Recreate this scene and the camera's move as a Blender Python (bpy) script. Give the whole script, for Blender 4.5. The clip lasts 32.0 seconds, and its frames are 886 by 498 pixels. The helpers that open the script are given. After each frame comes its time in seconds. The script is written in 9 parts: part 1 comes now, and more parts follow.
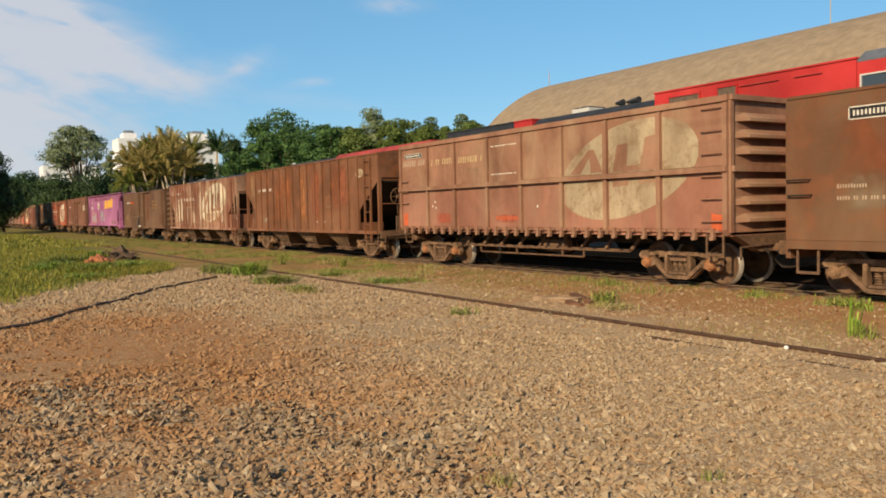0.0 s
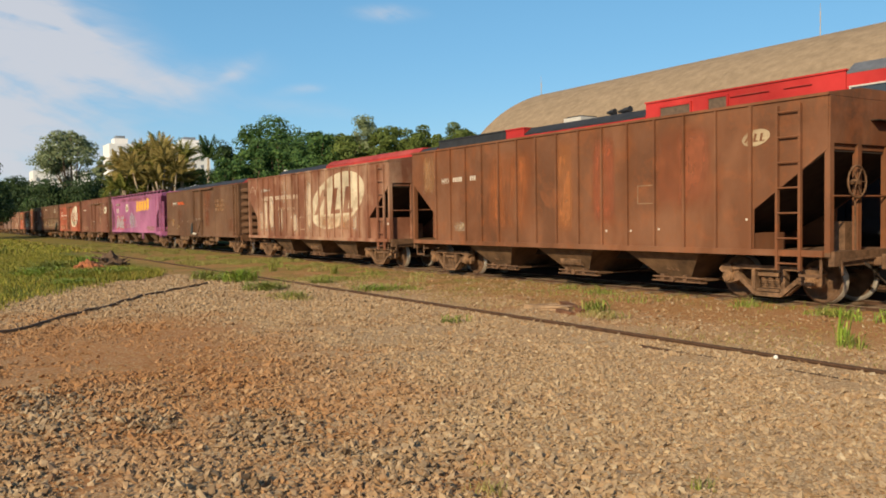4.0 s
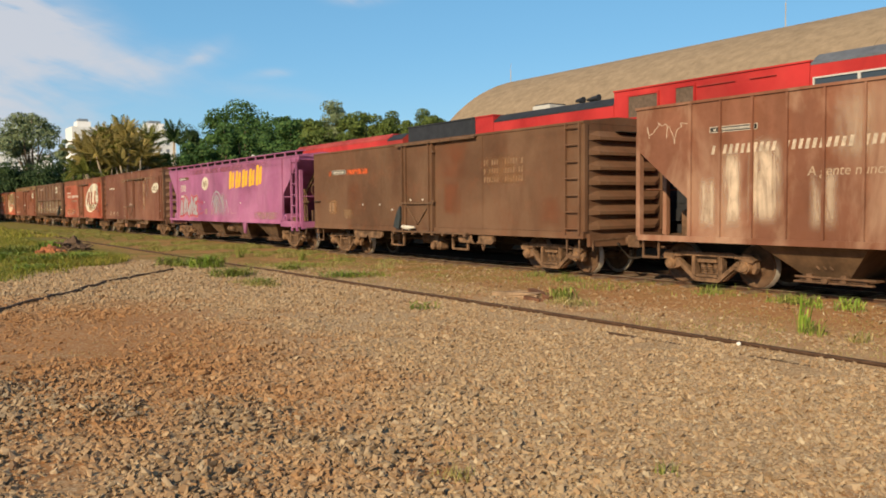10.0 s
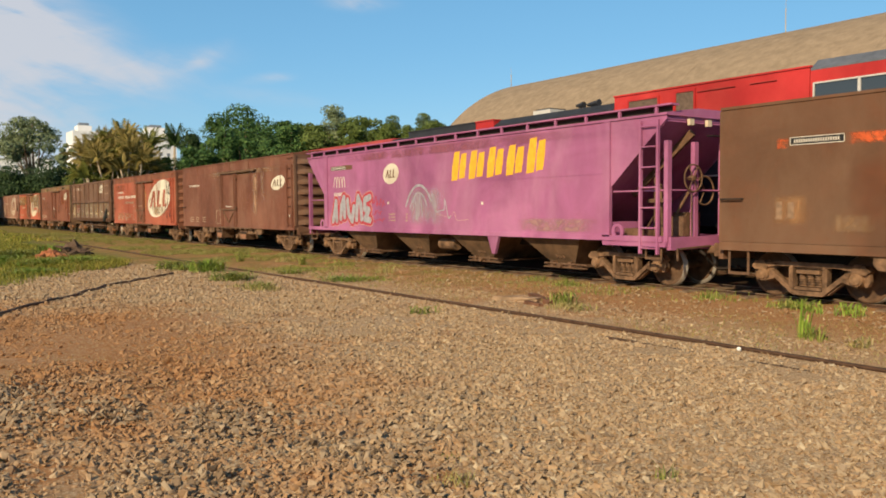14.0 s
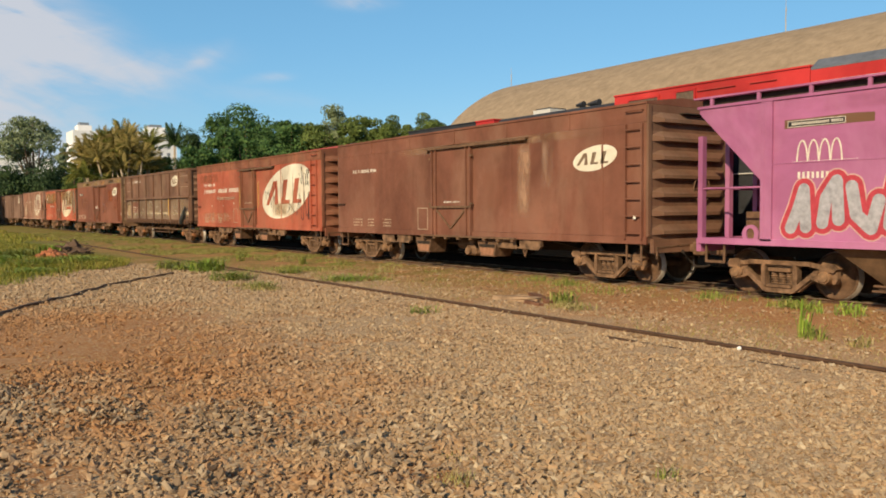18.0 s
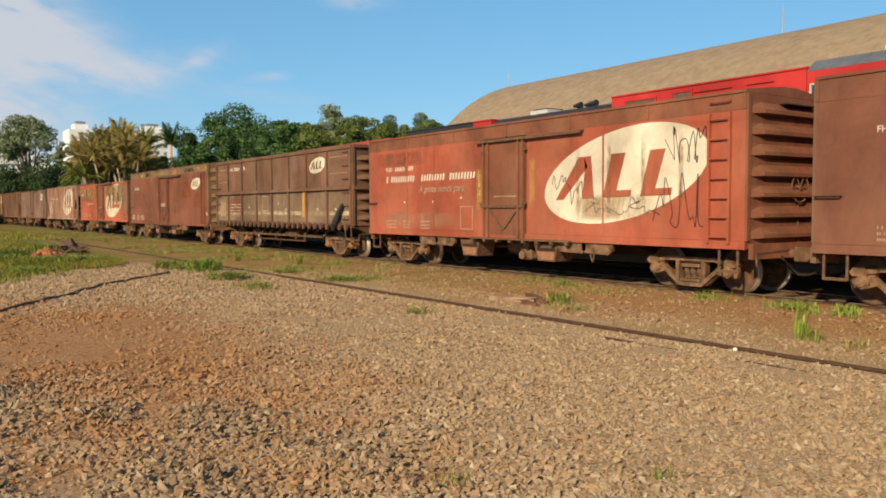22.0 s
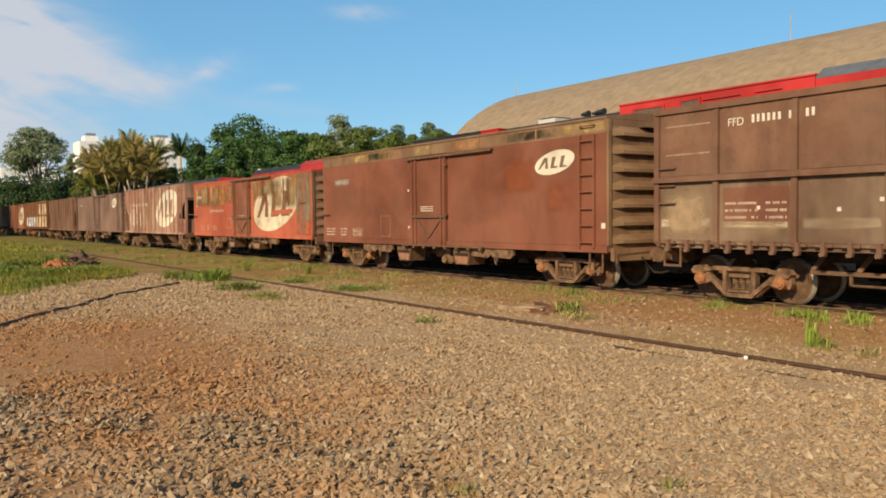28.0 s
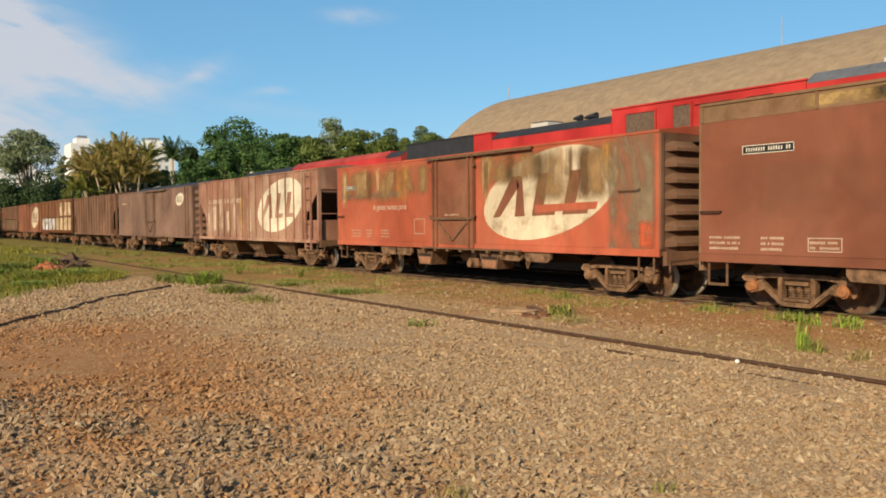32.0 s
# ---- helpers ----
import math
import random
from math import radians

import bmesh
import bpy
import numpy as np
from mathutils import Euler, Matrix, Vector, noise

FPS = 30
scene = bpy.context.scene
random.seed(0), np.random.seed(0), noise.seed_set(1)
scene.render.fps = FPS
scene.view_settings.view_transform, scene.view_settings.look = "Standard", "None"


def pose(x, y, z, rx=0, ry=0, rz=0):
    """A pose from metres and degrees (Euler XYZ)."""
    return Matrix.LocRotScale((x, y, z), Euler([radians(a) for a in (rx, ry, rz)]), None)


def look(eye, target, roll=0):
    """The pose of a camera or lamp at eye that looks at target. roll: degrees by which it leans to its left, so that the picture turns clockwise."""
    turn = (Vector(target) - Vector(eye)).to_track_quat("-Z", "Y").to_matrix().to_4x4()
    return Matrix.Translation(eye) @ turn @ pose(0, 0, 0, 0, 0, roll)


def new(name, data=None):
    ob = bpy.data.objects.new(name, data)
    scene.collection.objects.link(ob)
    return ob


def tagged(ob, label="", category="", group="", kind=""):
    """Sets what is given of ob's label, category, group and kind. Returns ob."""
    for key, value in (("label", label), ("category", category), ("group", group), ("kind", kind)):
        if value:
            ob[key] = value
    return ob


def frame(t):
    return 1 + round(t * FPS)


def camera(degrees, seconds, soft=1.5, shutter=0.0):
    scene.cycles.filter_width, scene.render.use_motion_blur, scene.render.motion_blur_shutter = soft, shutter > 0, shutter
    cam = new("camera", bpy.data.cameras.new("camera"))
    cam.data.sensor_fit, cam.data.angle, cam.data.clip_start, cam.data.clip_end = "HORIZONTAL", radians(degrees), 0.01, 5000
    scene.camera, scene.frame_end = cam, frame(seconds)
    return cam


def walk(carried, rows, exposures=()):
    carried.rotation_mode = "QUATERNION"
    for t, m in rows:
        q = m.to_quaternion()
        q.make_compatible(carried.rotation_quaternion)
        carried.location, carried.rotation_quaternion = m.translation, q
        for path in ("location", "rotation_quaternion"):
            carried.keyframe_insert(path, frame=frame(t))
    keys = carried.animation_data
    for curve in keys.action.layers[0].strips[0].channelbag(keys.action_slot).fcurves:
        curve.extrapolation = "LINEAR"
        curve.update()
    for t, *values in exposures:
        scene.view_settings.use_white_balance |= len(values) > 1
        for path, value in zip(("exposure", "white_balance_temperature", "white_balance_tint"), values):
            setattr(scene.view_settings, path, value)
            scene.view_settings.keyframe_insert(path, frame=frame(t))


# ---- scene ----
cam = camera(57.5, 32.0, soft=1.8)
CAM_Z = 1.726
walk(cam, [
    (0, pose(0, 0, CAM_Z, 87.26, 1.27, 57.82)),
    (0.5, pose(0, 0, CAM_Z, 87.35, 1.24, 57.76)),
    (1, pose(0, 0, CAM_Z, 87.28, 1.18, 57.70)),
    (1.5, pose(0, 0, CAM_Z, 87.47, 1.11, 57.79)),
    (2, pose(0, 0, CAM_Z, 87.56, 1.06, 57.77)),
    (2.5, pose(0, 0, CAM_Z, 87.53, 1.07, 57.59)),
    (4.5, pose(0, 0, CAM_Z, 87.82, 0.80, 57.15)),
    (5, pose(0, 0, CAM_Z, 87.43, 0.69, 56.52)),
    (5.5, pose(0, 0, CAM_Z, 86.87, 0.29, 54.81)),
    (6, pose(0, 0, CAM_Z, 86.66, 0.46, 54.92)),
    (6.5, pose(0, 0, CAM_Z, 86.52, 0.50, 54.86)),
    (7, pose(0, 0, CAM_Z, 86.65, 0.49, 54.96)),
    (7.5, pose(0, 0, CAM_Z, 86.74, 0.51, 54.92)),
    (8, pose(0, 0, CAM_Z, 86.61, 0.62, 54.82)),
    (8.5, pose(0, 0, CAM_Z, 86.64, 0.52, 54.86)),
    (9, pose(0, 0, CAM_Z, 86.91, 0.52, 54.96)),
    (9.5, pose(0, 0, CAM_Z, 87.16, 0.38, 54.95)),
    (10, pose(0, 0, CAM_Z, 86.84, 0.50, 55.02)),
    (10.5, pose(0, 0, CAM_Z, 86.84, 0.59, 55.01)),
    (11, pose(0, 0, CAM_Z, 86.94, 0.58, 55.12)),
    (11.5, pose(0, 0, CAM_Z, 87.10, 0.53, 55.20)),
    (12, pose(0, 0, CAM_Z, 86.99, 0.53, 55.02)),
    (12.5, pose(0, 0, CAM_Z, 87.05, 0.56, 55.05)),
    (13, pose(0, 0, CAM_Z, 87.35, 0.34, 54.92)),
    (13.5, pose(0, 0, CAM_Z, 87.30, 0.34, 54.87)),
    (14, pose(0, 0, CAM_Z, 87.16, 0.41, 55.04)),
    (14.5, pose(0, 0, CAM_Z, 87.11, 0.49, 55.16)),
    (16.5, pose(0, 0, CAM_Z, 86.94, 0.59, 55.27)),
    (17, pose(0, 0, CAM_Z, 87.12, 0.46, 55.29)),
    (17.5, pose(0, 0, CAM_Z, 87.23, 0.42, 55.16)),
    (18, pose(0, 0, CAM_Z, 87.13, 0.43, 55.05)),
    (18.5, pose(0, 0, CAM_Z, 87.13, 0.42, 54.97)),
    (19, pose(0, 0, CAM_Z, 87.30, 0.34, 54.84)),
    (19.5, pose(0, 0, CAM_Z, 87.45, 0.27, 54.92)),
    (20, pose(0, 0, CAM_Z, 87.29, 0.25, 54.74)),
    (20.5, pose(0, 0, CAM_Z, 87.25, 0.24, 54.69)),
    (21, pose(0, 0, CAM_Z, 87.41, 0.23, 54.74)),
    (21.5, pose(0, 0, CAM_Z, 87.46, 0.17, 54.90)),
    (22, pose(0, 0, CAM_Z, 87.14, 0.24, 54.83)),
    (22.5, pose(0, 0, CAM_Z, 87.24, 0.23, 54.94)),
    (23, pose(0, 0, CAM_Z, 88.00, 0.22, 55.09)),
    (23.5, pose(0, 0, CAM_Z, 88.36, 0.25, 55.17)),
    (24, pose(0, 0, CAM_Z, 88.09, 0.41, 55.37)),
    (24.5, pose(0, 0, CAM_Z, 87.95, 0.39, 54.93)),
    (25, pose(0, 0, CAM_Z, 88.06, 0.41, 54.97)),
    (25.5, pose(0, 0, CAM_Z, 88.29, 0.25, 54.99)),
    (27.5, pose(0, 0, CAM_Z, 87.67, 0.45, 55.19)),
    (28, pose(0, 0, CAM_Z, 87.80, 0.55, 55.42)),
    (28.5, pose(0, 0, CAM_Z, 87.76, 0.65, 55.43)),
    (29, pose(0, 0, CAM_Z, 87.88, 0.65, 55.34)),
    (29.5, pose(0, 0, CAM_Z, 88.13, 0.56, 55.34)),
    (30, pose(0, 0, CAM_Z, 88.20, 0.46, 55.27)),
    (30.5, pose(0, 0, CAM_Z, 88.02, 0.54, 55.17)),
    (31, pose(0, 0, CAM_Z, 87.80, 0.46, 54.77)),
    (31.5, pose(0, 0, CAM_Z, 87.85, 0.46, 54.84)),
    (32, pose(0, 0, CAM_Z, 88.04, 0.43, 54.89)),
])

# the train's way along its straight track: seconds, metres
RUN = [
    (0, -55.22), (0.5, -53.15), (1, -51.07), (1.5, -48.98), (2, -46.87), (2.5, -44.76), (4.5, -36.29), (5, -34.16), (5.5, -32.03), (6, -29.90),
    (6.5, -27.77), (7, -25.65), (7.5, -23.53), (8, -21.38), (8.5, -19.22), (9, -17.08), (9.5, -14.91), (10, -12.75), (10.5, -10.61), (11, -8.48),
    (11.5, -6.34), (12, -4.17), (12.5, -2.01), (13, 0.16), (13.5, 2.30), (14, 4.45), (14.5, 6.60), (16.5, 15.22), (17, 17.38), (17.5, 19.53),
    (18, 21.67), (18.5, 23.84), (19, 26.02), (19.5, 28.21), (20, 30.37), (20.5, 32.51), (21, 34.66), (21.5, 36.80), (22, 38.96), (22.5, 41.16),
    (23, 43.38), (23.5, 45.55), (24, 47.67), (24.5, 49.79), (25, 51.88), (25.5, 53.95), (27.5, 62.24), (28, 64.31), (28.5, 66.39), (29, 68.48),
    (29.5, 70.57), (30, 72.64), (30.5, 74.70), (31, 76.75), (31.5, 78.79), (32, 80.84),
]

RAIL_Z = 0.06          # top of the rails over the ground
TRACK_Y = 14.35        # middle line of the train's track
SIDE = 1.35            # half the width of a wagon

# ---- world and sun ----
SUN = Vector((0.42, -0.83, 0.50)).normalized()      # towards the sun
world = bpy.data.worlds.new("world")
scene.world = world
world.use_nodes = True
wn, wl = world.node_tree.nodes, world.node_tree.links
wn.clear()
sky = wn.new("ShaderNodeTexSky")
sky.sky_type, sky.sun_disc = "NISHITA", False
sky.sun_elevation = math.asin(SUN.z)
sky.sun_rotation = math.atan2(SUN.x, SUN.y)
sky.air_density, sky.dust_density, sky.ozone_density = 1.0, 0.4, 2.6
w_bg, w_out = wn.new("ShaderNodeBackground"), wn.new("ShaderNodeOutputWorld")
w_bg.inputs["Strength"].default_value = 0.10
# high thin cloud over the far end of the track: a band drawn out down its length, a few wisps, haze below
w_co, w_sep, w_uv = wn.new("ShaderNodeTexCoord"), wn.new("ShaderNodeSeparateXYZ"), wn.new("ShaderNodeCombineXYZ")
wl.new(w_co.outputs["Generated"], w_sep.inputs[0])


def w_math(op, a, b):
    n = wn.new("ShaderNodeMath")
    n.operation = op
    for k, v in enumerate((a, b)):
        if isinstance(v, (int, float)):
            n.inputs[k].default_value = v
        else:
            wl.new(v, n.inputs[k])
    return n.outputs[0]


w_away = w_math("MAXIMUM", w_math("MULTIPLY", w_sep.outputs["X"], -1.0), 0.02)
wl.new(w_math("DIVIDE", w_sep.outputs["Y"], w_away), w_uv.inputs["X"])
wl.new(w_math("DIVIDE", w_sep.outputs["Z"], w_away), w_uv.inputs["Y"])


def w_frame(u, v, turn, long, wide):
    """The sky's plane seen along the track, shifted, turned and drawn out."""
    n = wn.new("ShaderNodeMapping")
    n.vector_type = "TEXTURE"
    n.inputs["Location"].default_value, n.inputs["Rotation"].default_value, n.inputs["Scale"].default_value = (u, v, 0), (0, 0, radians(turn)), (long, wide, 1)
    wl.new(w_uv.outputs[0], n.inputs["Vector"])
    return n.outputs[0]


def w_lobe(u, v, turn, long, wide, amount):
    size, ease = wn.new("ShaderNodeVectorMath"), wn.new("ShaderNodeMapRange")
    size.operation, ease.interpolation_type = "LENGTH", "SMOOTHSTEP"
    ease.inputs["From Min"].default_value, ease.inputs["From Max"].default_value, ease.inputs["To Max"].default_value = 1.0, 0.0, amount
    wl.new(w_frame(u, v, turn, long, wide), size.inputs[0])
    wl.new(size.outputs["Value"], ease.inputs["Value"])
    return ease.outputs[0]


def w_streaks(turn, long, wide, detail):
    n = wn.new("ShaderNodeTexNoise")
    n.inputs["Scale"].default_value, n.inputs["Detail"].default_value = 1.0, detail
    n.inputs["Roughness"].default_value, n.inputs["Distortion"].default_value = 0.55, 0.5
    wl.new(w_frame(0.37, 0.11, turn, long, wide), n.inputs["Vector"])
    return n.outputs["Fac"]


w_sheet = w_lobe(0.02, 0.21, -14, 0.30, 0.17, 1.05)
for w_row in ((0.14, 0.200, -19, 0.28, 0.075, 0.70), (0.30, 0.176, 14, 0.14, 0.034, 0.40), (0.345, 0.194, 35, 0.055, 0.018, 0.32), (0.425, 0.172, 8, 0.06, 0.012, 0.42),
              (0.42, 0.148, -3, 0.16, 0.022, 0.30), (0.56, 0.288, 6, 0.09, 0.020, 0.65), (0.06, 0.085, -14, 0.42, 0.10, 0.95)):
    w_sheet = w_math("ADD", w_sheet, w_lobe(*w_row))
w_rough = w_math("ADD", w_math("MULTIPLY", w_streaks(-16, 0.11, 0.030, 5.0), 1.1), w_math("MULTIPLY", w_streaks(6, 0.05, 0.018, 4.0), 0.5))
w_sum = w_math("MULTIPLY", w_sheet, w_math("MULTIPLY", w_math("SUBTRACT", w_rough, 0.32), 1.9))
w_mask = wn.new("ShaderNodeMapRange")
w_mask.interpolation_type = "SMOOTHSTEP"
w_mask.inputs["From Min"].default_value, w_mask.inputs["From Max"].default_value = -0.05, 1.15
w_mask.inputs["To Max"].default_value = 0.85
wl.new(w_sum, w_mask.inputs["Value"])
w_mix = wn.new("ShaderNodeMix")
w_mix.data_type = "RGBA"
wl.new(w_mask.outputs[0], w_mix.inputs[0])
w_hue = wn.new("ShaderNodeHueSaturation")
w_hue.inputs["Saturation"].default_value = 1.18
w_hue.inputs["Hue"].default_value, w_hue.inputs["Value"].default_value = 0.487, 1.20
wl.new(sky.outputs[0], w_hue.inputs["Color"])
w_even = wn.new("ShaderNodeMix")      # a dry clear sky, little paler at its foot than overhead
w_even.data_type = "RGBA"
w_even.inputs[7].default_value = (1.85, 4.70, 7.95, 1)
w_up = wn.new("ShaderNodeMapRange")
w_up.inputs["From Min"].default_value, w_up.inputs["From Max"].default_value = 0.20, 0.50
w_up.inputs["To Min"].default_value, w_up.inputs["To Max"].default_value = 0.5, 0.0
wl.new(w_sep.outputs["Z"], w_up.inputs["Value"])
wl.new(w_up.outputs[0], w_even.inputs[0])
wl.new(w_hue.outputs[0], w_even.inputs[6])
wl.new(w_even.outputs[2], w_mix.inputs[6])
w_mix.inputs[7].default_value = (6.5, 6.5, 6.9, 1)
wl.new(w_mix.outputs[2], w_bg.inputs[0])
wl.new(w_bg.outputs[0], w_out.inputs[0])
sun_data = bpy.data.lights.new("sun", "SUN")
sun_data.energy, sun_data.angle, sun_data.color = 5.5, radians(0.6), (1.0, 0.80, 0.52)
sun_lamp = new("sun", sun_data)
sun_lamp.matrix_world = look(SUN * 60, (0, 0, 0))
scene.view_settings.exposure = 0.0


# ---- mesh helpers ----
def box(bm, x0, x1, y0, y1, z0, z1):
    v = [bm.verts.new((x, y, z)) for x in (x0, x1) for y in (y0, y1) for z in (z0, z1)]
    for f in ((0, 1, 3, 2), (4, 6, 7, 5), (0, 4, 5, 1), (2, 3, 7, 6), (0, 2, 6, 4), (1, 5, 7, 3)):
        bm.faces.new([v[i] for i in f])


def prism(bm, pts, y0, y1):
    """A polygon in x and z (counter-clockwise seen from the -y side), drawn out from y0 to y1."""
    a = [bm.verts.new((x, y0, z)) for x, z in pts]
    b = [bm.verts.new((x, y1, z)) for x, z in pts]
    n = len(pts)
    bm.faces.new(a)
    bm.faces.new(b[::-1])
    for i in range(n):
        bm.faces.new((a[i], b[i], b[(i + 1) % n], a[(i + 1) % n]))


def prism_x(bm, pts, x0, x1):
    """A polygon in y and z, drawn out from x0 to x1."""
    a = [bm.verts.new((x0, y, z)) for y, z in pts]
    b = [bm.verts.new((x1, y, z)) for y, z in pts]
    n = len(pts)
    bm.faces.new(a[::-1])
    bm.faces.new(b)
    for i in range(n):
        bm.faces.new((a[i], a[(i + 1) % n], b[(i + 1) % n], b[i]))


def rod(bm, p, q, r, n=8, r2=None):
    p, q = Vector(p), Vector(q)
    d = (q - p).normalized()
    u = d.orthogonal().normalized()
    w = d.cross(u)
    rings = []
    for c, rr in ((p, r), (q, r if r2 is None else r2)):
        rings.append([bm.verts.new(c + (u * math.cos(k * math.tau / n) + w * math.sin(k * math.tau / n)) * rr) for k in range(n)])
    for k in range(n):
        bm.faces.new((rings[0][k], rings[0][(k + 1) % n], rings[1][(k + 1) % n], rings[1][k]))
    bm.faces.new(rings[0][::-1])
    bm.faces.new(rings[1])


def bar(bm, p, q, w, h):
    """A square bar from p to q, w wide and h thick."""
    p, q = Vector(p), Vector(q)
    d = (q - p).normalized()
    side = d.cross(Vector((0, 1, 0)))
    side = d.cross(Vector((1, 0, 0))) if side.length < 0.1 else side
    side.normalize()
    up = d.cross(side)
    v = []
    for c in (p, q):
        for a, b in ((-1, -1), (1, -1), (1, 1), (-1, 1)):
            v.append(bm.verts.new(c + side * (a * w / 2) + up * (b * h / 2)))
    for f in ((0, 1, 2, 3), (7, 6, 5, 4), (0, 4, 5, 1), (1, 5, 6, 2), (2, 6, 7, 3), (3, 7, 4, 0)):
        bm.faces.new([v[i] for i in f])


def limb(bm, pts, r0, r1, n=7):
    rings = []
    for k, p in enumerate(pts):
        d = (pts[min(k + 1, len(pts) - 1)] - pts[max(k - 1, 0)]).normalized()
        u = d.orthogonal().normalized()
        wv = d.cross(u)
        r = r0 + (r1 - r0) * k / (len(pts) - 1)
        rings.append([bm.verts.new(p + (u * math.cos(a * math.tau / n) + wv * math.sin(a * math.tau / n)) * r) for a in range(n)])
    for p, q in zip(rings, rings[1:]):
        for a in range(n):
            bm.faces.new((p[a], p[(a + 1) % n], q[(a + 1) % n], q[a])).smooth = True
    bm.faces.new(rings[-1])


def to_mesh(name, bm, material):
    bmesh.ops.recalc_face_normals(bm, faces=bm.faces[:])
    me = bpy.data.meshes.new(name)
    bm.to_mesh(me)
    bm.free()
    me.materials.append(material)
    return me


def bevelled(bm, width, segments=1):
    bmesh.ops.bevel(bm, geom=bm.edges[:], offset=width, segments=segments, affect="EDGES", clamp_overlap=True)
    return bm


def part(name, bm, material, parent, label="", at=None):
    ob = new(name, to_mesh(name, bm, material) if isinstance(bm, bmesh.types.BMesh) else bm)
    if parent:
        ob.parent = parent
    if at is not None:
        ob.matrix_basis = at
    return tagged(ob, label) if label else ob


def raw_mesh(name, verts, faces, material, smooth=False):
    """A mesh from arrays: verts n x 3, faces m x 3 or m x 4."""
    verts, faces = np.asarray(verts, np.float32), np.asarray(faces, np.int32)
    me = bpy.data.meshes.new(name)
    me.vertices.add(len(verts))
    me.vertices.foreach_set("co", verts.ravel())
    k = faces.shape[1]
    me.loops.add(faces.size)
    me.loops.foreach_set("vertex_index", faces.ravel())
    me.polygons.add(len(faces))
    me.polygons.foreach_set("loop_start", np.arange(0, faces.size, k, dtype=np.int32))
    me.polygons.foreach_set("use_smooth", np.full(len(faces), smooth, bool))
    me.update(calc_edges=True)
    me.materials.append(material)
    return me


# ---- materials ----
def nodes_of(name):
    m = bpy.data.materials.new(name)
    m.use_nodes = True
    nt = m.node_tree
    return m, nt, nt.nodes["Principled BSDF"]


def ramp(nt, fac, stops):
    r = nt.nodes.new("ShaderNodeValToRGB")
    while len(r.color_ramp.elements) < len(stops):
        r.color_ramp.elements.new(0.5)
    for e, (p, c) in zip(r.color_ramp.elements, stops):
        e.position, e.color = p, (c, c, c, 1) if isinstance(c, (int, float)) else (*c, 1)
    nt.links.new(fac, r.inputs[0])
    return r.outputs[0]


def noise_of(nt, scale, detail=4, rough=0.6, stretch=(1, 1, 1), space="Object", warp=0.0):
    co = nt.nodes.new("ShaderNodeTexCoord")
    mp = nt.nodes.new("ShaderNodeMapping")
    mp.inputs["Scale"].default_value = stretch
    nt.links.new(co.outputs[space], mp.inputs[0])
    n = nt.nodes.new("ShaderNodeTexNoise")
    n.inputs["Scale"].default_value, n.inputs["Detail"].default_value, n.inputs["Roughness"].default_value = scale, detail, rough
    n.inputs["Distortion"].default_value = warp
    nt.links.new(mp.outputs[0], n.inputs["Vector"])
    return n.outputs["Fac"]


def mix(nt, fac, a, b, mode="MIX"):
    m = nt.nodes.new("ShaderNodeMix")
    m.data_type, m.blend_type = "RGBA", mode
    for socket, value in ((m.inputs[0], fac), (m.inputs[6], a), (m.inputs[7], b)):
        if isinstance(value, (int, float)):
            socket.default_value = value
        elif isinstance(value, tuple):
            socket.default_value = (*value, 1)
        else:
            nt.links.new(value, socket)
    return m.outputs[2]


def bump(nt, bsdf, height, strength=0.3, distance=0.02):
    b = nt.nodes.new("ShaderNodeBump")
    b.inputs["Strength"].default_value, b.inputs["Distance"].default_value = strength, distance
    nt.links.new(height, b.inputs["Height"])
    nt.links.new(b.outputs[0], bsdf.inputs["Normal"])


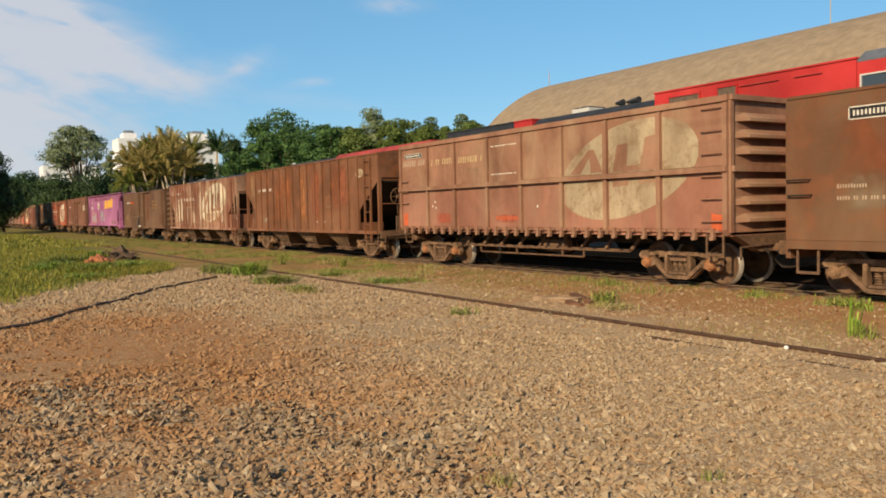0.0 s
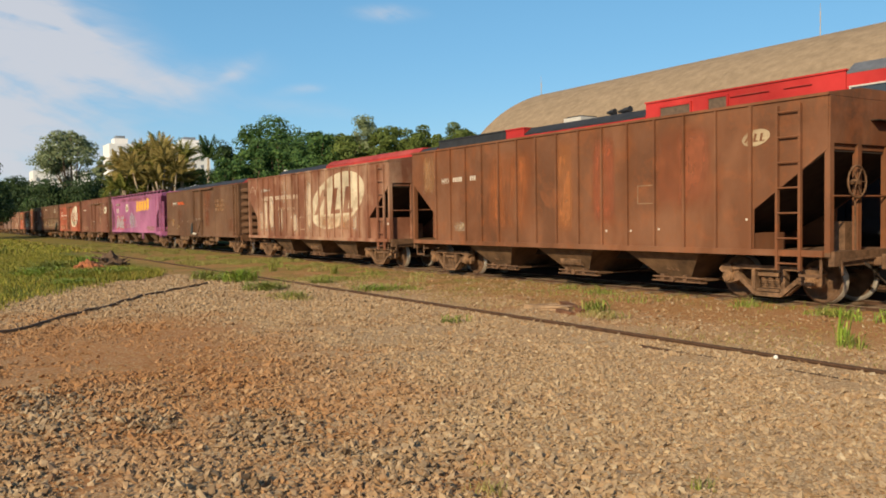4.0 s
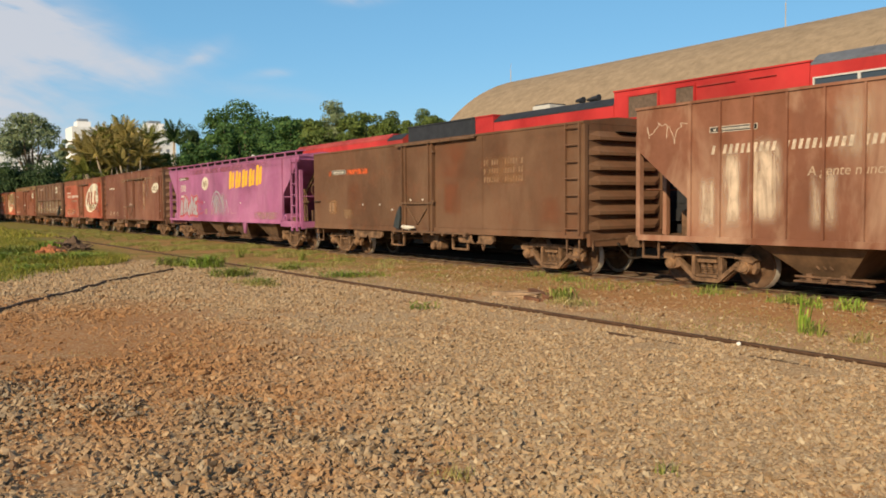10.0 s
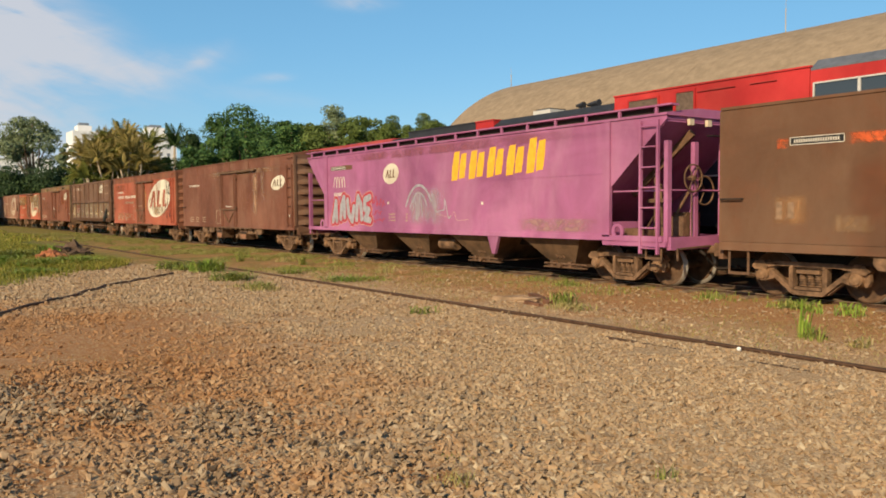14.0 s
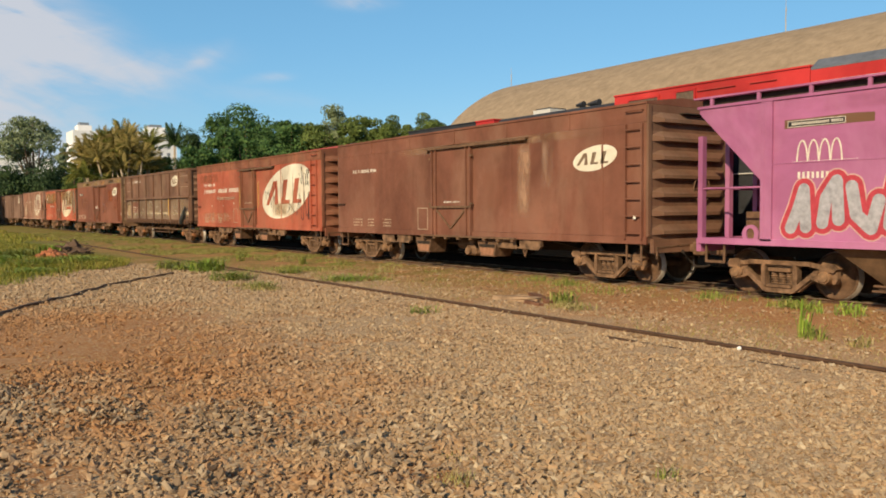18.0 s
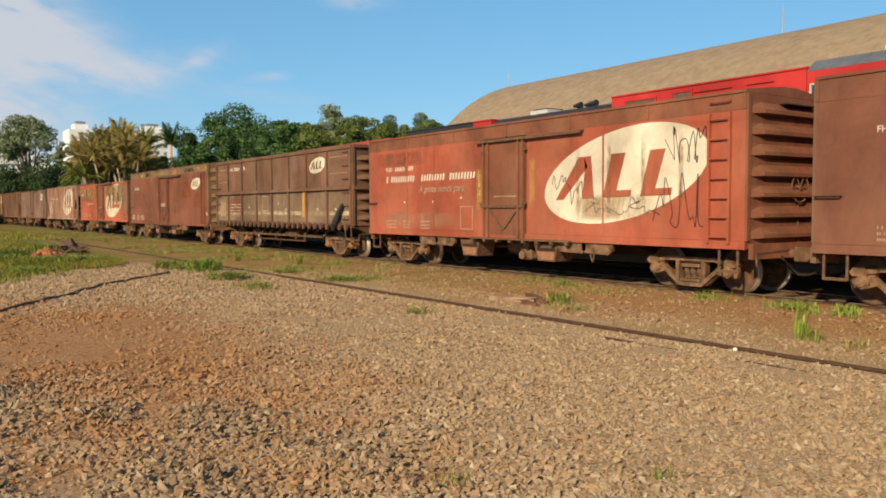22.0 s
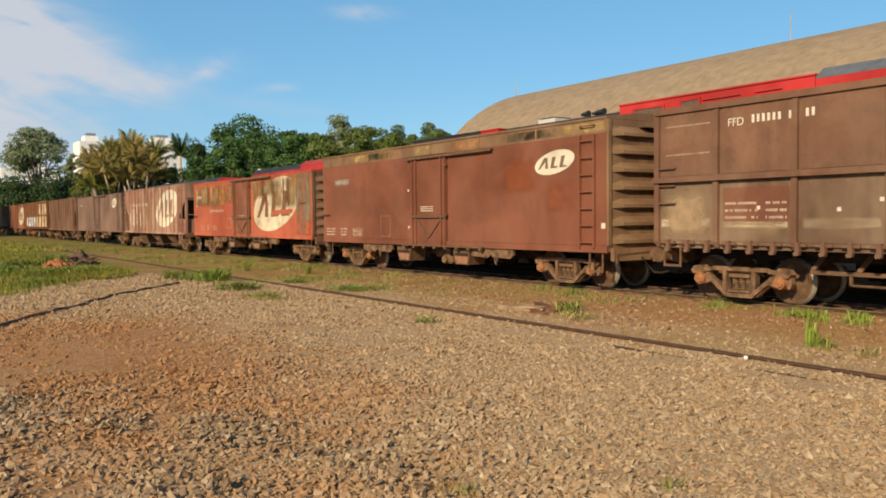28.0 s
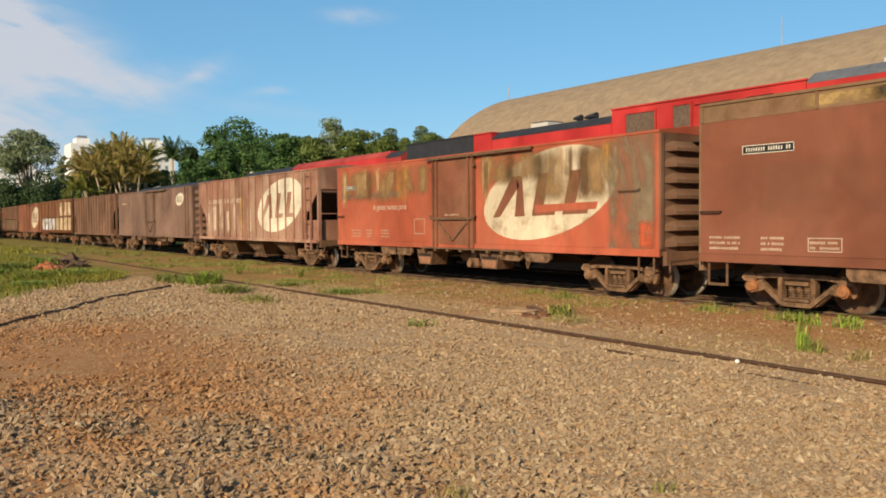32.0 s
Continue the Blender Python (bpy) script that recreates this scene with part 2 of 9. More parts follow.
def painted(name, colour, rust=(0.10, 0.045, 0.022), wear=0.45, streak=0.4, dust=(0.30, 0.20, 0.12), dusty=0.35, rough=0.75, lift=1.0):
    """Old paint on sheet steel: blotches, rust spots, long runs of rain down the sheet, and dust."""
    m, nt, b = nodes_of(name)
    big = noise_of(nt, 0.42, 5, 0.58, warp=0.8)
    mid = noise_of(nt, 1.9, 6, 0.68, warp=0.5)
    fine = noise_of(nt, 10.0, 6, 0.72)
    runs = noise_of(nt, 1.0, 5, 0.62, stretch=(1.3, 1.3, 0.34), warp=0.3)
    thin = noise_of(nt, 1.0, 4, 0.7, stretch=(17.0, 17.0, 0.5))
    dark = tuple(c * 0.48 for c in colour)
    pale = tuple(min(1.0, c * 1.40 * lift + 0.014) for c in colour)
    col = mix(nt, ramp(nt, big, [(0.34, 0.0), (0.66, 1.0)]), dark, pale)
    col = mix(nt, 0.38, col, colour)
    col = mix(nt, ramp(nt, mid, [(0.50, 0.0), (0.66, 0.95 * wear)]), col, rust)
    col = mix(nt, ramp(nt, fine, [(0.64 - 0.12 * wear, 0.0), (0.74, wear)]), col, rust)
    col = mix(nt, ramp(nt, runs, [(0.46, 0.0), (0.72, min(1.0, streak * 1.2))]), col, tuple(c * 0.6 for c in rust))
    pale_runs = noise_of(nt, 0.9, 5, 0.60, stretch=(1.0, 1.0, 0.45), warp=0.4)
    col = mix(nt, ramp(nt, pale_runs, [(0.46, 0.0), (0.74, min(1.0, dusty * 1.2))]), col, dust)
    col = mix(nt, ramp(nt, thin, [(0.60, 0.0), (0.80, 0.25 * streak)]), col, tuple(c * 0.5 for c in rust))
    info = nt.nodes.new("ShaderNodeObjectInfo")
    col = mix(nt, ramp(nt, info.outputs["Random"], [(0.0, 0.0), (1.0, 0.22)]), col, tuple(c * 0.6 for c in colour))
    nt.links.new(col, b.inputs["Base Color"])
    nt.links.new(ramp(nt, fine, [(0.3, rough - 0.12), (0.7, min(1.0, rough + 0.15))]), b.inputs["Roughness"])
    b.inputs["Specular IOR Level"].default_value = 0.25
    dents = noise_of(nt, 1.6, 4, 0.55)
    bump(nt, b, dents, 0.35, 0.04)
    return m


def plain(name, colour, rough=0.8, metal=0.0, scale=6.0, spread=0.35, bumpy=0.2, spec=0.3):
    m, nt, b = nodes_of(name)
    n = noise_of(nt, scale, 5, 0.65)
    col = mix(nt, ramp(nt, n, [(0.3, 0.0), (0.7, 1.0)]), tuple(c * (1 - spread) for c in colour), tuple(min(1, c * (1 + spread)) for c in colour))
    nt.links.new(col, b.inputs["Base Color"])
    b.inputs["Roughness"].default_value, b.inputs["Metallic"].default_value = rough, metal
    b.inputs["Specular IOR Level"].default_value = spec
    if bumpy:
        bump(nt, b, noise_of(nt, scale * 3, 3, 0.6), bumpy, 0.01)
    return m


# ---- materials of the train ----
IRON = plain("rusty_iron", (0.135, 0.075, 0.042), 0.85, 0.0, 7.0, 0.45, 0.35)
# dark iron, taken near black so its colour holds the shade under the wagons
IRON_DARK = plain("shade_dark_iron", (0.030, 0.021, 0.015), 0.85, 0.0, 5.0, 0.4, 0.3)
DUSTED = plain("dusted_cast_steel", (0.165, 0.095, 0.053), 0.9, 0.0, 4.5, 0.75, 0.5)
# dusty wheel brown, darkened for the shade the wheels stand in
WHEEL_FACE = plain("dusty_shaded_wheel_face", (0.120, 0.068, 0.038), 0.85, 0.0, 6.0, 0.45, 0.3)
CAP_DUST = plain("dusted_axle_cap", (0.235, 0.135, 0.072), 0.9, 0.0, 9.0, 0.4, 0.3)
AXLE_CAP = plain("rust_orange_cap", (0.30, 0.13, 0.055), 0.9, 0.0, 14.0, 0.35, 0.3)
TREAD = plain("bright_wheel_tread", (0.40, 0.36, 0.31), 0.6, 0.6, 20.0, 0.2, 0.0)
CREAM = painted("cream_logo_paint", (0.66, 0.56, 0.40), (0.22, 0.12, 0.06), 0.6, 0.3, (0.40, 0.28, 0.17), 0.25)
CREAM_FADED = painted("faded_cream_logo_paint", (0.45, 0.35, 0.22), (0.20, 0.10, 0.05), 0.9, 0.55, (0.30, 0.20, 0.12), 0.5)
CREAM_CLEAN = painted("clean_cream_logo_paint", (0.74, 0.66, 0.52), (0.40, 0.28, 0.17), 0.35, 0.2, (0.55, 0.44, 0.30), 0.2)
YELLOWED = plain("yellowed_marking_paint", (0.44, 0.31, 0.16), 0.85, 0.0, 9.0, 0.4, 0.0)
YELLOW_DULL = plain("dull_yellow_paint", (0.48, 0.27, 0.05), 0.8, 0.0, 7.0, 0.3, 0.0)
WHITE_MARK = plain("white_marking_paint", (0.62, 0.56, 0.47), 0.8, 0.0, 16.0, 0.22, 0.0)
FAINT_MARK = plain("worn_marking_paint", (0.40, 0.29, 0.20), 0.85, 0.0, 16.0, 0.3, 0.0)
DIM_MARK = plain("rubbed_marking_paint", (0.24, 0.150, 0.090), 0.85, 0.0, 9.0, 0.4, 0.0)
PALE_MARK = plain("thin_marking_paint", (0.50, 0.40, 0.30), 0.85, 0.0, 9.0, 0.35, 0.0)
BLACK_PLATE = plain("black_plate_enamel", (0.02, 0.018, 0.016), 0.5, 0.0, 12.0, 0.2, 0.0)
YELLOW = plain("yellow_paint", (0.78, 0.40, 0.03), 0.7, 0.0, 7.0, 0.15, 0.0)
SILVER = plain("silver_spray_paint", (0.42, 0.40, 0.41), 0.5, 0.3, 8.0, 0.3, 0.0)
SPRAY_RED = plain("red_spray_paint", (0.40, 0.045, 0.06), 0.6, 0.0, 8.0, 0.2, 0.0)
SPRAY_PALE = plain("pale_orange_spray_paint", (0.50, 0.30, 0.27), 0.6, 0.0, 8.0, 0.2, 0.0)
SPRAY_BLACK = plain("black_spray_paint", (0.03, 0.028, 0.03), 0.6, 0.0, 8.0, 0.2, 0.0)
TARP = plain("dark_tarpaulin", (0.035, 0.04, 0.04), 0.55, 0.0, 4.0, 0.4, 0.5)
RED_BOARD = plain("orange_red_touch_up_paint", (0.50, 0.10, 0.035), 0.75, 0.0, 5.0, 0.25, 0.0)

# red tray paint, lightened to stand for the sunlit inside of the tray
TRAY_LIT = plain("sunlit_red_tray_paint", (0.30, 0.145, 0.08), 0.7, 0.0, 6.0, 0.3, 0.1)

Y0 = -SIDE      # the side of a wagon that faces the yard road


# ---- running gear ----
def wheelset_mesh():
    bm = bmesh.new()
    prof = [(0.08, 0.60), (0.17, 0.60), (0.19, 0.545), (0.34, 0.525), (0.36, 0.585), (0.415, 0.585), (0.42, 0.50), (0.448, 0.482), (0.445, 0.462), (0.37, 0.46), (0.34, 0.485), (0.19, 0.505), (0.15, 0.46), (0.08, 0.46)]
    n = 22
    for s in (-1, 1):
        rings = []
        for r, y in prof:
            rings.append([bm.verts.new((r * math.cos(k * math.tau / n), s * y, r * math.sin(k * math.tau / n))) for k in range(n)])
        for i in range(len(prof) - 1):
            for k in range(n):
                f = bm.faces.new((rings[i][k], rings[i][(k + 1) % n], rings[i + 1][(k + 1) % n], rings[i + 1][k]))
                f.material_index = 1 if 5 <= i <= 8 else 0
                f.smooth = True
    rod(bm, (0, -0.88, 0), (0, 0.88, 0), 0.085, 10)
    for k in range(3):           # chalked balance marks and the hub's lugs turn with the wheel
        a = k * math.tau / 3
        bar(bm, (0.12 * math.cos(a), -0.605, 0.12 * math.sin(a)), (0.17 * math.cos(a), -0.605, 0.17 * math.sin(a)), 0.04, 0.02)
    me = to_mesh("wheelset", bm, WHEEL_FACE)
    me.materials.append(TREAD)
    return me


def bogie_meshes():
    bolster = bmesh.new()
    box(bolster, -0.19, 0.19, -0.86, 0.86, 0.46, 0.64)
    rod(bolster, (0, 0, 0.6), (0, 0, 0.86), 0.22, 14)
    bar(bolster, (-0.55, -0.5, 0.42), (0.55, -0.5, 0.42), 0.12, 0.1)
    bar(bolster, (-0.55, 0.5, 0.42), (0.55, 0.5, 0.42), 0.12, 0.1)
    # cast side frame: one plate with a spring window and two lightening holes
    frame_bm = bmesh.new()
    half_edge = [(0.0, 0.66), (0.44, 0.66), (0.62, 0.64), (0.78, 0.61), (0.98, 0.585), (1.06, 0.53), (1.08, 0.40), (1.03, 0.31), (0.99, 0.30), (0.97, 0.34), (0.965, 0.50), (0.775, 0.50), (0.765, 0.36), (0.72, 0.335), (0.66, 0.36), (0.50, 0.24), (0.36, 0.12), (0.26, 0.10), (0.0, 0.10)]
    outer = half_edge[:-1] + [(-x, z) for x, z in half_edge[::-1]][:-1]
    holes = [[(-0.28, 0.56), (0.28, 0.56), (0.28, 0.17), (-0.28, 0.17)]] + [[(s * x, z) for x, z in ((0.345, 0.60), (0.50, 0.60), (0.68, 0.565), (0.70, 0.51), (0.61, 0.43), (0.345, 0.215))] for s in (-1, 1)]
    edges = []
    for loop in [outer] + holes:
        vs = [frame_bm.verts.new((x, -0.055, z)) for x, z in loop]
        edges += [frame_bm.edges.new((vs[k], vs[(k + 1) % len(vs)])) for k in range(len(vs))]
    bmesh.ops.triangle_fill(frame_bm, edges=edges, use_beauty=True, use_dissolve=False)
    grown = bmesh.ops.extrude_face_region(frame_bm, geom=frame_bm.faces[:])["geom"]
    bmesh.ops.translate(frame_bm, vec=(0, 0.11, 0), verts=[e for e in grown if isinstance(e, bmesh.types.BMVert)])
    # raised rims: the top chord, the lower chord that dips between the wheels, the guides of the spring nest
    for p, q, wide in (((-0.62, 0.635), (0.62, 0.635), 0.05), ((-0.28, 0.13), (0.28, 0.13), 0.075), ((0.27, 0.13), (0.72, 0.50), 0.085), ((-0.27, 0.13), (-0.72, 0.50), 0.085), ((0.315, 0.20), (0.315, 0.58), 0.06), ((-0.315, 0.20), (-0.315, 0.58), 0.06), ((0.60, 0.625), (1.0, 0.575), 0.05), ((-0.60, 0.625), (-1.0, 0.575), 0.05)):
        bar(frame_bm, (p[0], -0.085, p[1]), (q[0], -0.085, q[1]), 0.08, wide)
    for e in (-1, 1):        # lumpy castings over the axle ends, and the rigging lugs beside them
        prism(frame_bm, [(e * 0.78, 0.58), (e * 0.84, 0.685), (e * 1.02, 0.665), (e * 1.10, 0.57), (e * 1.04, 0.51), (e * 0.80, 0.51)], -0.13, 0.06)
        box(frame_bm, e * 0.70 - 0.04, e * 0.70 + 0.04, -0.12, 0.0, 0.36, 0.52)
        rod(frame_bm, (e * 0.30, -0.10, 0.585), (e * 0.30, -0.13, 0.585), 0.035, 8)
        rod(frame_bm, (e * 0.56, -0.11, 0.40), (e * 0.90, -0.11, 0.30), 0.022, 6)
    box(frame_bm, -0.25, 0.25, -0.12, 0.05, 0.185, 0.235)
    box(frame_bm, -0.22, 0.22, -0.11, 0.04, 0.475, 0.54)
    spring = bmesh.new()
    turns = 5
    prof = [(0.055 if k % 2 else 0.072, 0.245 + 0.225 * k / (2 * turns)) for k in range(2 * turns + 1)]
    rings = [[spring.verts.new((r * math.cos(q * math.tau / 10), 0.01 + r * math.sin(q * math.tau / 10), z)) for q in range(10)] for r, z in prof]
    for ra, rb in zip(rings, rings[1:]):
        for q in range(10):
            spring.faces.new((ra[q], ra[(q + 1) % 10], rb[(q + 1) % 10], rb[q]))
    spring.faces.new(rings[-1])
    spring.faces.new(rings[0][::-1])
    cap = bmesh.new()
    rod(cap, (0, -0.16, 0), (0, 0.05, 0), 0.115, 16, 0.13)
    rod(cap, (0, -0.20, 0), (0, -0.16, 0), 0.085, 14, 0.10)
    for k in range(3):
        t = k * math.tau / 3 + 0.5
        rod(cap, (0.07 * math.cos(t), -0.19, 0.07 * math.sin(t)), (0.07 * math.cos(t), -0.15, 0.07 * math.sin(t)), 0.018, 6)
    brake = bmesh.new()
    bar(brake, (0.36, -0.62, 0.40), (0.36, 0.62, 0.40), 0.05, 0.09)
    for y in (-0.52, 0.52):
        box(brake, 0.35, 0.46, y - 0.05, y + 0.05, 0.30, 0.54)
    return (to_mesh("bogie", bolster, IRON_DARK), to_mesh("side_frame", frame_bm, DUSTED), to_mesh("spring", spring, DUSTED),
            to_mesh("axle_box", cap, AXLE_CAP), to_mesh("axle_box", cap_copy(), CAP_DUST), to_mesh("brake_beam", brake, IRON_DARK))


def cap_copy():
    bm = bmesh.new()
    rod(bm, (0, -0.15, 0), (0, 0.05, 0), 0.11, 16, 0.13)
    rod(bm, (0, -0.185, 0), (0, -0.15, 0), 0.08, 14, 0.095)
    box(bm, -0.09, 0.09, -0.06, 0.06, 0.07, 0.13)
    return bm


WHEELSET = wheelset_mesh()
BOGIE, SIDE_FRAME, SPRINGS, CAP_ROUND, CAP_DUSTY, BRAKE = bogie_meshes()
WHEELS = []
HALF_BASE = 0.87


def bogie(wagon, x, orange=False):
    b = part("bogie", BOGIE, None, wagon, at=pose(x, 0, 0))
    for y, turn in ((-0.84, 0), (0.84, 180)):
        part("side_frame", SIDE_FRAME, None, b, at=pose(0, y, 0, 0, 0, turn))
        for x in (-0.15, 0.0, 0.15):
            part("spring", SPRINGS, None, b, at=pose(x, y, 0, 0, 0, turn))
        for s in (-1, 1):
            part("axle_box", CAP_ROUND if orange else CAP_DUSTY, None, b, at=pose(s * HALF_BASE, y, 0.42, 0, 0, turn))
    for turn in (0, 180):
        part("brake_beam", BRAKE, None, b, at=pose(0, 0, 0, 0, 0, turn))
    for s in (-1, 1):
        w = part("wheelset", WHEELSET, None, b, "turning rusty wheelset with bright worn treads", at=pose(s * HALF_BASE, 0, 0.42))
        WHEELS.append((w, s * HALF_BASE))


def coupler_mesh():
    bm = bmesh.new()
    box(bm, -0.35, 0.30, -0.09, 0.09, 0.70, 0.86)
    prism(bm, [(0.25, 0.64), (0.52, 0.64), (0.58, 0.70), (0.58, 0.88), (0.52, 0.92), (0.25, 0.92)], -0.20, 0.06)
    prism(bm, [(0.40, 0.66), (0.60, 0.66), (0.60, 0.90), (0.40, 0.90)], 0.07, 0.16)
    bevelled(bm, 0.02)
    bar(bm, (0.1, -0.1, 0.86), (0.1, -1.15, 0.82), 0.03, 0.03)
    bar(bm, (0.1, -1.15, 0.82), (0.16, -1.22, 0.58), 0.03, 0.03)
    return to_mesh("coupler", bm, IRON)


def hose_mesh():
    bm = bmesh.new()
    limb(bm, [Vector(p) for p in ((-0.10, -0.35, 0.80), (0.0, -0.35, 0.785), (0.14, -0.35, 0.70), (0.26, -0.34, 0.54), (0.42, -0.30, 0.42), (0.56, -0.20, 0.40), (0.64, -0.10, 0.46))], 0.034, 0.027)
    return to_mesh("brake_hose", bm, IRON_DARK)


def stirrup_mesh():
    bm = bmesh.new()
    for x in (-0.2, 0.2):
        bar(bm, (x, 0, 0), (x, 0, -0.42), 0.045, 0.02)
    bar(bm, (-0.22, 0, -0.42), (0.22, 0, -0.42), 0.05, 0.025)
    return to_mesh("stirrup_step", bm, IRON)


COUPLER, HOSE, STIRRUP = coupler_mesh(), hose_mesh(), stirrup_mesh()


def running_gear(w, half, floor, orange=False, bogie_in=1.52, sill=True, stirrups=True):
    for s in (-1, 1):
        bogie(w, s * (half - bogie_in), orange)
        turn = 0 if s > 0 else 180
        part("coupler", COUPLER, None, w, at=pose(s * half, 0, 0, 0, 0, turn))
        part("brake_hose", HOSE, None, w, at=pose(s * half, 0, 0, 0, 0, turn))
        if stirrups:
            part("stirrup_step", STIRRUP, None, w, at=pose(s * (half - 0.38), Y0 + 0.04, floor))
    if sill:
        bm = bmesh.new()
        box(bm, -half + 0.02, half - 0.02, -0.28, 0.28, floor - 0.30, floor - 0.02)
        for k in range(7):
            x = -half + 3.0 + (2 * half - 6.0) * k / 6
            prism_x(bm, [(-1.22, floor - 0.02), (-0.25, floor - 0.24), (0.25, floor - 0.24), (1.22, floor - 0.02)], x - 0.06, x + 0.06)
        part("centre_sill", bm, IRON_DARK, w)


# ---- lettering and marks, laid a few millimetres proud of the sheet ----
def flat(bm, pts, y=Y0, t=0.005):
    prism(bm, pts, y - t, y)


def ellipse(cx, cz, a, b, tilt=0.0, n=40):
    c, s = math.cos(radians(tilt)), math.sin(radians(tilt))
    out = []
    for k in range(n):
        u, v = a * math.cos(k * math.tau / n), b * math.sin(k * math.tau / n)
        out.append((cx + u * c - v * s, cz + u * s + v * c))
    return out


def logo(w, cx, cz, a, b, ground, figure, tilt=9, y=Y0, scale=1.0):
    """A leaning oval with a wedge and two angled strokes across it."""
    bm = bmesh.new()
    flat(bm, ellipse(cx, cz, a, b, tilt), y)
    part("oval_logo", bm, ground, w, "worn pale oval company mark")
    bm = bmesh.new()
    k, h = a * scale, b * 0.49 * scale

    def S(pts):
        flat(bm, [(cx + k * u + 0.03 * k * v, cz + h * v + 0.02 * k * u) for u, v in pts], y - 0.005)
    S([(-0.79, -1.0), (-0.68, -1.0), (-0.40, 0.50), (-0.46, 1.0), (-0.53, 1.0)])
    S([(-0.46, 1.0), (-0.37, 1.0), (-0.27, -1.0), (-0.43, -1.0), (-0.43, 0.45)])
    for o in (0.0, 0.45):
        S([(-0.16 + o, -1.0), (0.18 + o, -1.0), (0.18 + o, -0.68), (0.0 + o, -0.68), (0.06 + o, 1.0), (-0.11 + o, 1.0)])
    part("logo_figure", bm, figure, w)


def dashes(w, x0, x1, z, h, material, seed, y=Y0, slant=0.0, fill=0.8):
    """Unreadable lettering: a row of plain upright bars, rubbed away here and there."""
    rnd = random.Random(seed)
    bm = bmesh.new()
    x, pitch, wide = x0, 0.70 * h, 0.36 * h
    while x + wide <= x1 + 0.01:
        if rnd.random() < fill or x == x0:
            low, high = rnd.uniform(0.0, 0.06), rnd.uniform(0.92, 1.0)
            flat(bm, [(x + slant * h * low, z + h * low), (x + wide + slant * h * low, z + h * low), (x + wide + slant * h * high, z + h * high), (x + slant * h * high, z + h * high)], y)
        x += pitch
    return tagged(part("marking", bm, material, w), kind="stuff")


def words(w, text, x, z, h, material, y=Y0, slant=0.0):
    """Painted words of the given height of capitals."""
    cu = bpy.data.curves.new("lettering", "FONT")
    cu.body, cu.size, cu.extrude, cu.shear = text, h * 1.4, 0.002, slant
    tmp = bpy.data.objects.new("lettering", cu)
    scene.collection.objects.link(tmp)
    me = bpy.data.meshes.new_from_object(tmp.evaluated_get(bpy.context.evaluated_depsgraph_get()))
    bpy.data.objects.remove(tmp)
    me.materials.clear()
    me.materials.append(material)
    ob = tagged(part("lettering", me, None, w), kind="stuff")
    ob.matrix_basis = pose(x, y - 0.005, z, 90, 0, 0)
    return ob


def number_plate(w, x0, x1, z0, z1, seed, y=Y0):
    bm = bmesh.new()
    flat(bm, [(x0, z0), (x1, z0), (x1, z1), (x0, z1)], y)
    part("number_plate", bm, BLACK_PLATE, w, "small black number plate with white bars")
    bm = bmesh.new()
    d = (z1 - z0) * 0.09
    for a in ((x0, x1, z0, z0 + d), (x0, x1, z1 - d, z1), (x0, x0 + d, z0, z1), (x1 - d, x1, z0, z1)):
        flat(bm, [(a[0], a[2]), (a[1], a[2]), (a[1], a[3]), (a[0], a[3])], y - 0.005)
    part("plate_edge", bm, WHITE_MARK, w)
    dashes(w, x0 + 0.08, x1 - 0.06, z0 + (z1 - z0) * 0.28, (z1 - z0) * 0.44, WHITE_MARK, seed, y - 0.005, 0, 0.95)


def dots(w, pts, material=WHITE_MARK, size=0.035, y=Y0):
    bm = bmesh.new()
    for x, z in pts:
        flat(bm, [(x - size, z - size), (x + size, z - size), (x + size, z + size), (x - size, z + size)], y)
    tagged(part("marking", bm, material, w), kind="stuff")


def outline_box(w, x0, x1, z0, z1, material=FAINT_MARK, d=0.02, y=Y0):
    bm = bmesh.new()
    for a in ((x0, x1, z0, z0 + d), (x0, x1, z1 - d, z1), (x0, x0 + d, z0 + d, z1 - d), (x1 - d, x1, z0 + d, z1 - d)):
        flat(bm, [(a[0], a[2]), (a[1], a[2]), (a[1], a[3]), (a[0], a[3])], y)
    tagged(part("marking", bm, material, w), kind="stuff")


def patch(w, name, pts, material, y=Y0, label=""):
    bm = bmesh.new()
    flat(bm, pts, y, 0.003)
    return part(name, bm, material, w, label)


STAINS = {}


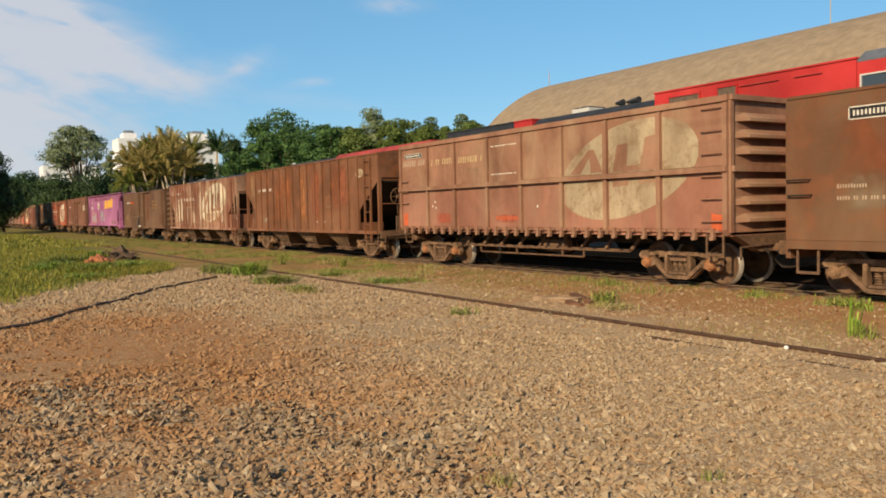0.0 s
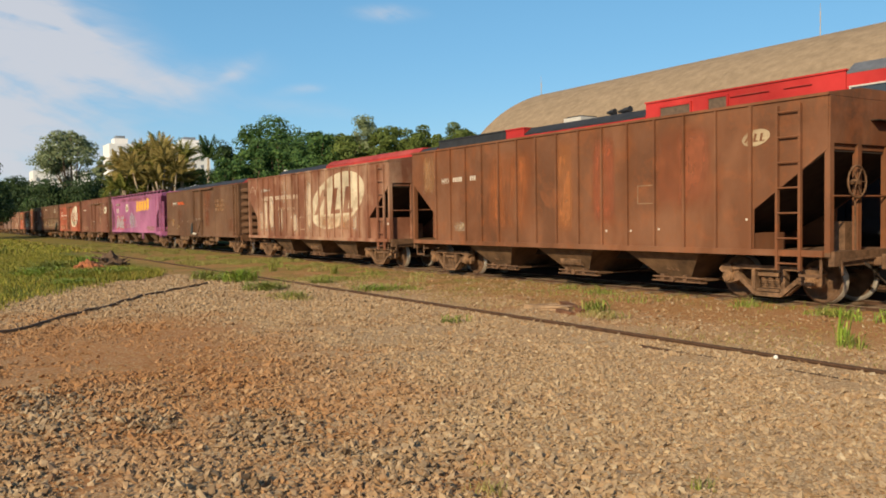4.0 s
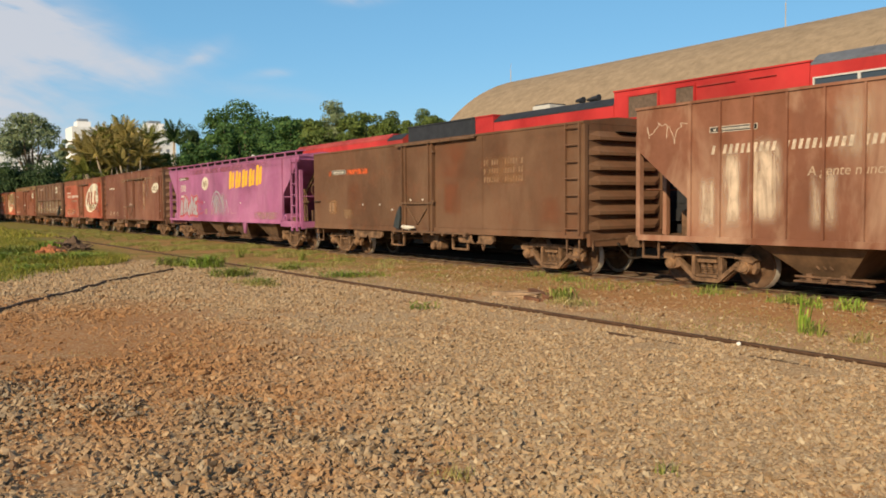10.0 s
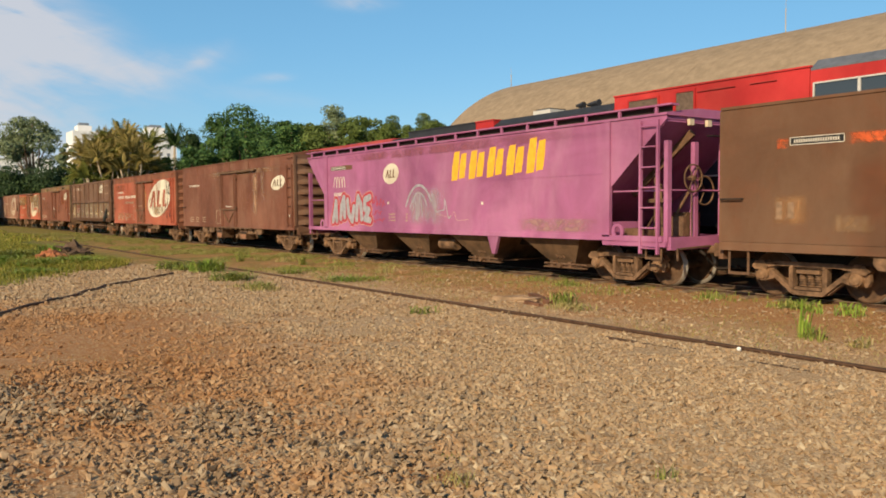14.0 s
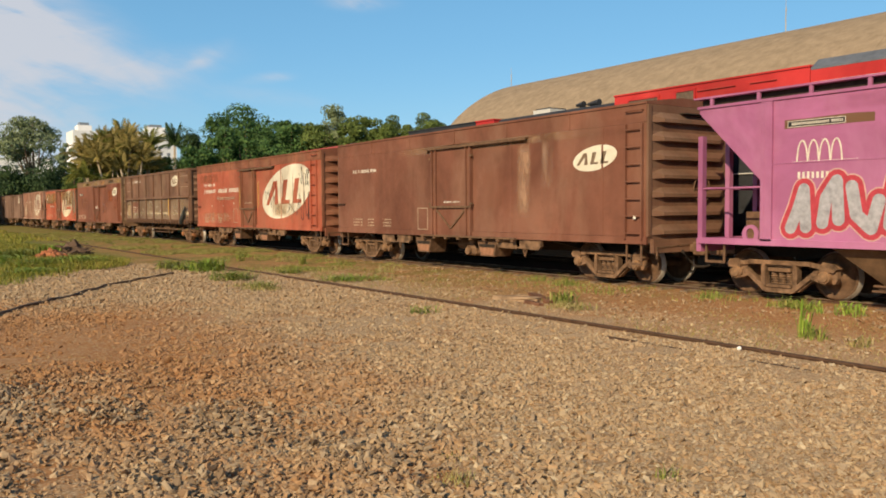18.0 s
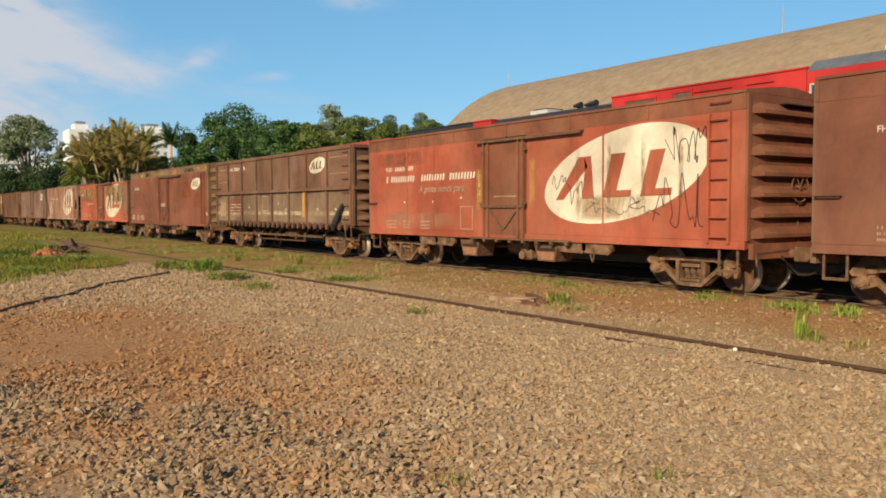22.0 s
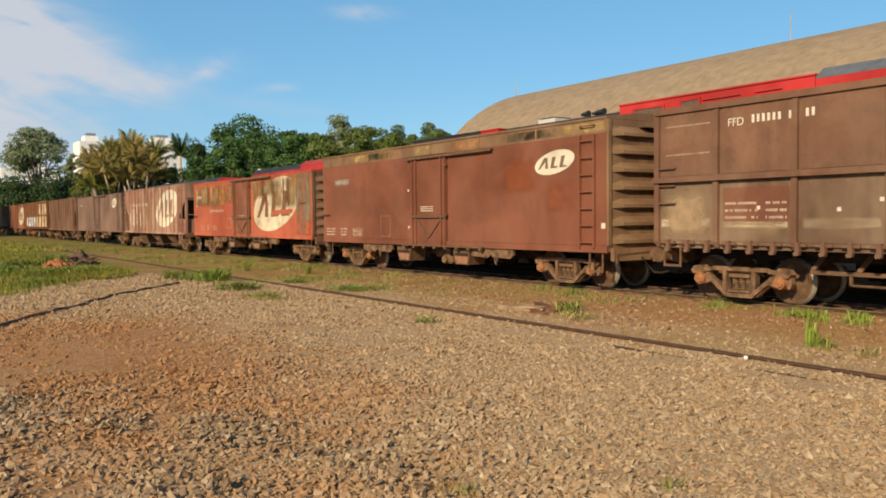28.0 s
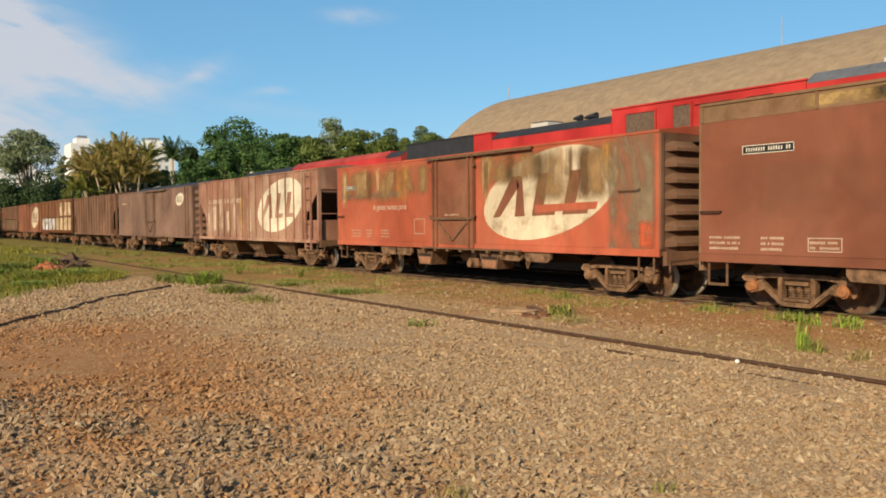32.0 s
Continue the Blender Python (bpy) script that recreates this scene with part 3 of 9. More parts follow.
def stain_material(colour, amount, stretch, soft):
    """Dirt or wear lying on paint: thins out towards its rim and in patches."""
    key = (colour, amount, stretch, soft)
    if key in STAINS:
        return STAINS[key]
    m, nt, b = nodes_of("stain")
    co, sep = nt.nodes.new("ShaderNodeTexCoord"), nt.nodes.new("ShaderNodeSeparateXYZ")
    nt.links.new(co.outputs["Generated"], sep.inputs[0])
    out = None
    for axis, width in (("X", soft[0]), ("Z", soft[1])):
        flip, low, ease = (nt.nodes.new(k) for k in ("ShaderNodeMath", "ShaderNodeMath", "ShaderNodeMapRange"))
        flip.operation, low.operation, ease.interpolation_type = "SUBTRACT", "MINIMUM", "SMOOTHSTEP"
        flip.inputs[0].default_value = 1.0
        nt.links.new(sep.outputs[axis], flip.inputs[1])
        nt.links.new(sep.outputs[axis], low.inputs[0])
        nt.links.new(flip.outputs[0], low.inputs[1])
        ease.inputs["From Max"].default_value = max(width, 0.01)
        nt.links.new(low.outputs[0], ease.inputs["Value"])
        if out is None:
            out = ease.outputs[0]
        else:
            both = nt.nodes.new("ShaderNodeMath")
            both.operation = "MULTIPLY"
            nt.links.new(out, both.inputs[0])
            nt.links.new(ease.outputs[0], both.inputs[1])
            out = both.outputs[0]
    grain = noise_of(nt, 1.0, 6, 0.65, stretch=stretch, warp=0.5)
    level = nt.nodes.new("ShaderNodeMath")
    level.operation = "MULTIPLY"
    nt.links.new(out, level.inputs[0])
    nt.links.new(ramp(nt, grain, [(0.36, 0.12 * amount), (0.58, amount)]), level.inputs[1])
    nt.links.new(level.outputs[0], b.inputs["Alpha"])
    tint = noise_of(nt, 3.0, 5, 0.7)
    nt.links.new(mix(nt, ramp(nt, tint, [(0.3, 0.0), (0.7, 1.0)]), tuple(c * 0.75 for c in colour), tuple(min(1, c * 1.2) for c in colour)), b.inputs["Base Color"])
    b.inputs["Roughness"].default_value, b.inputs["Specular IOR Level"].default_value = 0.9, 0.15
    STAINS[key] = m
    return m


def stain(w, x0, x1, z0, z1, colour, amount=0.7, stretch=(2, 2, 1), y=Y0, soft=(0.3, 0.25), label=""):
    bm = bmesh.new()
    bm.faces.new([bm.verts.new((u, y - 0.003, v)) for u, v in ((x0, z0), (x1, z0), (x1, z1), (x0, z1))])
    return tagged(part("stain", bm, stain_material(colour, amount, stretch, soft), w, label), kind="stuff")


def ragged(x0, x1, z0, z1, seed, amp=0.12, n=9):
    """A patch with uneven upper and lower edges."""
    rnd = random.Random(seed)
    low = [(x0 + (x1 - x0) * k / n, z0 + rnd.uniform(0, amp)) for k in range(n + 1)]
    high = [(x1 - (x1 - x0) * k / n, z1 - rnd.uniform(0, amp)) for k in range(n + 1)]
    return low + high


def scrawl(w, x0, x1, z0, z1, material, seed, width=0.02, loops=7, y=Y0):
    """A spray-can tag: one wandering stroke."""
    rnd = random.Random(seed)
    bm = bmesh.new()
    pts = [(x0 + (x1 - x0) * (k / loops) + rnd.uniform(-0.2, 0.2) * (x1 - x0) / 2, rnd.uniform(z0, z1)) for k in range(loops + 1)]
    curl = []
    for k in range(len(pts) - 1):
        a, b, c, e = (Vector(pts[min(max(k + o, 0), len(pts) - 1)]) for o in (-1, 0, 1, 2))
        for i in range(7):
            t = i / 7
            curl.append(0.5 * (2 * b + (c - a) * t + (2 * a - 5 * b + 4 * c - e) * t * t + (3 * b - a - 3 * c + e) * t ** 3))
    width *= 0.5
    for k, (p, q) in enumerate(zip(curl, curl[1:])):
        d = Vector((q[0] - p[0], q[1] - p[1]))
        if d.length < 0.004:
            continue
        nrm = Vector((-d.y, d.x)).normalized() * width / 2
        flat(bm, [(p[0] - nrm.x, p[1] - nrm.y), (q[0] - nrm.x, q[1] - nrm.y), (q[0] + nrm.x, q[1] + nrm.y), (p[0] + nrm.x, p[1] + nrm.y)], y, 0.003 + 0.00006 * k)
    part("spray_tag", bm, material, w)


# ---- pieces shared by the bodies ----
def ladder(w, x0, x1, z0, z1, n, material, y=Y0, depth=0.07, stiles=True):
    bm = bmesh.new()
    if not stiles:
        for k in range(n):
            grab_iron(w, x0, x1, z0 + 0.12 + (z1 - z0 - 0.24) * k / (n - 1), material, y)
        return
    for x in (x0, x1):
        box(bm, x - 0.025, x + 0.025, y - depth, y - 0.002, z0, z1)
    for k in range(n):
        z = z0 + 0.12 + (z1 - z0 - 0.24) * k / (n - 1)
        rod(bm, (x0, y - depth + 0.01, z), (x1, y - depth + 0.01, z), 0.017, 6)
    part("ladder", bm, material, w)


def grab_iron(w, x0, x1, z, material=IRON_DARK, y=Y0):
    bm = bmesh.new()
    rod(bm, (x0, y - 0.07, z), (x1, y - 0.07, z), 0.016, 6)
    rod(bm, (x0, y - 0.07, z), (x0, y, z), 0.016, 6)
    rod(bm, (x1, y - 0.07, z), (x1, y, z), 0.016, 6)
    part("grab_iron", bm, material, w)


def end_rib_mesh(width, name, material, h=0.22, d=0.10):
    bm = bmesh.new()
    a, b = -width / 2, width / 2
    v = []
    for y, k in ((a, 0), (a + 0.28, 1), (b - 0.28, 1), (b, 0)):
        dd = d if k else 0.004
        v.append([bm.verts.new(p) for p in ((0, y, -h / 2), (dd, y, -h * (0.42 if k else 0.12)), (dd, y, -h * 0.10 if k else h * 0.10), (0, y, h / 2))])
    for p, q in zip(v, v[1:]):
        for i in range(4):
            bm.faces.new((p[i], p[(i + 1) % 4], q[(i + 1) % 4], q[i]))
    bm.faces.new(v[0])
    bm.faces.new(v[-1][::-1])
    return to_mesh(name, bm, material)


def hand_brake(w, x, y, z, r=0.28):
    bm = bmesh.new()
    n = 18
    pts = [Vector((x + 0.06, y + r * math.cos(k * math.tau / n), z + r * math.sin(k * math.tau / n))) for k in range(n)]
    for k in range(n):
        rod(bm, pts[k], pts[(k + 1) % n], 0.018, 6)
    for k in range(0, n, 3):
        rod(bm, pts[k], (x + 0.06, y, z), 0.012, 5)
    rod(bm, (x - 0.05, y, z), (x + 0.09, y, z), 0.05, 8)
    rod(bm, (x + 0.02, y, z - r), (x + 0.02, y + 0.02, 0.75), 0.014, 5)
    part("hand_brake", bm, IRON, w, "spoked hand-brake wheel with its chain")


# ---- the wagon bodies ----
TRAIN = []


def start(name, left, right, label, category):
    w = new(name)
    TRAIN.append((w, (left + right) / 2))
    return tagged(w, label, category, "wagons of the passing train")


def box_wagon(left, right, zb, zt, paint, end_paint, label, fascia=0.0, fascia_paint=None, door_paint=None, ladder_in=None, bogie_in=1.52,
              door=(0.0, 1.8), ribs=7, seams=(), trays=2, orange=False, brake=None, door_left=False, with_ladder=True):
    """A closed steel van: body, roof, side sheets, sliding door on its rails, ribbed end, ladder."""
    zb, zt = zb - RAIL_Z, zt - RAIL_Z
    half = (right - left) / 2
    w = start("box_wagon", left, right, label, "box wagon")
    dx, dw = door
    d0, d1 = dx - dw / 2, dx + dw / 2
    top = zt - fascia
    bm = bmesh.new()
    box(bm, -half + 0.02, half - 0.02, Y0 + 0.03, SIDE, zb + 0.02, zt)
    part("body", bm, paint, w)
    bm = bmesh.new()
    prism_x(bm, [(Y0 - 0.02, zt + 0.002), (Y0 - 0.02, zt - 0.05), (SIDE + 0.02, zt - 0.05), (SIDE + 0.02, zt + 0.002), (0.25, zt + 0.13), (-0.25, zt + 0.13)], -half, half)
    part("roof", bm, fascia_paint or paint, w)
    if fascia:
        bm = bmesh.new()
        box(bm, -half + 0.01, half - 0.01, Y0 + 0.005, Y0 + 0.03, top, zt - 0.052)
        n = 6
        for k in range(n + 1):
            x = -half + 0.04 + (2 * half - 0.08) * k / n
            box(bm, x - 0.03, x + 0.03, Y0 - 0.012, Y0 + 0.005, top + 0.01, zt - 0.055)
        part("fascia", bm, fascia_paint or paint, w)
    for a, b in ((-half + 0.02, d0 - 0.06), (d1 + 0.06, half - 0.02)):
        bm = bmesh.new()
        box(bm, a, b, Y0, Y0 + 0.03, zb + 0.16, top - 0.004)
        part("side_sheet", bm, paint, w)
    for x in seams:
        bm = bmesh.new()
        box(bm, x - 0.025, x + 0.025, Y0 - 0.010, Y0, zb + 0.17, top - 0.02)
        part("seam_strip", bm, paint, w)
    bm = bmesh.new()
    box(bm, -half, half, Y0 - 0.025, Y0 + 0.03, zb, zb + 0.155)
    part("side_sill", bm, paint, w)
    # door
    dp = door_paint or paint
    bm = bmesh.new()
    box(bm, d0, d1, Y0 - 0.035, Y0 + 0.03, zb + 0.12, top - 0.12)
    door_ob = part("door", bm, dp, w, "sliding side door, shut")
    for x in (d0 + 0.03, d0 + 0.22, d1 - 0.22, d1 - 0.03):
        bm = bmesh.new()
        box(bm, x - 0.03, x + 0.03, Y0 - 0.085, Y0 - 0.036, zb + 0.06, top - 0.08)
        part("door_post", bm, dp, door_ob)
    bm = bmesh.new()
    zc = zb + 0.16 + (top - zb) * 0.26
    box(bm, d0 - 0.06, d1 + 0.06, Y0 - 0.10, Y0 - 0.086, zc - 0.03, zc + 0.03)
    part("door_bar", bm, IRON, door_ob)
    for x in (d0 + 0.26, d1 - 0.26):
        bm = bmesh.new()
        bar(bm, (x, Y0 - 0.06, zc - 0.08), (dx + (0.02 if x > dx else -0.02), Y0 - 0.06, zb + 0.24), 0.05, 0.03)
        part("door_brace", bm, IRON, door_ob)
    for z in (zb + 0.9, top - 0.35):
        for a in (d0 - 0.09, d1 - 0.02):
            bm = bmesh.new()
            box(bm, a, a + 0.11, Y0 - 0.10, Y0 - 0.036, z - 0.03, z + 0.03)
            part("door_hinge", bm, IRON, door_ob)
    bm = bmesh.new()
    r0, r1 = (d0 - dw * 0.9, d1 + 0.2) if door_left else (d0 - 0.25, d1 + dw * 1.22)
    prism_x(bm, [(Y0, top - 0.02), (Y0 - 0.12, top - 0.05), (Y0 - 0.12, top - 0.11), (Y0 - 0.10, top - 0.11), (Y0 - 0.09, top - 0.07), (Y0, top - 0.05)], r0, r1)
    part("door_track", bm, IRON, w)
    bm = bmesh.new()
    box(bm, d0 - 0.5, d1 + dw, Y0 - 0.13, Y0 - 0.026, zb - 0.01, zb + 0.035)
    for k in range(8):
        x = d0 - 0.4 + (dw * 2 + 0.3) * k / 7
        box(bm, x - 0.05, x + 0.05, Y0 - 0.12, Y0 + 0.02, zb - 0.07, zb - 0.012)
    part("lower_door_track", bm, IRON, w)
    # end with pressed ribs, corner posts
    for s in (-1, 1):
        bm = bmesh.new()
        box(bm, s * (half - 0.02), s * half, Y0 + 0.02, SIDE - 0.02, zb + 0.02, zt - 0.055)
        for y in (Y0 + 0.005, SIDE - 0.105):
            box(bm, s * (half - 0.05), s * (half + 0.03), y, y + 0.10, zb + 0.16, zt - 0.06)
        box(bm, s * half, s * (half + 0.10), Y0 + 0.1, SIDE - 0.1, zb - 0.18, zb + 0.10)
        part("end_wall", bm, end_paint, w)
    rib = end_rib_mesh(2.42, "end_rib", end_paint)
    for k in range(ribs):
        z = zb + 0.30 + (zt - zb - 0.62) * k / (ribs - 1)
        for s in (1, -1):
            part("end_rib", rib, None, w, at=pose(s * half, 0, z, 0, 0, 0 if s > 0 else 180))
    bm = bmesh.new()
    box(bm, half, half + 0.16, -0.35, 0.75, zt - 0.22, zt - 0.20)
    part("end_step", bm, IRON_DARK, w)
    lx = half - 0.95 if ladder_in is None else half - ladder_in
    if with_ladder:
        ladder(w, lx, lx + 0.45, zb + 0.10, top - 0.02, 7, paint)
    grab_iron(w, -half + 0.05, -half + 0.48, zb + 0.95)
    if fascia:
        grab_iron(w, lx + 0.02, lx + 0.45, zt - 0.17, paint)
    # under the floor
    running_gear(w, half, zb, orange, bogie_in)
    tray = bmesh.new()
    prism(tray, [(-0.42, -0.02), (-0.29, -0.44), (0.29, -0.44), (0.42, -0.02)], -0.06, 0.5)
    tray_frame = to_mesh("tray", tray, IRON)
    for k in range(trays):
        x = dx + (-1.5, 1.5, 0.0)[k]
        t = part("tray", tray_frame, None, w, at=pose(x, Y0 + 0.10, zb - 0.04))
        # open front drawn in colour: a sunlit plate below, a dark shade strip above
        bm = bmesh.new()
        prism(bm, [(-0.30, -0.22), (-0.245, -0.41), (0.245, -0.41), (0.30, -0.22)], -0.068, -0.06)
        part("tray_plate", bm, TRAY_LIT, t, "reddish tray plate with the sunlit tone in its colour")
        bm = bmesh.new()
        prism(bm, [(-0.33, -0.13), (-0.31, -0.20), (0.31, -0.20), (0.33, -0.13)], -0.065, -0.06)
        part("tray_slot_shade", bm, IRON_DARK, t)
    # brackets, safety loops and a valve box hung along the sill
    for x in (-half + 3.35, dx - 2.6, dx + 2.4, half - 3.7):
        bm = bmesh.new()
        prism(bm, [(x - 0.5, zb), (x - 0.5, zb - 0.14), (x - 0.42, zb - 0.23), (x + 0.30, zb - 0.25), (x + 0.42, zb - 0.16), (x + 0.42, zb)], Y0 + 0.03, Y0 + 0.10)
        part("floor_bracket", bm, DUSTED, w)
    for x in (dx + 1.9, dx - 1.35) if trays == 0 else ():
        bm = bmesh.new()
        bar(bm, (x - 0.36, Y0 + 0.12, zb - 0.02), (x - 0.34, Y0 + 0.12, zb - 0.42), 0.06, 0.05)
        bar(bm, (x + 0.36, Y0 + 0.12, zb - 0.02), (x + 0.34, Y0 + 0.12, zb - 0.42), 0.06, 0.05)
        bar(bm, (x - 0.36, Y0 + 0.12, zb - 0.42), (x + 0.36, Y0 + 0.12, zb - 0.42), 0.05, 0.045)
        part("safety_loop", bm, DUSTED, w)
    for x in (-half + 3.9, dx + 3.0):
        bm = bmesh.new()
        for p, q in (((-0.07, 0), (0.07, 0)), ((-0.07, 0), (0.0, -0.16)), ((0.07, 0), (0.0, -0.16))):
            rod(bm, (x + p[0], Y0 + 0.06, zb - 0.26 + p[1]), (x + q[0], Y0 + 0.06, zb - 0.26 + q[1]), 0.018, 6)
        part("chain_ring", bm, IRON, w)
    bm = bmesh.new()
    box(bm, dx + 0.33, dx + 0.78, Y0 + 0.20, Y0 + 0.55, zb - 0.50, zb - 0.24)
    bevelled(bm, 0.05)
    rod(bm, (dx + 0.55, Y0 + 0.10, zb - 0.38), (dx + 0.55, Y0 + 0.24, zb - 0.38), 0.10, 12)
    box(bm, dx + 0.45, dx + 0.65, Y0 + 0.25, Y0 + 0.45, zb - 0.26, zb - 0.02)
    part("valve_box", bm, DUSTED, w)
    bm = bmesh.new()
    rod(bm, (-0.6, -0.65, zb - 0.22), (0.2, -0.65, zb - 0.22), 0.15, 14)
    rod(bm, (0.2, -0.65, zb - 0.22), (2.6, -0.5, zb - 0.28), 0.02, 6)
    rod(bm, (-0.6, -0.65, zb - 0.22), (-3.2, -0.5, zb - 0.3), 0.02, 6)
    rod(bm, (-2.2, -0.8, zb - 0.2), (-1.7, -0.8, zb - 0.2), 0.12, 12)
    part("brake_cylinder", bm, IRON, w)
    if brake is not None:
        hand_brake(w, half, brake, zb + 1.15)
    return w, half, zb, zt


def gondola(left, right, zb, zt, zm, paint, lower, rail_paint, label, posts):
    """A high-sided open wagon: two tiers of panels between posts, rails, drop-door latches along the sill."""
    zb, zt, zm = zb - RAIL_Z, zt - RAIL_Z, zm - RAIL_Z
    half, mid = (right - left) / 2, (left + right) / 2
    w = start("gondola_wagon", left, right, label, "gondola wagon")
    xs = [-half] + [p - mid for p in posts] + [half]
    for lo, hi, mat, nm in ((zb, zm, lower, "lower_panel"), (zm, zt, paint, "upper_panel")):
        for a, b in zip(xs, xs[1:]):
            bm = bmesh.new()
            box(bm, a, b, Y0, Y0 + 0.04, lo, hi)
            box(bm, a + 0.09, b - 0.09, Y0 - 0.012, Y0, lo + 0.07, hi - 0.09)
            part(nm, bm, mat, w)
    for x in xs:
        bm = bmesh.new()
        x = min(max(x, -half + 0.06), half - 0.06)
        prism_x(bm, [(Y0 - 0.013, zb - 0.06), (Y0 - 0.075, zb + 0.05), (Y0 - 0.075, zt - 0.16), (Y0 - 0.02, zt - 0.13), (Y0 - 0.013, zt - 0.13)], x - 0.055, x + 0.055)
        part("side_post", bm, rail_paint, w)
    for z, d, h, nm in ((zm, 0.12, 0.055, "middle_rail"), (zt - 0.06, 0.06, 0.06, "top_rail")):
        bm = bmesh.new()
        box(bm, -half, half, Y0 - d, Y0 + 0.08, z - h, z + h)
        part(nm, bm, rail_paint, w)
    bm = bmesh.new()
    box(bm, -half, half, SIDE - 0.05, SIDE, zb, zt)
    box(bm, -half, half, Y0 + 0.05, SIDE - 0.06, zb - 0.08, zb)
    part("floor_and_far_side", bm, lower, w)
    for s in (-1, 1):
        bm = bmesh.new()
        box(bm, s * (half - 0.05), s * half, Y0 + 0.001, SIDE - 0.06, zb - 0.05, zt)
        part("end_wall", bm, paint, w)
        for y in (Y0 - 0.02, SIDE - 0.1):
            bm = bmesh.new()
            box(bm, s * (half + 0.002), s * (half + 0.05), y, y + 0.10, zb, zt - 0.11)
            part("end_post", bm, rail_paint, w)
        for za, zc, d in ((zm - 0.06, zm + 0.05, 0.12), (zt - 0.10, zt, 0.08)):
            bm = bmesh.new()
            box(bm, s * (half + 0.001), s * (half + d), Y0, SIDE, za, zc)
            part("end_rail", bm, rail_paint, w)
        bm = bmesh.new()
        prism_x(bm, [(Y0 + 0.1, zb - 0.06), (-0.5, zb - 0.4), (0.5, zb - 0.4), (SIDE - 0.1, zb - 0.06)], s * (half - 0.15), s * (half + 0.06))
        part("end_gusset", bm, IRON, w)
    rib = end_rib_mesh(2.35, "end_rib", paint, 0.18, 0.13)
    for z in (zb + 0.28, zb + 0.62, zb + 0.96, zm + 0.36, zm + 0.68, zm + 1.0):
        part("end_rib", rib, None, w, at=pose(half, 0, z))
    ladder(w, half - 0.62, half - 0.12, zb + 0.10, zt - 0.1, 6, rail_paint, stiles=False, depth=0.09)
    for k in range(3):
        grab_iron(w, -half + 0.1, -half + 0.5, zb + 0.8 + k * 0.35, rail_paint)
    hook = bmesh.new()
    prism(hook, [(-0.035, 0.06), (-0.035, -0.10), (-0.07, -0.13), (-0.05, -0.18), (0.03, -0.17), (0.05, -0.10), (0.035, 0.06)], -0.10, -0.02)
    box(hook, -0.15, 0.15, -0.06, -0.015, -0.02, 0.03)
    hook_me = to_mesh("latch", hook, rail_paint)
    n = int(2 * half / 0.46)
    for k in range(n):
        part("latch", hook_me, None, w, at=pose(-half + 0.35 + (2 * half - 0.7) * k / (n - 1), Y0, zb + 0.02))
    running_gear(w, half, zb - 0.02, True, 1.66)
    bm = bmesh.new()
    a = half - 3.1
    box(bm, -a, a, Y0 + 0.42, Y0 + 0.5, zb - 0.50, zb - 0.43)
    for k in range(9):
        x = -a + 2 * a * k / 8
        bar(bm, (x, Y0 + 0.5, zb - 0.44), (x + 0.12, Y0 + 0.7, zb - 0.14), 0.08, 0.05)
    rod(bm, (-2.6, Y0 + 0.46, zb - 0.66), (1.8, Y0 + 0.46, zb - 0.66), 0.022, 6)
    for x in (-2.6, -0.9, 1.0, 1.8):
        bar(bm, (x, Y0 + 0.46, zb - 0.66), (x, Y0 + 0.46, zb - 0.46), 0.05, 0.04)
    rod(bm, (0.2, -0.7, zb - 0.42), (1.0, -0.7, zb - 0.42), 0.16, 14)
    part("door_gear", bm, IRON, w, "dusty door shaft and levers under the floor")
    return w, half, zb, zt


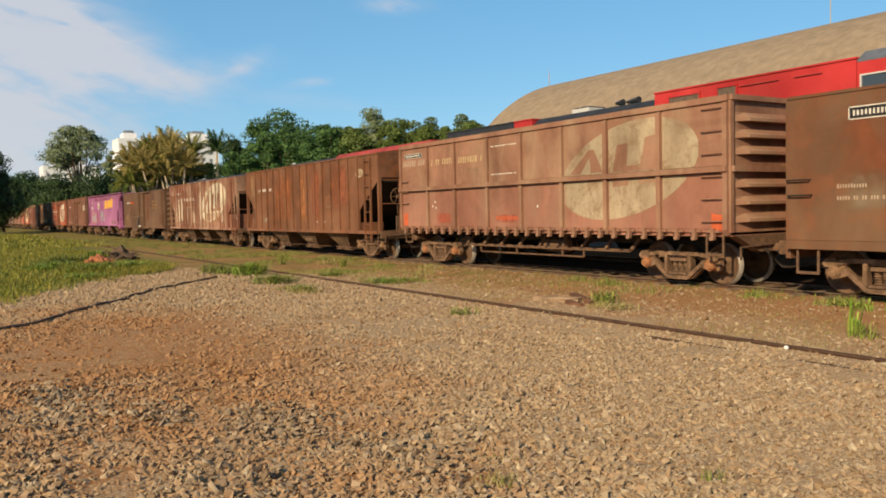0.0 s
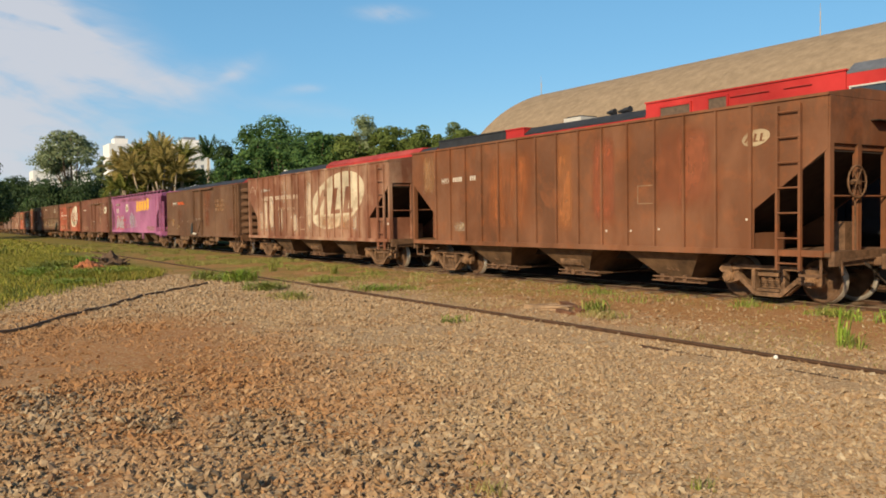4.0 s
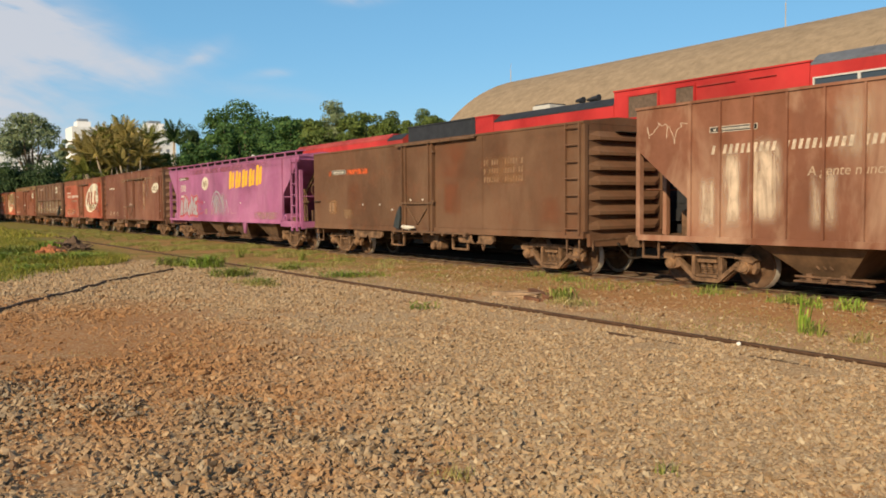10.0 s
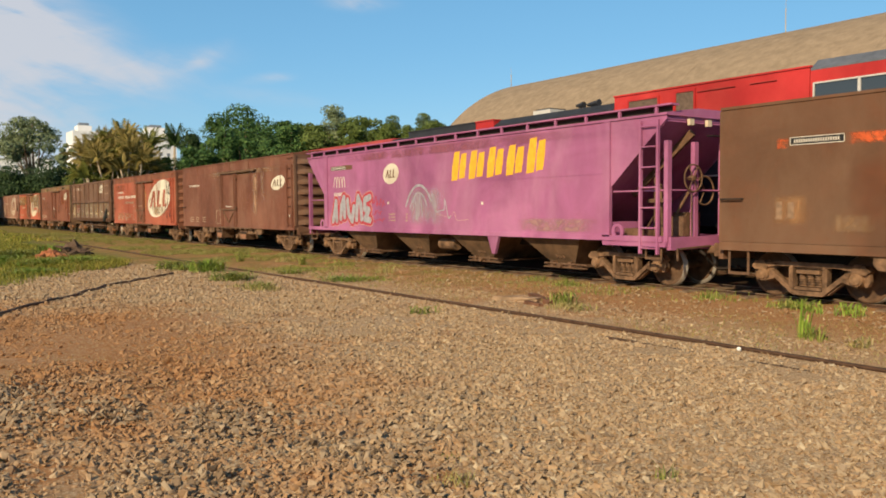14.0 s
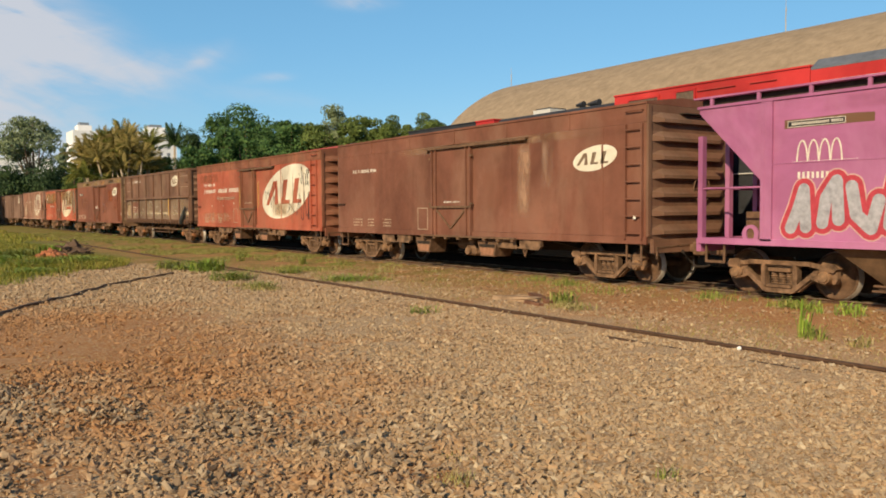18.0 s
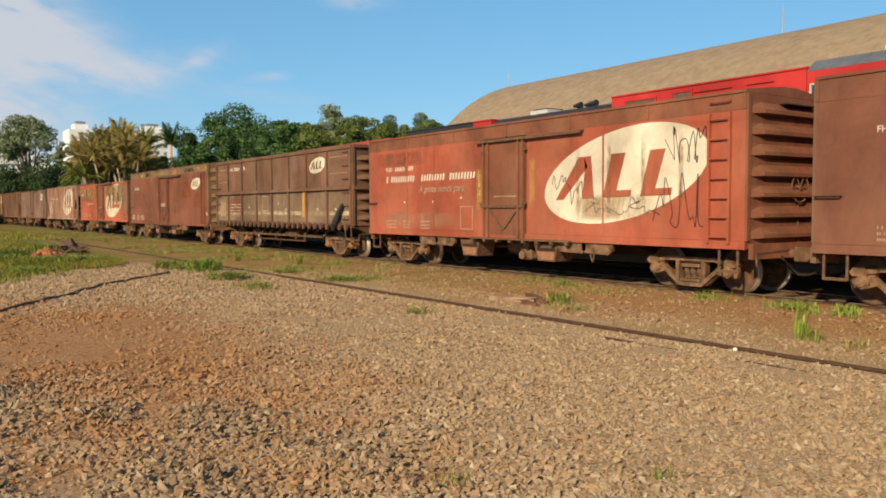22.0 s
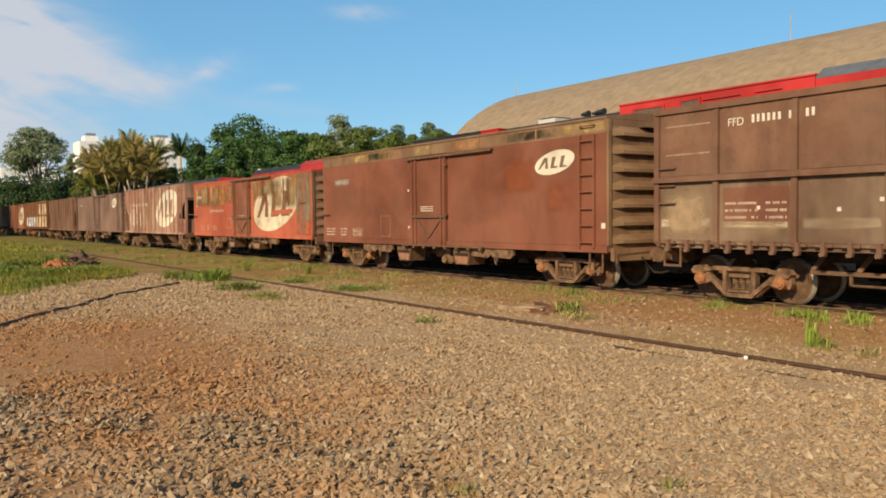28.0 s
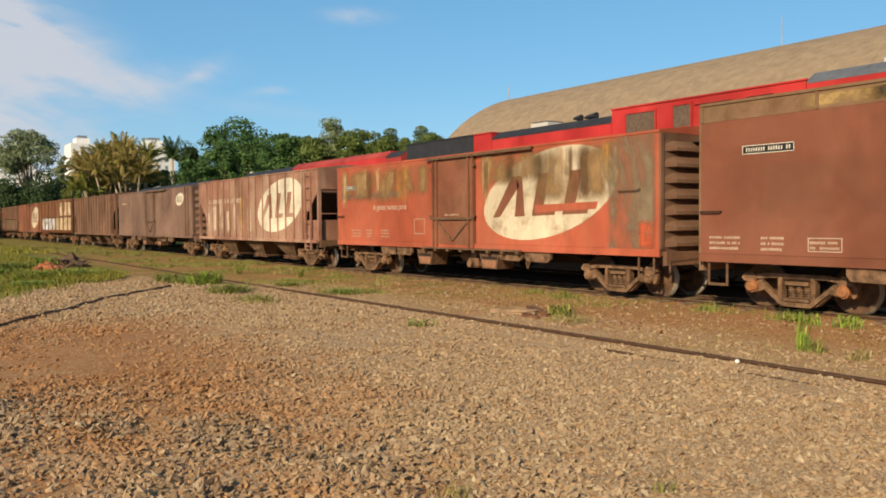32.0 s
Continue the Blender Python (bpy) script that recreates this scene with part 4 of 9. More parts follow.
def hopper(left, right, zb, zt, paint, label, cut=(1.25, 0.95, 1.85), side_ribs=12, rib_paint=None, outlets=3, chute=None,
           running_board=False, ladder_at=None, brake=True, purple=False, cut_far=None, side_box=False):
    """A covered hopper: ribbed side sheets cut away at the ends over open platforms, sloping ends, discharge chutes."""
    zb, zt = zb - RAIL_Z, zt - RAIL_Z
    half = (right - left) / 2
    rp = rib_paint or paint
    w = start("hopper_wagon", left, right, label, "hopper wagon")
    cx, c1, c2 = cut                       # how far in the cut reaches, and its depths under the top
    ins = half - cx
    inl = half - (cut_far or cx)           # the end away from the head of the train
    outline = [(-inl, zb), (ins, zb), (ins, zt - c2), (half - 0.03, zt - c1), (half - 0.03, zt), (-half + 0.03, zt), (-half + 0.03, zt - c1), (-inl, zt - c2)]
    for y, nm in ((Y0, "side_sheet"), (SIDE - 0.03, "far_side_sheet")):
        bm = bmesh.new()
        prism(bm, outline, y, y + 0.03)
        part(nm, bm, paint, w)
    # tank between the sheets: sloped ends going down inwards
    bm = bmesh.new()
    deep = zb - 0.02
    prism(bm, [(-inl + 1.7, deep), (ins - 1.7, deep), (ins - 0.1, zt - c2 + 0.02), (half - 0.05, zt - c1), (half - 0.05, zt - 0.02), (-half + 0.05, zt - 0.02), (-half + 0.05, zt - c1), (-inl + 0.1, zt - c2 + 0.02)], Y0 + 0.035, SIDE - 0.035)
    part("tank", bm, paint, w)
    bm = bmesh.new()
    prism_x(bm, [(Y0 - 0.03, zt - 0.04), (SIDE + 0.03, zt - 0.04), (SIDE + 0.03, zt + 0.01), (0.4, zt + 0.14), (-0.4, zt + 0.14), (Y0 - 0.03, zt + 0.01)], -half, half)
    part("roof", bm, paint, w)
    # ribs on the side
    m = side_ribs
    for k in range(m):
        x = -inl + 0.05 + (ins + inl - 0.1) * k / (m - 1)
        bm = bmesh.new()
        wd = 0.045 if 0 < k < m - 1 else 0.07
        box(bm, x - wd / 2, x + wd / 2, Y0 - 0.055, Y0, zb + 0.02, zt - 0.05)
        part("side_rib", bm, rp, w)
    bm = bmesh.new()
    box(bm, -half + 0.1, half - 0.1, Y0 - 0.05, Y0 + 0.06, zb - 0.10, zb + 0.015)
    part("side_sill", bm, paint, w)
    for s, ins in ((-1, inl), (1, ins)):
        # platform, posts, braces and the sloping end with its stays
        bm = bmesh.new()
        box(bm, s * (ins - 0.1), s * half, Y0 + 0.01, SIDE - 0.01, zb - 0.10, zb - 0.02)
        box(bm, s * (half - 0.05), s * (half + 0.06), Y0 + 0.05, SIDE - 0.05, zb - 0.26, zb)
        part("end_platform", bm, IRON if not purple else paint, w)
        for y in (Y0 + 0.01, -0.5, 0.42, SIDE - 0.13):
            bm = bmesh.new()
            box(bm, s * (half - 0.10), s * half, y, y + 0.12, zb - 0.02, zt - 0.55)
            part("corner_post", bm, paint, w)
        bm = bmesh.new()
        box(bm, s * (half - 0.05), s * (half - 0.001), Y0 + 0.02, SIDE - 0.02, zt - c1 + 0.1, zt - 0.045)
        part("end_sheet", bm, paint, w)
        bm = bmesh.new()
        for y in (-0.95, -0.45, 0.1, 0.6):
            bar(bm, (s * (half - 0.12), y, zt - c1 - 0.02), (s * (ins - 0.55), y, zb + 0.75), 0.05, 0.06)
        part("slope_stay", bm, DUSTED, w)
        bm = bmesh.new()
        tall = side_box and s > 0
        box(bm, s * (ins - 0.35), s * (half - 0.12 if tall else ins - 0.02), Y0 + 0.05, -0.35, zb - 0.02, zt - c2 - 0.01 if tall else zb + 0.30)
        part("platform_box", bm, paint, w)
        bm = bmesh.new()
        box(bm, s * (half - 0.7), s * (half - 0.35), -0.3, 0.15, zb - 0.02, zb + 0.5)
        part("air_reservoir", bm, IRON, w)
        # added under the tank slope; on brown hoppers its near-black paints the recess's shade
        bm = bmesh.new()
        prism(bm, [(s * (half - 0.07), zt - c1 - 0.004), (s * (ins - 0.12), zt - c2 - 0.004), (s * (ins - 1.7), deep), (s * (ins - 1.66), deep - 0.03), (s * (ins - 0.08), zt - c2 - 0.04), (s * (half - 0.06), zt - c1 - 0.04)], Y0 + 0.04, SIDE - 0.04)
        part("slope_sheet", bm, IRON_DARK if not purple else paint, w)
        bm = bmesh.new()
        if purple:
            rod(bm, (s * (half - 0.06), Y0 + 0.06, zb + 0.95), (s * (ins + 0.02), Y0 + 0.06, zb + 0.95), 0.02, 6)
        rod(bm, (s * half, Y0 + 0.1, zb + 0.95), (s * half, SIDE - 0.1, zb + 0.95), 0.02, 6)
        part("handrail", bm, rp, w)
    if brake:
        hand_brake(w, half, -0.62, zb + 1.2)
    bm = bmesh.new()
    box(bm, half - 0.02, half + 0.14, -0.1, 0.5, zt - 0.42, zt - 0.40)
    part("end_step", bm, IRON_DARK, w)
    lx = half - 0.98 if ladder_at is None else ladder_at
    ladder(w, lx, lx + 0.45, zb - 0.35, zt - 0.12, 7, rp)
    if running_board:
        bm = bmesh.new()
        box(bm, -half - 0.1, half + 0.1, Y0 - 0.02, Y0 + 0.22, zt + 0.15, zt + 0.185)
        part("running_board", bm, paint, w)
        bm = bmesh.new()
        box(bm, -half, half, Y0 + 0.13, Y0 + 0.15, zt + 0.03, zt + 0.149)
        part("kick_plate", bm, IRON_DARK, w)
        bracket = bmesh.new()
        box(bracket, -0.03, 0.03, Y0 - 0.01, Y0 + 0.04, zt + 0.005, zt + 0.15)
        bracket_me = to_mesh("bracket", bracket, paint)
        for k in range(17):
            part("bracket", bracket_me, None, w, at=pose(-half + 0.3 + (2 * half - 0.6) * k / 16, 0, 0))
        hatch = bmesh.new()
        rod(hatch, (0, 0, zt + 0.13), (0, 0, zt + 0.18), 0.42, 18)
        hatch_me = to_mesh("roof_hatch", hatch, paint)
        for k in range(4):
            part("roof_hatch", hatch_me, None, w, at=pose(-half + 2 + (2 * half - 4) * k / 3, 0, 0))
    running_gear(w, half, zb - 0.02, False, 1.48, sill=False)
    bm = bmesh.new()
    box(bm, -half + 0.05, half - 0.05, -0.24, 0.24, zb - 0.36, zb - 0.10)
    part("centre_sill", bm, IRON_DARK, w)
    # discharge chutes
    cp = chute or DUSTED
    pitch = 3.08
    for k in range(outlets):
        a = (k - (outlets - 1) / 2) * pitch - 1.03
        b = a + 2.06
        bm = bmesh.new()
        lo = 0.30 - RAIL_Z
        top = [(a, Y0 + 0.12), (b, Y0 + 0.12), (b, SIDE - 0.12), (a, SIDE - 0.12)]
        low = [(a + 0.78, -0.86), (b - 0.52, -0.86), (b - 0.52, 0.86), (a + 0.78, 0.86)]
        tv = [bm.verts.new((x, y, zb - 0.09)) for x, y in top]
        lv = [bm.verts.new((x, y, lo + 0.08)) for x, y in low]
        for i in range(4):
            bm.faces.new((tv[i], tv[(i + 1) % 4], lv[(i + 1) % 4], lv[i]))
        bm.faces.new(lv)
        bm.faces.new(tv[::-1])
        c_ob = part("chute", bm, cp, w)
        bm = bmesh.new()
        box(bm, a + 0.70, b - 0.16, -0.98, 0.98, lo + 0.04, lo + 0.075)
        for y in (-1.0, -0.93):
            box(bm, a + 0.60, b - 0.05, y - 0.015, y + 0.015, lo + 0.0, lo + 0.03)
        rod(bm, (a + 0.64, -1.02, lo + 0.10), (b + 0.02, -1.02, lo + 0.10), 0.022, 8)
        rod(bm, (b - 0.85, -1.08, lo + 0.06), (b - 0.85, -0.9, lo + 0.06), 0.06, 10)
        for x in (a + 0.9, b - 0.55):
            box(bm, x - 0.05, x + 0.05, -1.02, -0.86, lo + 0.02, lo + 0.16)
        for x in (a + 1.02, a + 1.14, a + 1.26):
            bar(bm, (x, -0.99, lo + 0.30), (x + 0.05, -0.97, lo + 0.24), 0.03, 0.03)
        part("chute_gate", bm, IRON, c_ob)
    bm = bmesh.new()
    rod(bm, (-0.3, -0.9, zb - 0.40), (0.45, -0.9, zb - 0.40), 0.16, 16)
    part("brake_cylinder", bm, DUSTED, w)
    return w, half, zb, zt


# ---- the train, from its head to its far end ----
RUST_FACE = painted("rust_brown_paint", (0.130, 0.066, 0.032), (0.22, 0.075, 0.030), 0.7, 0.45, (0.26, 0.15, 0.08), 0.35)
DARK_BROWN = painted("dark_brown_paint", (0.138, 0.069, 0.036), (0.175, 0.070, 0.034), 0.55, 0.3, (0.24, 0.15, 0.09), 0.35)
PINK_BROWN = painted("sun_bleached_brown_paint", (0.31, 0.150, 0.090), (0.17, 0.08, 0.045), 0.45, 0.35, (0.42, 0.28, 0.17), 0.6)
PINK_BROWN_LOW = painted("bleached_reddish_brown_paint", (0.32, 0.135, 0.085), (0.18, 0.08, 0.05), 0.4, 0.3, (0.34, 0.23, 0.15), 0.4)
ORANGE_RUST = painted("orange_streaked_rust_paint", (0.165, 0.070, 0.033), (0.27, 0.092, 0.034), 0.75, 0.6, (0.32, 0.155, 0.085), 0.45)
TAN_BROWN = painted("worn_tan_brown_paint", (0.235, 0.096, 0.054), (0.17, 0.062, 0.028), 0.5, 0.4, (0.50, 0.33, 0.22), 0.75)
PURPLE = painted("pink_purple_paint", (0.36, 0.115, 0.235), (0.30, 0.10, 0.17), 0.28, 0.14, (0.52, 0.26, 0.36), 0.4, 0.6)
MID_BROWN = painted("red_brown_paint", (0.190, 0.072, 0.042), (0.11, 0.045, 0.025), 0.35, 0.3, (0.30, 0.17, 0.11), 0.4)
BRICK = painted("brick_red_paint", (0.385, 0.092, 0.048), (0.20, 0.07, 0.035), 0.45, 0.35, (0.36, 0.17, 0.10), 0.4)
BRICK_DARK = painted("rusty_brick_paint", (0.24, 0.085, 0.045), (0.13, 0.055, 0.03), 0.7, 0.45, (0.30, 0.16, 0.09), 0.4)
GREY_BROWN = painted("grey_brown_paint", (0.192, 0.095, 0.056), (0.09, 0.05, 0.03), 0.4, 0.35, (0.26, 0.18, 0.12), 0.4)
GREY_LOW = painted("greyed_brown_paint", (0.185, 0.112, 0.072), (0.10, 0.055, 0.03), 0.6, 0.5, (0.34, 0.26, 0.17), 0.5)
WARM_BROWN = painted("warm_red_brown_paint", (0.194, 0.068, 0.036), (0.28, 0.075, 0.035), 0.25, 0.18, (0.28, 0.13, 0.08), 0.3)
LICHEN = painted("lichen_stained_rust", (0.225, 0.130, 0.070), (0.14, 0.066, 0.032), 0.7, 0.25, (0.36, 0.245, 0.135), 0.5)
ORANGE_RED = painted("orange_red_paint", (0.43, 0.098, 0.048), (0.28, 0.08, 0.04), 0.35, 0.25, (0.42, 0.18, 0.10), 0.3)
SOOT_STAIN = painted("grey_soot_stain", (0.19, 0.13, 0.085), (0.12, 0.065, 0.04), 0.6, 0.5, (0.24, 0.15, 0.09), 0.5)
SAND_BAND = painted("sandy_dust_band", (0.42, 0.31, 0.19), (0.18, 0.11, 0.06), 0.8, 0.6, (0.50, 0.38, 0.24), 0.6)
MAUVE_TAN = painted("mauve_tan_paint", (0.33, 0.165, 0.110), (0.18, 0.075, 0.045), 0.5, 0.4, (0.50, 0.35, 0.25), 0.7)
DUSK_BROWN = painted("dusty_mauve_brown_paint", (0.20, 0.115, 0.082), (0.13, 0.07, 0.045), 0.4, 0.3, (0.30, 0.20, 0.14), 0.4)
# dusty chute brown with the shade below the hopper body worked into it
TAN_CHUTE = plain("shade_darkened_dusty_chute", (0.122, 0.070, 0.036), 0.9, 0.0, 2.5, 0.5, 0.3)


def small_rows(w, x, z, seed, y=Y0, n=(5, 3, 4)):
    """Groups of tiny load figures near the sill."""
    for g, cols in enumerate(n):
        for r in range(3):
            dashes(w, x + g * 0.95, x + g * 0.95 + 0.12 * cols, z + r * 0.095, 0.05, FAINT_MARK, seed + g * 7 + r, y, 0, 0.85)


# 0: the van ahead
w, h, zb, zt = box_wagon(46.2, 60.0, 0.90, 3.60, RUST_FACE, RUST_FACE, "dark rust-brown steel box wagon with a sliding door", seams=(-3.4, 3.4))
number_plate(w, -h + 1.15, -h + 2.35, zt - 0.52, zt - 0.30, 3)
dashes(w, -h + 0.95, -h + 1.5, zb + 1.05, 0.07, FAINT_MARK, 11)
dashes(w, -h + 0.95, -h + 1.9, zb + 0.85, 0.07, FAINT_MARK, 12)
grab_iron(w, -h + 0.03, -h + 0.45, zb + 1.22)
stain(w, -h + 0.6, -h + 3.6, zb + 0.9, zt - 0.2, (0.30, 0.085, 0.035), 0.55, (0.9, 0.9, 0.5))
stain(w, -h + 0.9, -h + 2.4, zb + 0.6, zb + 1.35, (0.34, 0.25, 0.16), 0.5, (2.0, 2.0, 1.2))

# 1: bleached gondola with a worn oval across its panels
posts1 = [33.74, 35.27, 36.93, 38.44, 40.06, 41.59, 43.19]
w, h, zb, zt = gondola(32.03, 44.95, 1.17, 3.83, 2.41, PINK_BROWN, PINK_BROWN_LOW, PINK_BROWN, "sun-bleached brown open gondola wagon with a worn oval mark", posts1)
mid = (32.03 + 44.95) / 2
yp = Y0 - 0.012
oval1 = ellipse(42.13 - mid, 2.52 - RAIL_Z, 2.15, 1.02, 12, 48)
bm = bmesh.new()
for lo, hi in ((1.24, 2.32), (2.48, 3.70)):
    for a, b in ((39.95, 40.01), (40.15, 41.50), (41.68, 43.10), (43.28, 44.22)):
        # the part of the oval that falls on this panel
        cols = []
        for k in range(13):
            x = (a - mid) + (b - a) * k / 12
            zs = []
            for (x0, z0), (x1, z1) in zip(oval1, oval1[1:] + oval1[:1]):
                if (x0 - x) * (x1 - x) < 0:
                    zs.append(z0 + (z1 - z0) * (x - x0) / (x1 - x0))
            if len(zs) == 2:
                z0, z1 = max(min(zs), lo - RAIL_Z), min(max(zs), hi - RAIL_Z)
                if z1 - z0 > 0.03:
                    cols.append((x, z0, z1))
        if len(cols) > 1:
            flat(bm, [(x, z0) for x, z0, z1 in cols] + [(x, z1) for x, z0, z1 in cols[::-1]], yp)
part("oval_logo", bm, CREAM_FADED, w, "faded pale oval company mark")
for pts in ([(40.35, 2.50), (40.72, 2.50), (41.2, 3.05), (41.02, 3.05)], [(41.10, 2.52), (41.48, 2.52), (41.20, 3.045), (41.05, 2.88)], [(41.80, 2.50), (42.22, 2.50), (42.28, 3.12), (41.95, 3.10)],
            [(42.62, 2.50), (43.09, 2.50), (43.09, 3.24), (42.80, 3.20)], [(42.22, 2.50), (42.62, 2.50), (42.62, 2.62), (42.24, 2.62)], [(41.8, 2.16), (42.3, 2.2), (42.3, 2.31), (41.8, 2.31)],
            [(42.6, 2.2), (43.09, 2.24), (43.09, 2.31), (42.6, 2.31)]):
    bm = bmesh.new()
    flat(bm, [(x - mid, z - RAIL_Z) for x, z in pts], yp - 0.005)
    part("logo_figure", bm, PINK_BROWN, w)
dashes(w, 32.2 - mid, 33.6 - mid, 3.08, 0.20, FAINT_MARK, 21, yp, 0.2, 0.9)
dashes(w, 33.95 - mid, 35.15 - mid, 3.04, 0.18, YELLOWED, 22, yp, 0.2, 0.85)
dashes(w, 35.45 - mid, 36.75 - mid, 3.02, 0.18, YELLOWED, 23, yp, 0.2, 0.85)
dashes(w, 35.45 - mid, 36.5 - mid, 2.74, 0.12, DIM_MARK, 24, yp, 0.2, 0.6)
for z in (3.36, 2.60):
    dashes(w, 37.1 - mid, 38.25 - mid, z, 0.035, WHITE_MARK, int(z * 50), yp, 0, 0.9)
number_plate(w, 32.35 - mid, 33.4 - mid, 3.34, 3.48, 5, yp)
dashes(w, 37.3 - mid, 38.3 - mid, 1.38, 0.09, RED_BOARD, 25, yp, 0, 0.9)
stain(w, 37.2 - mid, 38.35 - mid, 1.28, 1.55, (0.50, 0.10, 0.05), 0.6, (5, 5, 2), yp)
stain(w, 34.2 - mid, 35.1 - mid, 1.26, 1.62, (0.50, 0.10, 0.05), 0.7, (5, 5, 2), yp)
dots(w, [(39.1 - mid, 1.72), (34.0 - mid, 1.80), (34.15 - mid, 1.92), (34.2 - mid, 1.75)], WHITE_MARK, 0.03, yp)
patch(w, "red_patch", ragged(-h + 0.16, -h + 0.42, zb + 0.05, zb + 0.5, 3, 0.08, 4), RED_BOARD, yp, "bright red paint patch at the corner")
patch(w, "red_patch", ragged(h - 0.42, h - 0.12, zb + 0.02, zb + 0.42, 4, 0.08, 4), RED_BOARD, yp, "bright red paint patch at the corner")

# 2: orange-streaked hopper
w, h, zb, zt = hopper(16.47, 30.40, 1.05, 3.76, ORANGE_RUST, "rust-streaked brown hopper wagon with ribbed sides", (1.50, 0.95, 1.97), 15, chute=TAN_CHUTE, cut_far=1.38)
mid = (16.47 + 30.40) / 2
words(w, "HFD", 18.20 - mid, 2.68, 0.14, WHITE_MARK, Y0 - 0.001)
dashes(w, 18.80 - mid, 19.38 - mid, 2.70, 0.14, WHITE_MARK, 31, Y0, 0, 0.95)
dashes(w, 19.68 - mid, 19.95 - mid, 2.70, 0.14, WHITE_MARK, 32, Y0, 0, 0.95)
stain(w, 18.78 - mid, 19.50 - mid, 1.24, 1.56, (0.46, 0.36, 0.25), 0.6, (5, 5, 3))
outline_box(w, 26.0 - mid, 26.5 - mid, 1.9, 2.3, DIM_MARK)
dots(w, [(20.97 - mid, 1.62), (25.05 - mid, 1.32), (25.8 - mid, 1.32), (26.6 - mid, 1.36), (28.75 - mid, 1.55)], WHITE_MARK, 0.022)
logo(w, 28.95 - mid, 3.06, 0.30, 0.15, CREAM_FADED, ORANGE_RUST)
for x0, x1, z0, z1, c in ((17.1, 17.9, 2.3, 3.7, (0.40, 0.22, 0.11)), (20.3, 22.6, 1.1, 3.6, (0.36, 0.12, 0.045)), (23.3, 24.0, 1.1, 3.7, (0.40, 0.155, 0.06)), (24.5, 25.4, 1.3, 3.7, (0.34, 0.10, 0.05)), (26.3, 28.4, 1.6, 3.65, (0.30, 0.10, 0.05))):
    stain(w, x0 - mid, x1 - mid, z0, z1 - RAIL_Z, c, 0.75, (1.6, 1.6, 0.35))

# 3: tan hopper with the great oval
w, h, zb, zt = hopper(1.20, 14.95, 1.05, 3.67, TAN_BROWN, "worn tan-brown hopper wagon with a large pale oval", (1.45, 0.85, 1.89), 17, chute=TAN_CHUTE, brake=False, cut_far=1.34, side_box=True, ladder_at=14.20 - (1.20 + 14.95) / 2)
mid = (1.20 + 14.95) / 2
logo(w, 10.84 - mid, 2.43 - RAIL_Z, 2.37, 0.98, CREAM, TAN_BROWN, 11)
number_plate(w, 3.03 - mid, 4.04 - mid, 2.97, 3.08, 8)
dashes(w, 3.06 - mid, 7.37 - mid, 2.56, 0.18, PALE_MARK, 41, Y0, 0.22, 0.85)
words(w, "A gente nunca para", 5.0 - mid, 2.10, 0.17, FAINT_MARK, Y0 - 0.001, 0.15)
outline_box(w, 7.35 - mid, 7.95 - mid, 1.28, 1.80)
dots(w, [(6.48 - mid, 1.80), (7.94 - mid, 1.61), (13.35 - mid, 1.42), (14.86 - mid, 1.50)], WHITE_MARK, 0.035)
for x0, x1, z0, z1, a in ((2.75, 3.2, 1.1, 2.2, 0.85), (3.25, 3.75, 1.1, 2.75, 0.95), (3.8, 4.6, 1.15, 2.9, 0.9), (5.0, 5.6, 1.1, 2.3, 0.6), (6.6, 7.2, 1.1, 2.0, 0.75), (8.0, 8.7, 1.1, 3.4, 0.75), (12.2, 12.6, 1.2, 2.1, 0.8), (5.4, 6.2, 2.3, 3.5, 0.45)):
    stain(w, x0 - mid, x1 - mid, z0, z1, (0.62, 0.48, 0.35), a, (4.0, 4.0, 0.7), label="pale streak of spilled dust")
stain(w, 9.0 - mid, 12.5 - mid, 1.25, 1.9, (0.42, 0.22, 0.12), 0.7, (2.0, 2.0, 1.2), Y0 - 0.011)
scrawl(w, 1.5 - mid, 2.5 - mid, 2.80, 3.30, PALE_MARK, 77, 0.02, 16)
scrawl(w, 6.6 - mid, 7.3 - mid, 1.15, 1.9, PALE_MARK, 78, 0.02, 6)

# 4: dark van
w, h, zb, zt = box_wagon(-13.93, -0.32, 0.92, 3.57, DARK_BROWN, DARK_BROWN, "dark brown box wagon with red primer showing through", door=(0.05, 1.65), seams=(3.1,), ribs=7, trays=0, ladder_in=0.55)
mid = (-13.93 - 0.32) / 2
number_plate(w, -12.53 - mid, -11.56 - mid, 2.72, 2.86, 9)
stain(w, -11.54 - mid, -10.0 - mid, 2.66, 2.88, (0.62, 0.12, 0.04), 0.9, (4, 4, 4), soft=(0.08, 0.2))
stain(w, -12.80 - mid, -12.54 - mid, 2.66, 2.86, (0.62, 0.12, 0.04), 0.9, (4, 4, 4), soft=(0.2, 0.2))
for k, z in enumerate((2.66, 2.44, 2.22)):
    dashes(w, -3.95 - mid, -3.35 - mid, z, 0.15, DIM_MARK, 51 + 20 * k, Y0, 0.1, 0.9)
    dashes(w, -3.1 - mid, -2.40 - mid, z, 0.15, DIM_MARK, 56 + 20 * k, Y0, 0.1, 0.75)
stain(w, -4.1 - mid, -2.2 - mid, 2.1, 2.95, (0.30, 0.15, 0.07), 0.5, (2, 2, 2), Y0 - 0.006)
dashes(w, -12.78 - mid, -12.25 - mid, 1.44, 0.32, DIM_MARK, 54, Y0, 0, 0.9)
stain(w, -12.9 - mid, -12.1 - mid, 1.3, 1.9, (0.42, 0.22, 0.10), 0.6, (5, 5, 1))
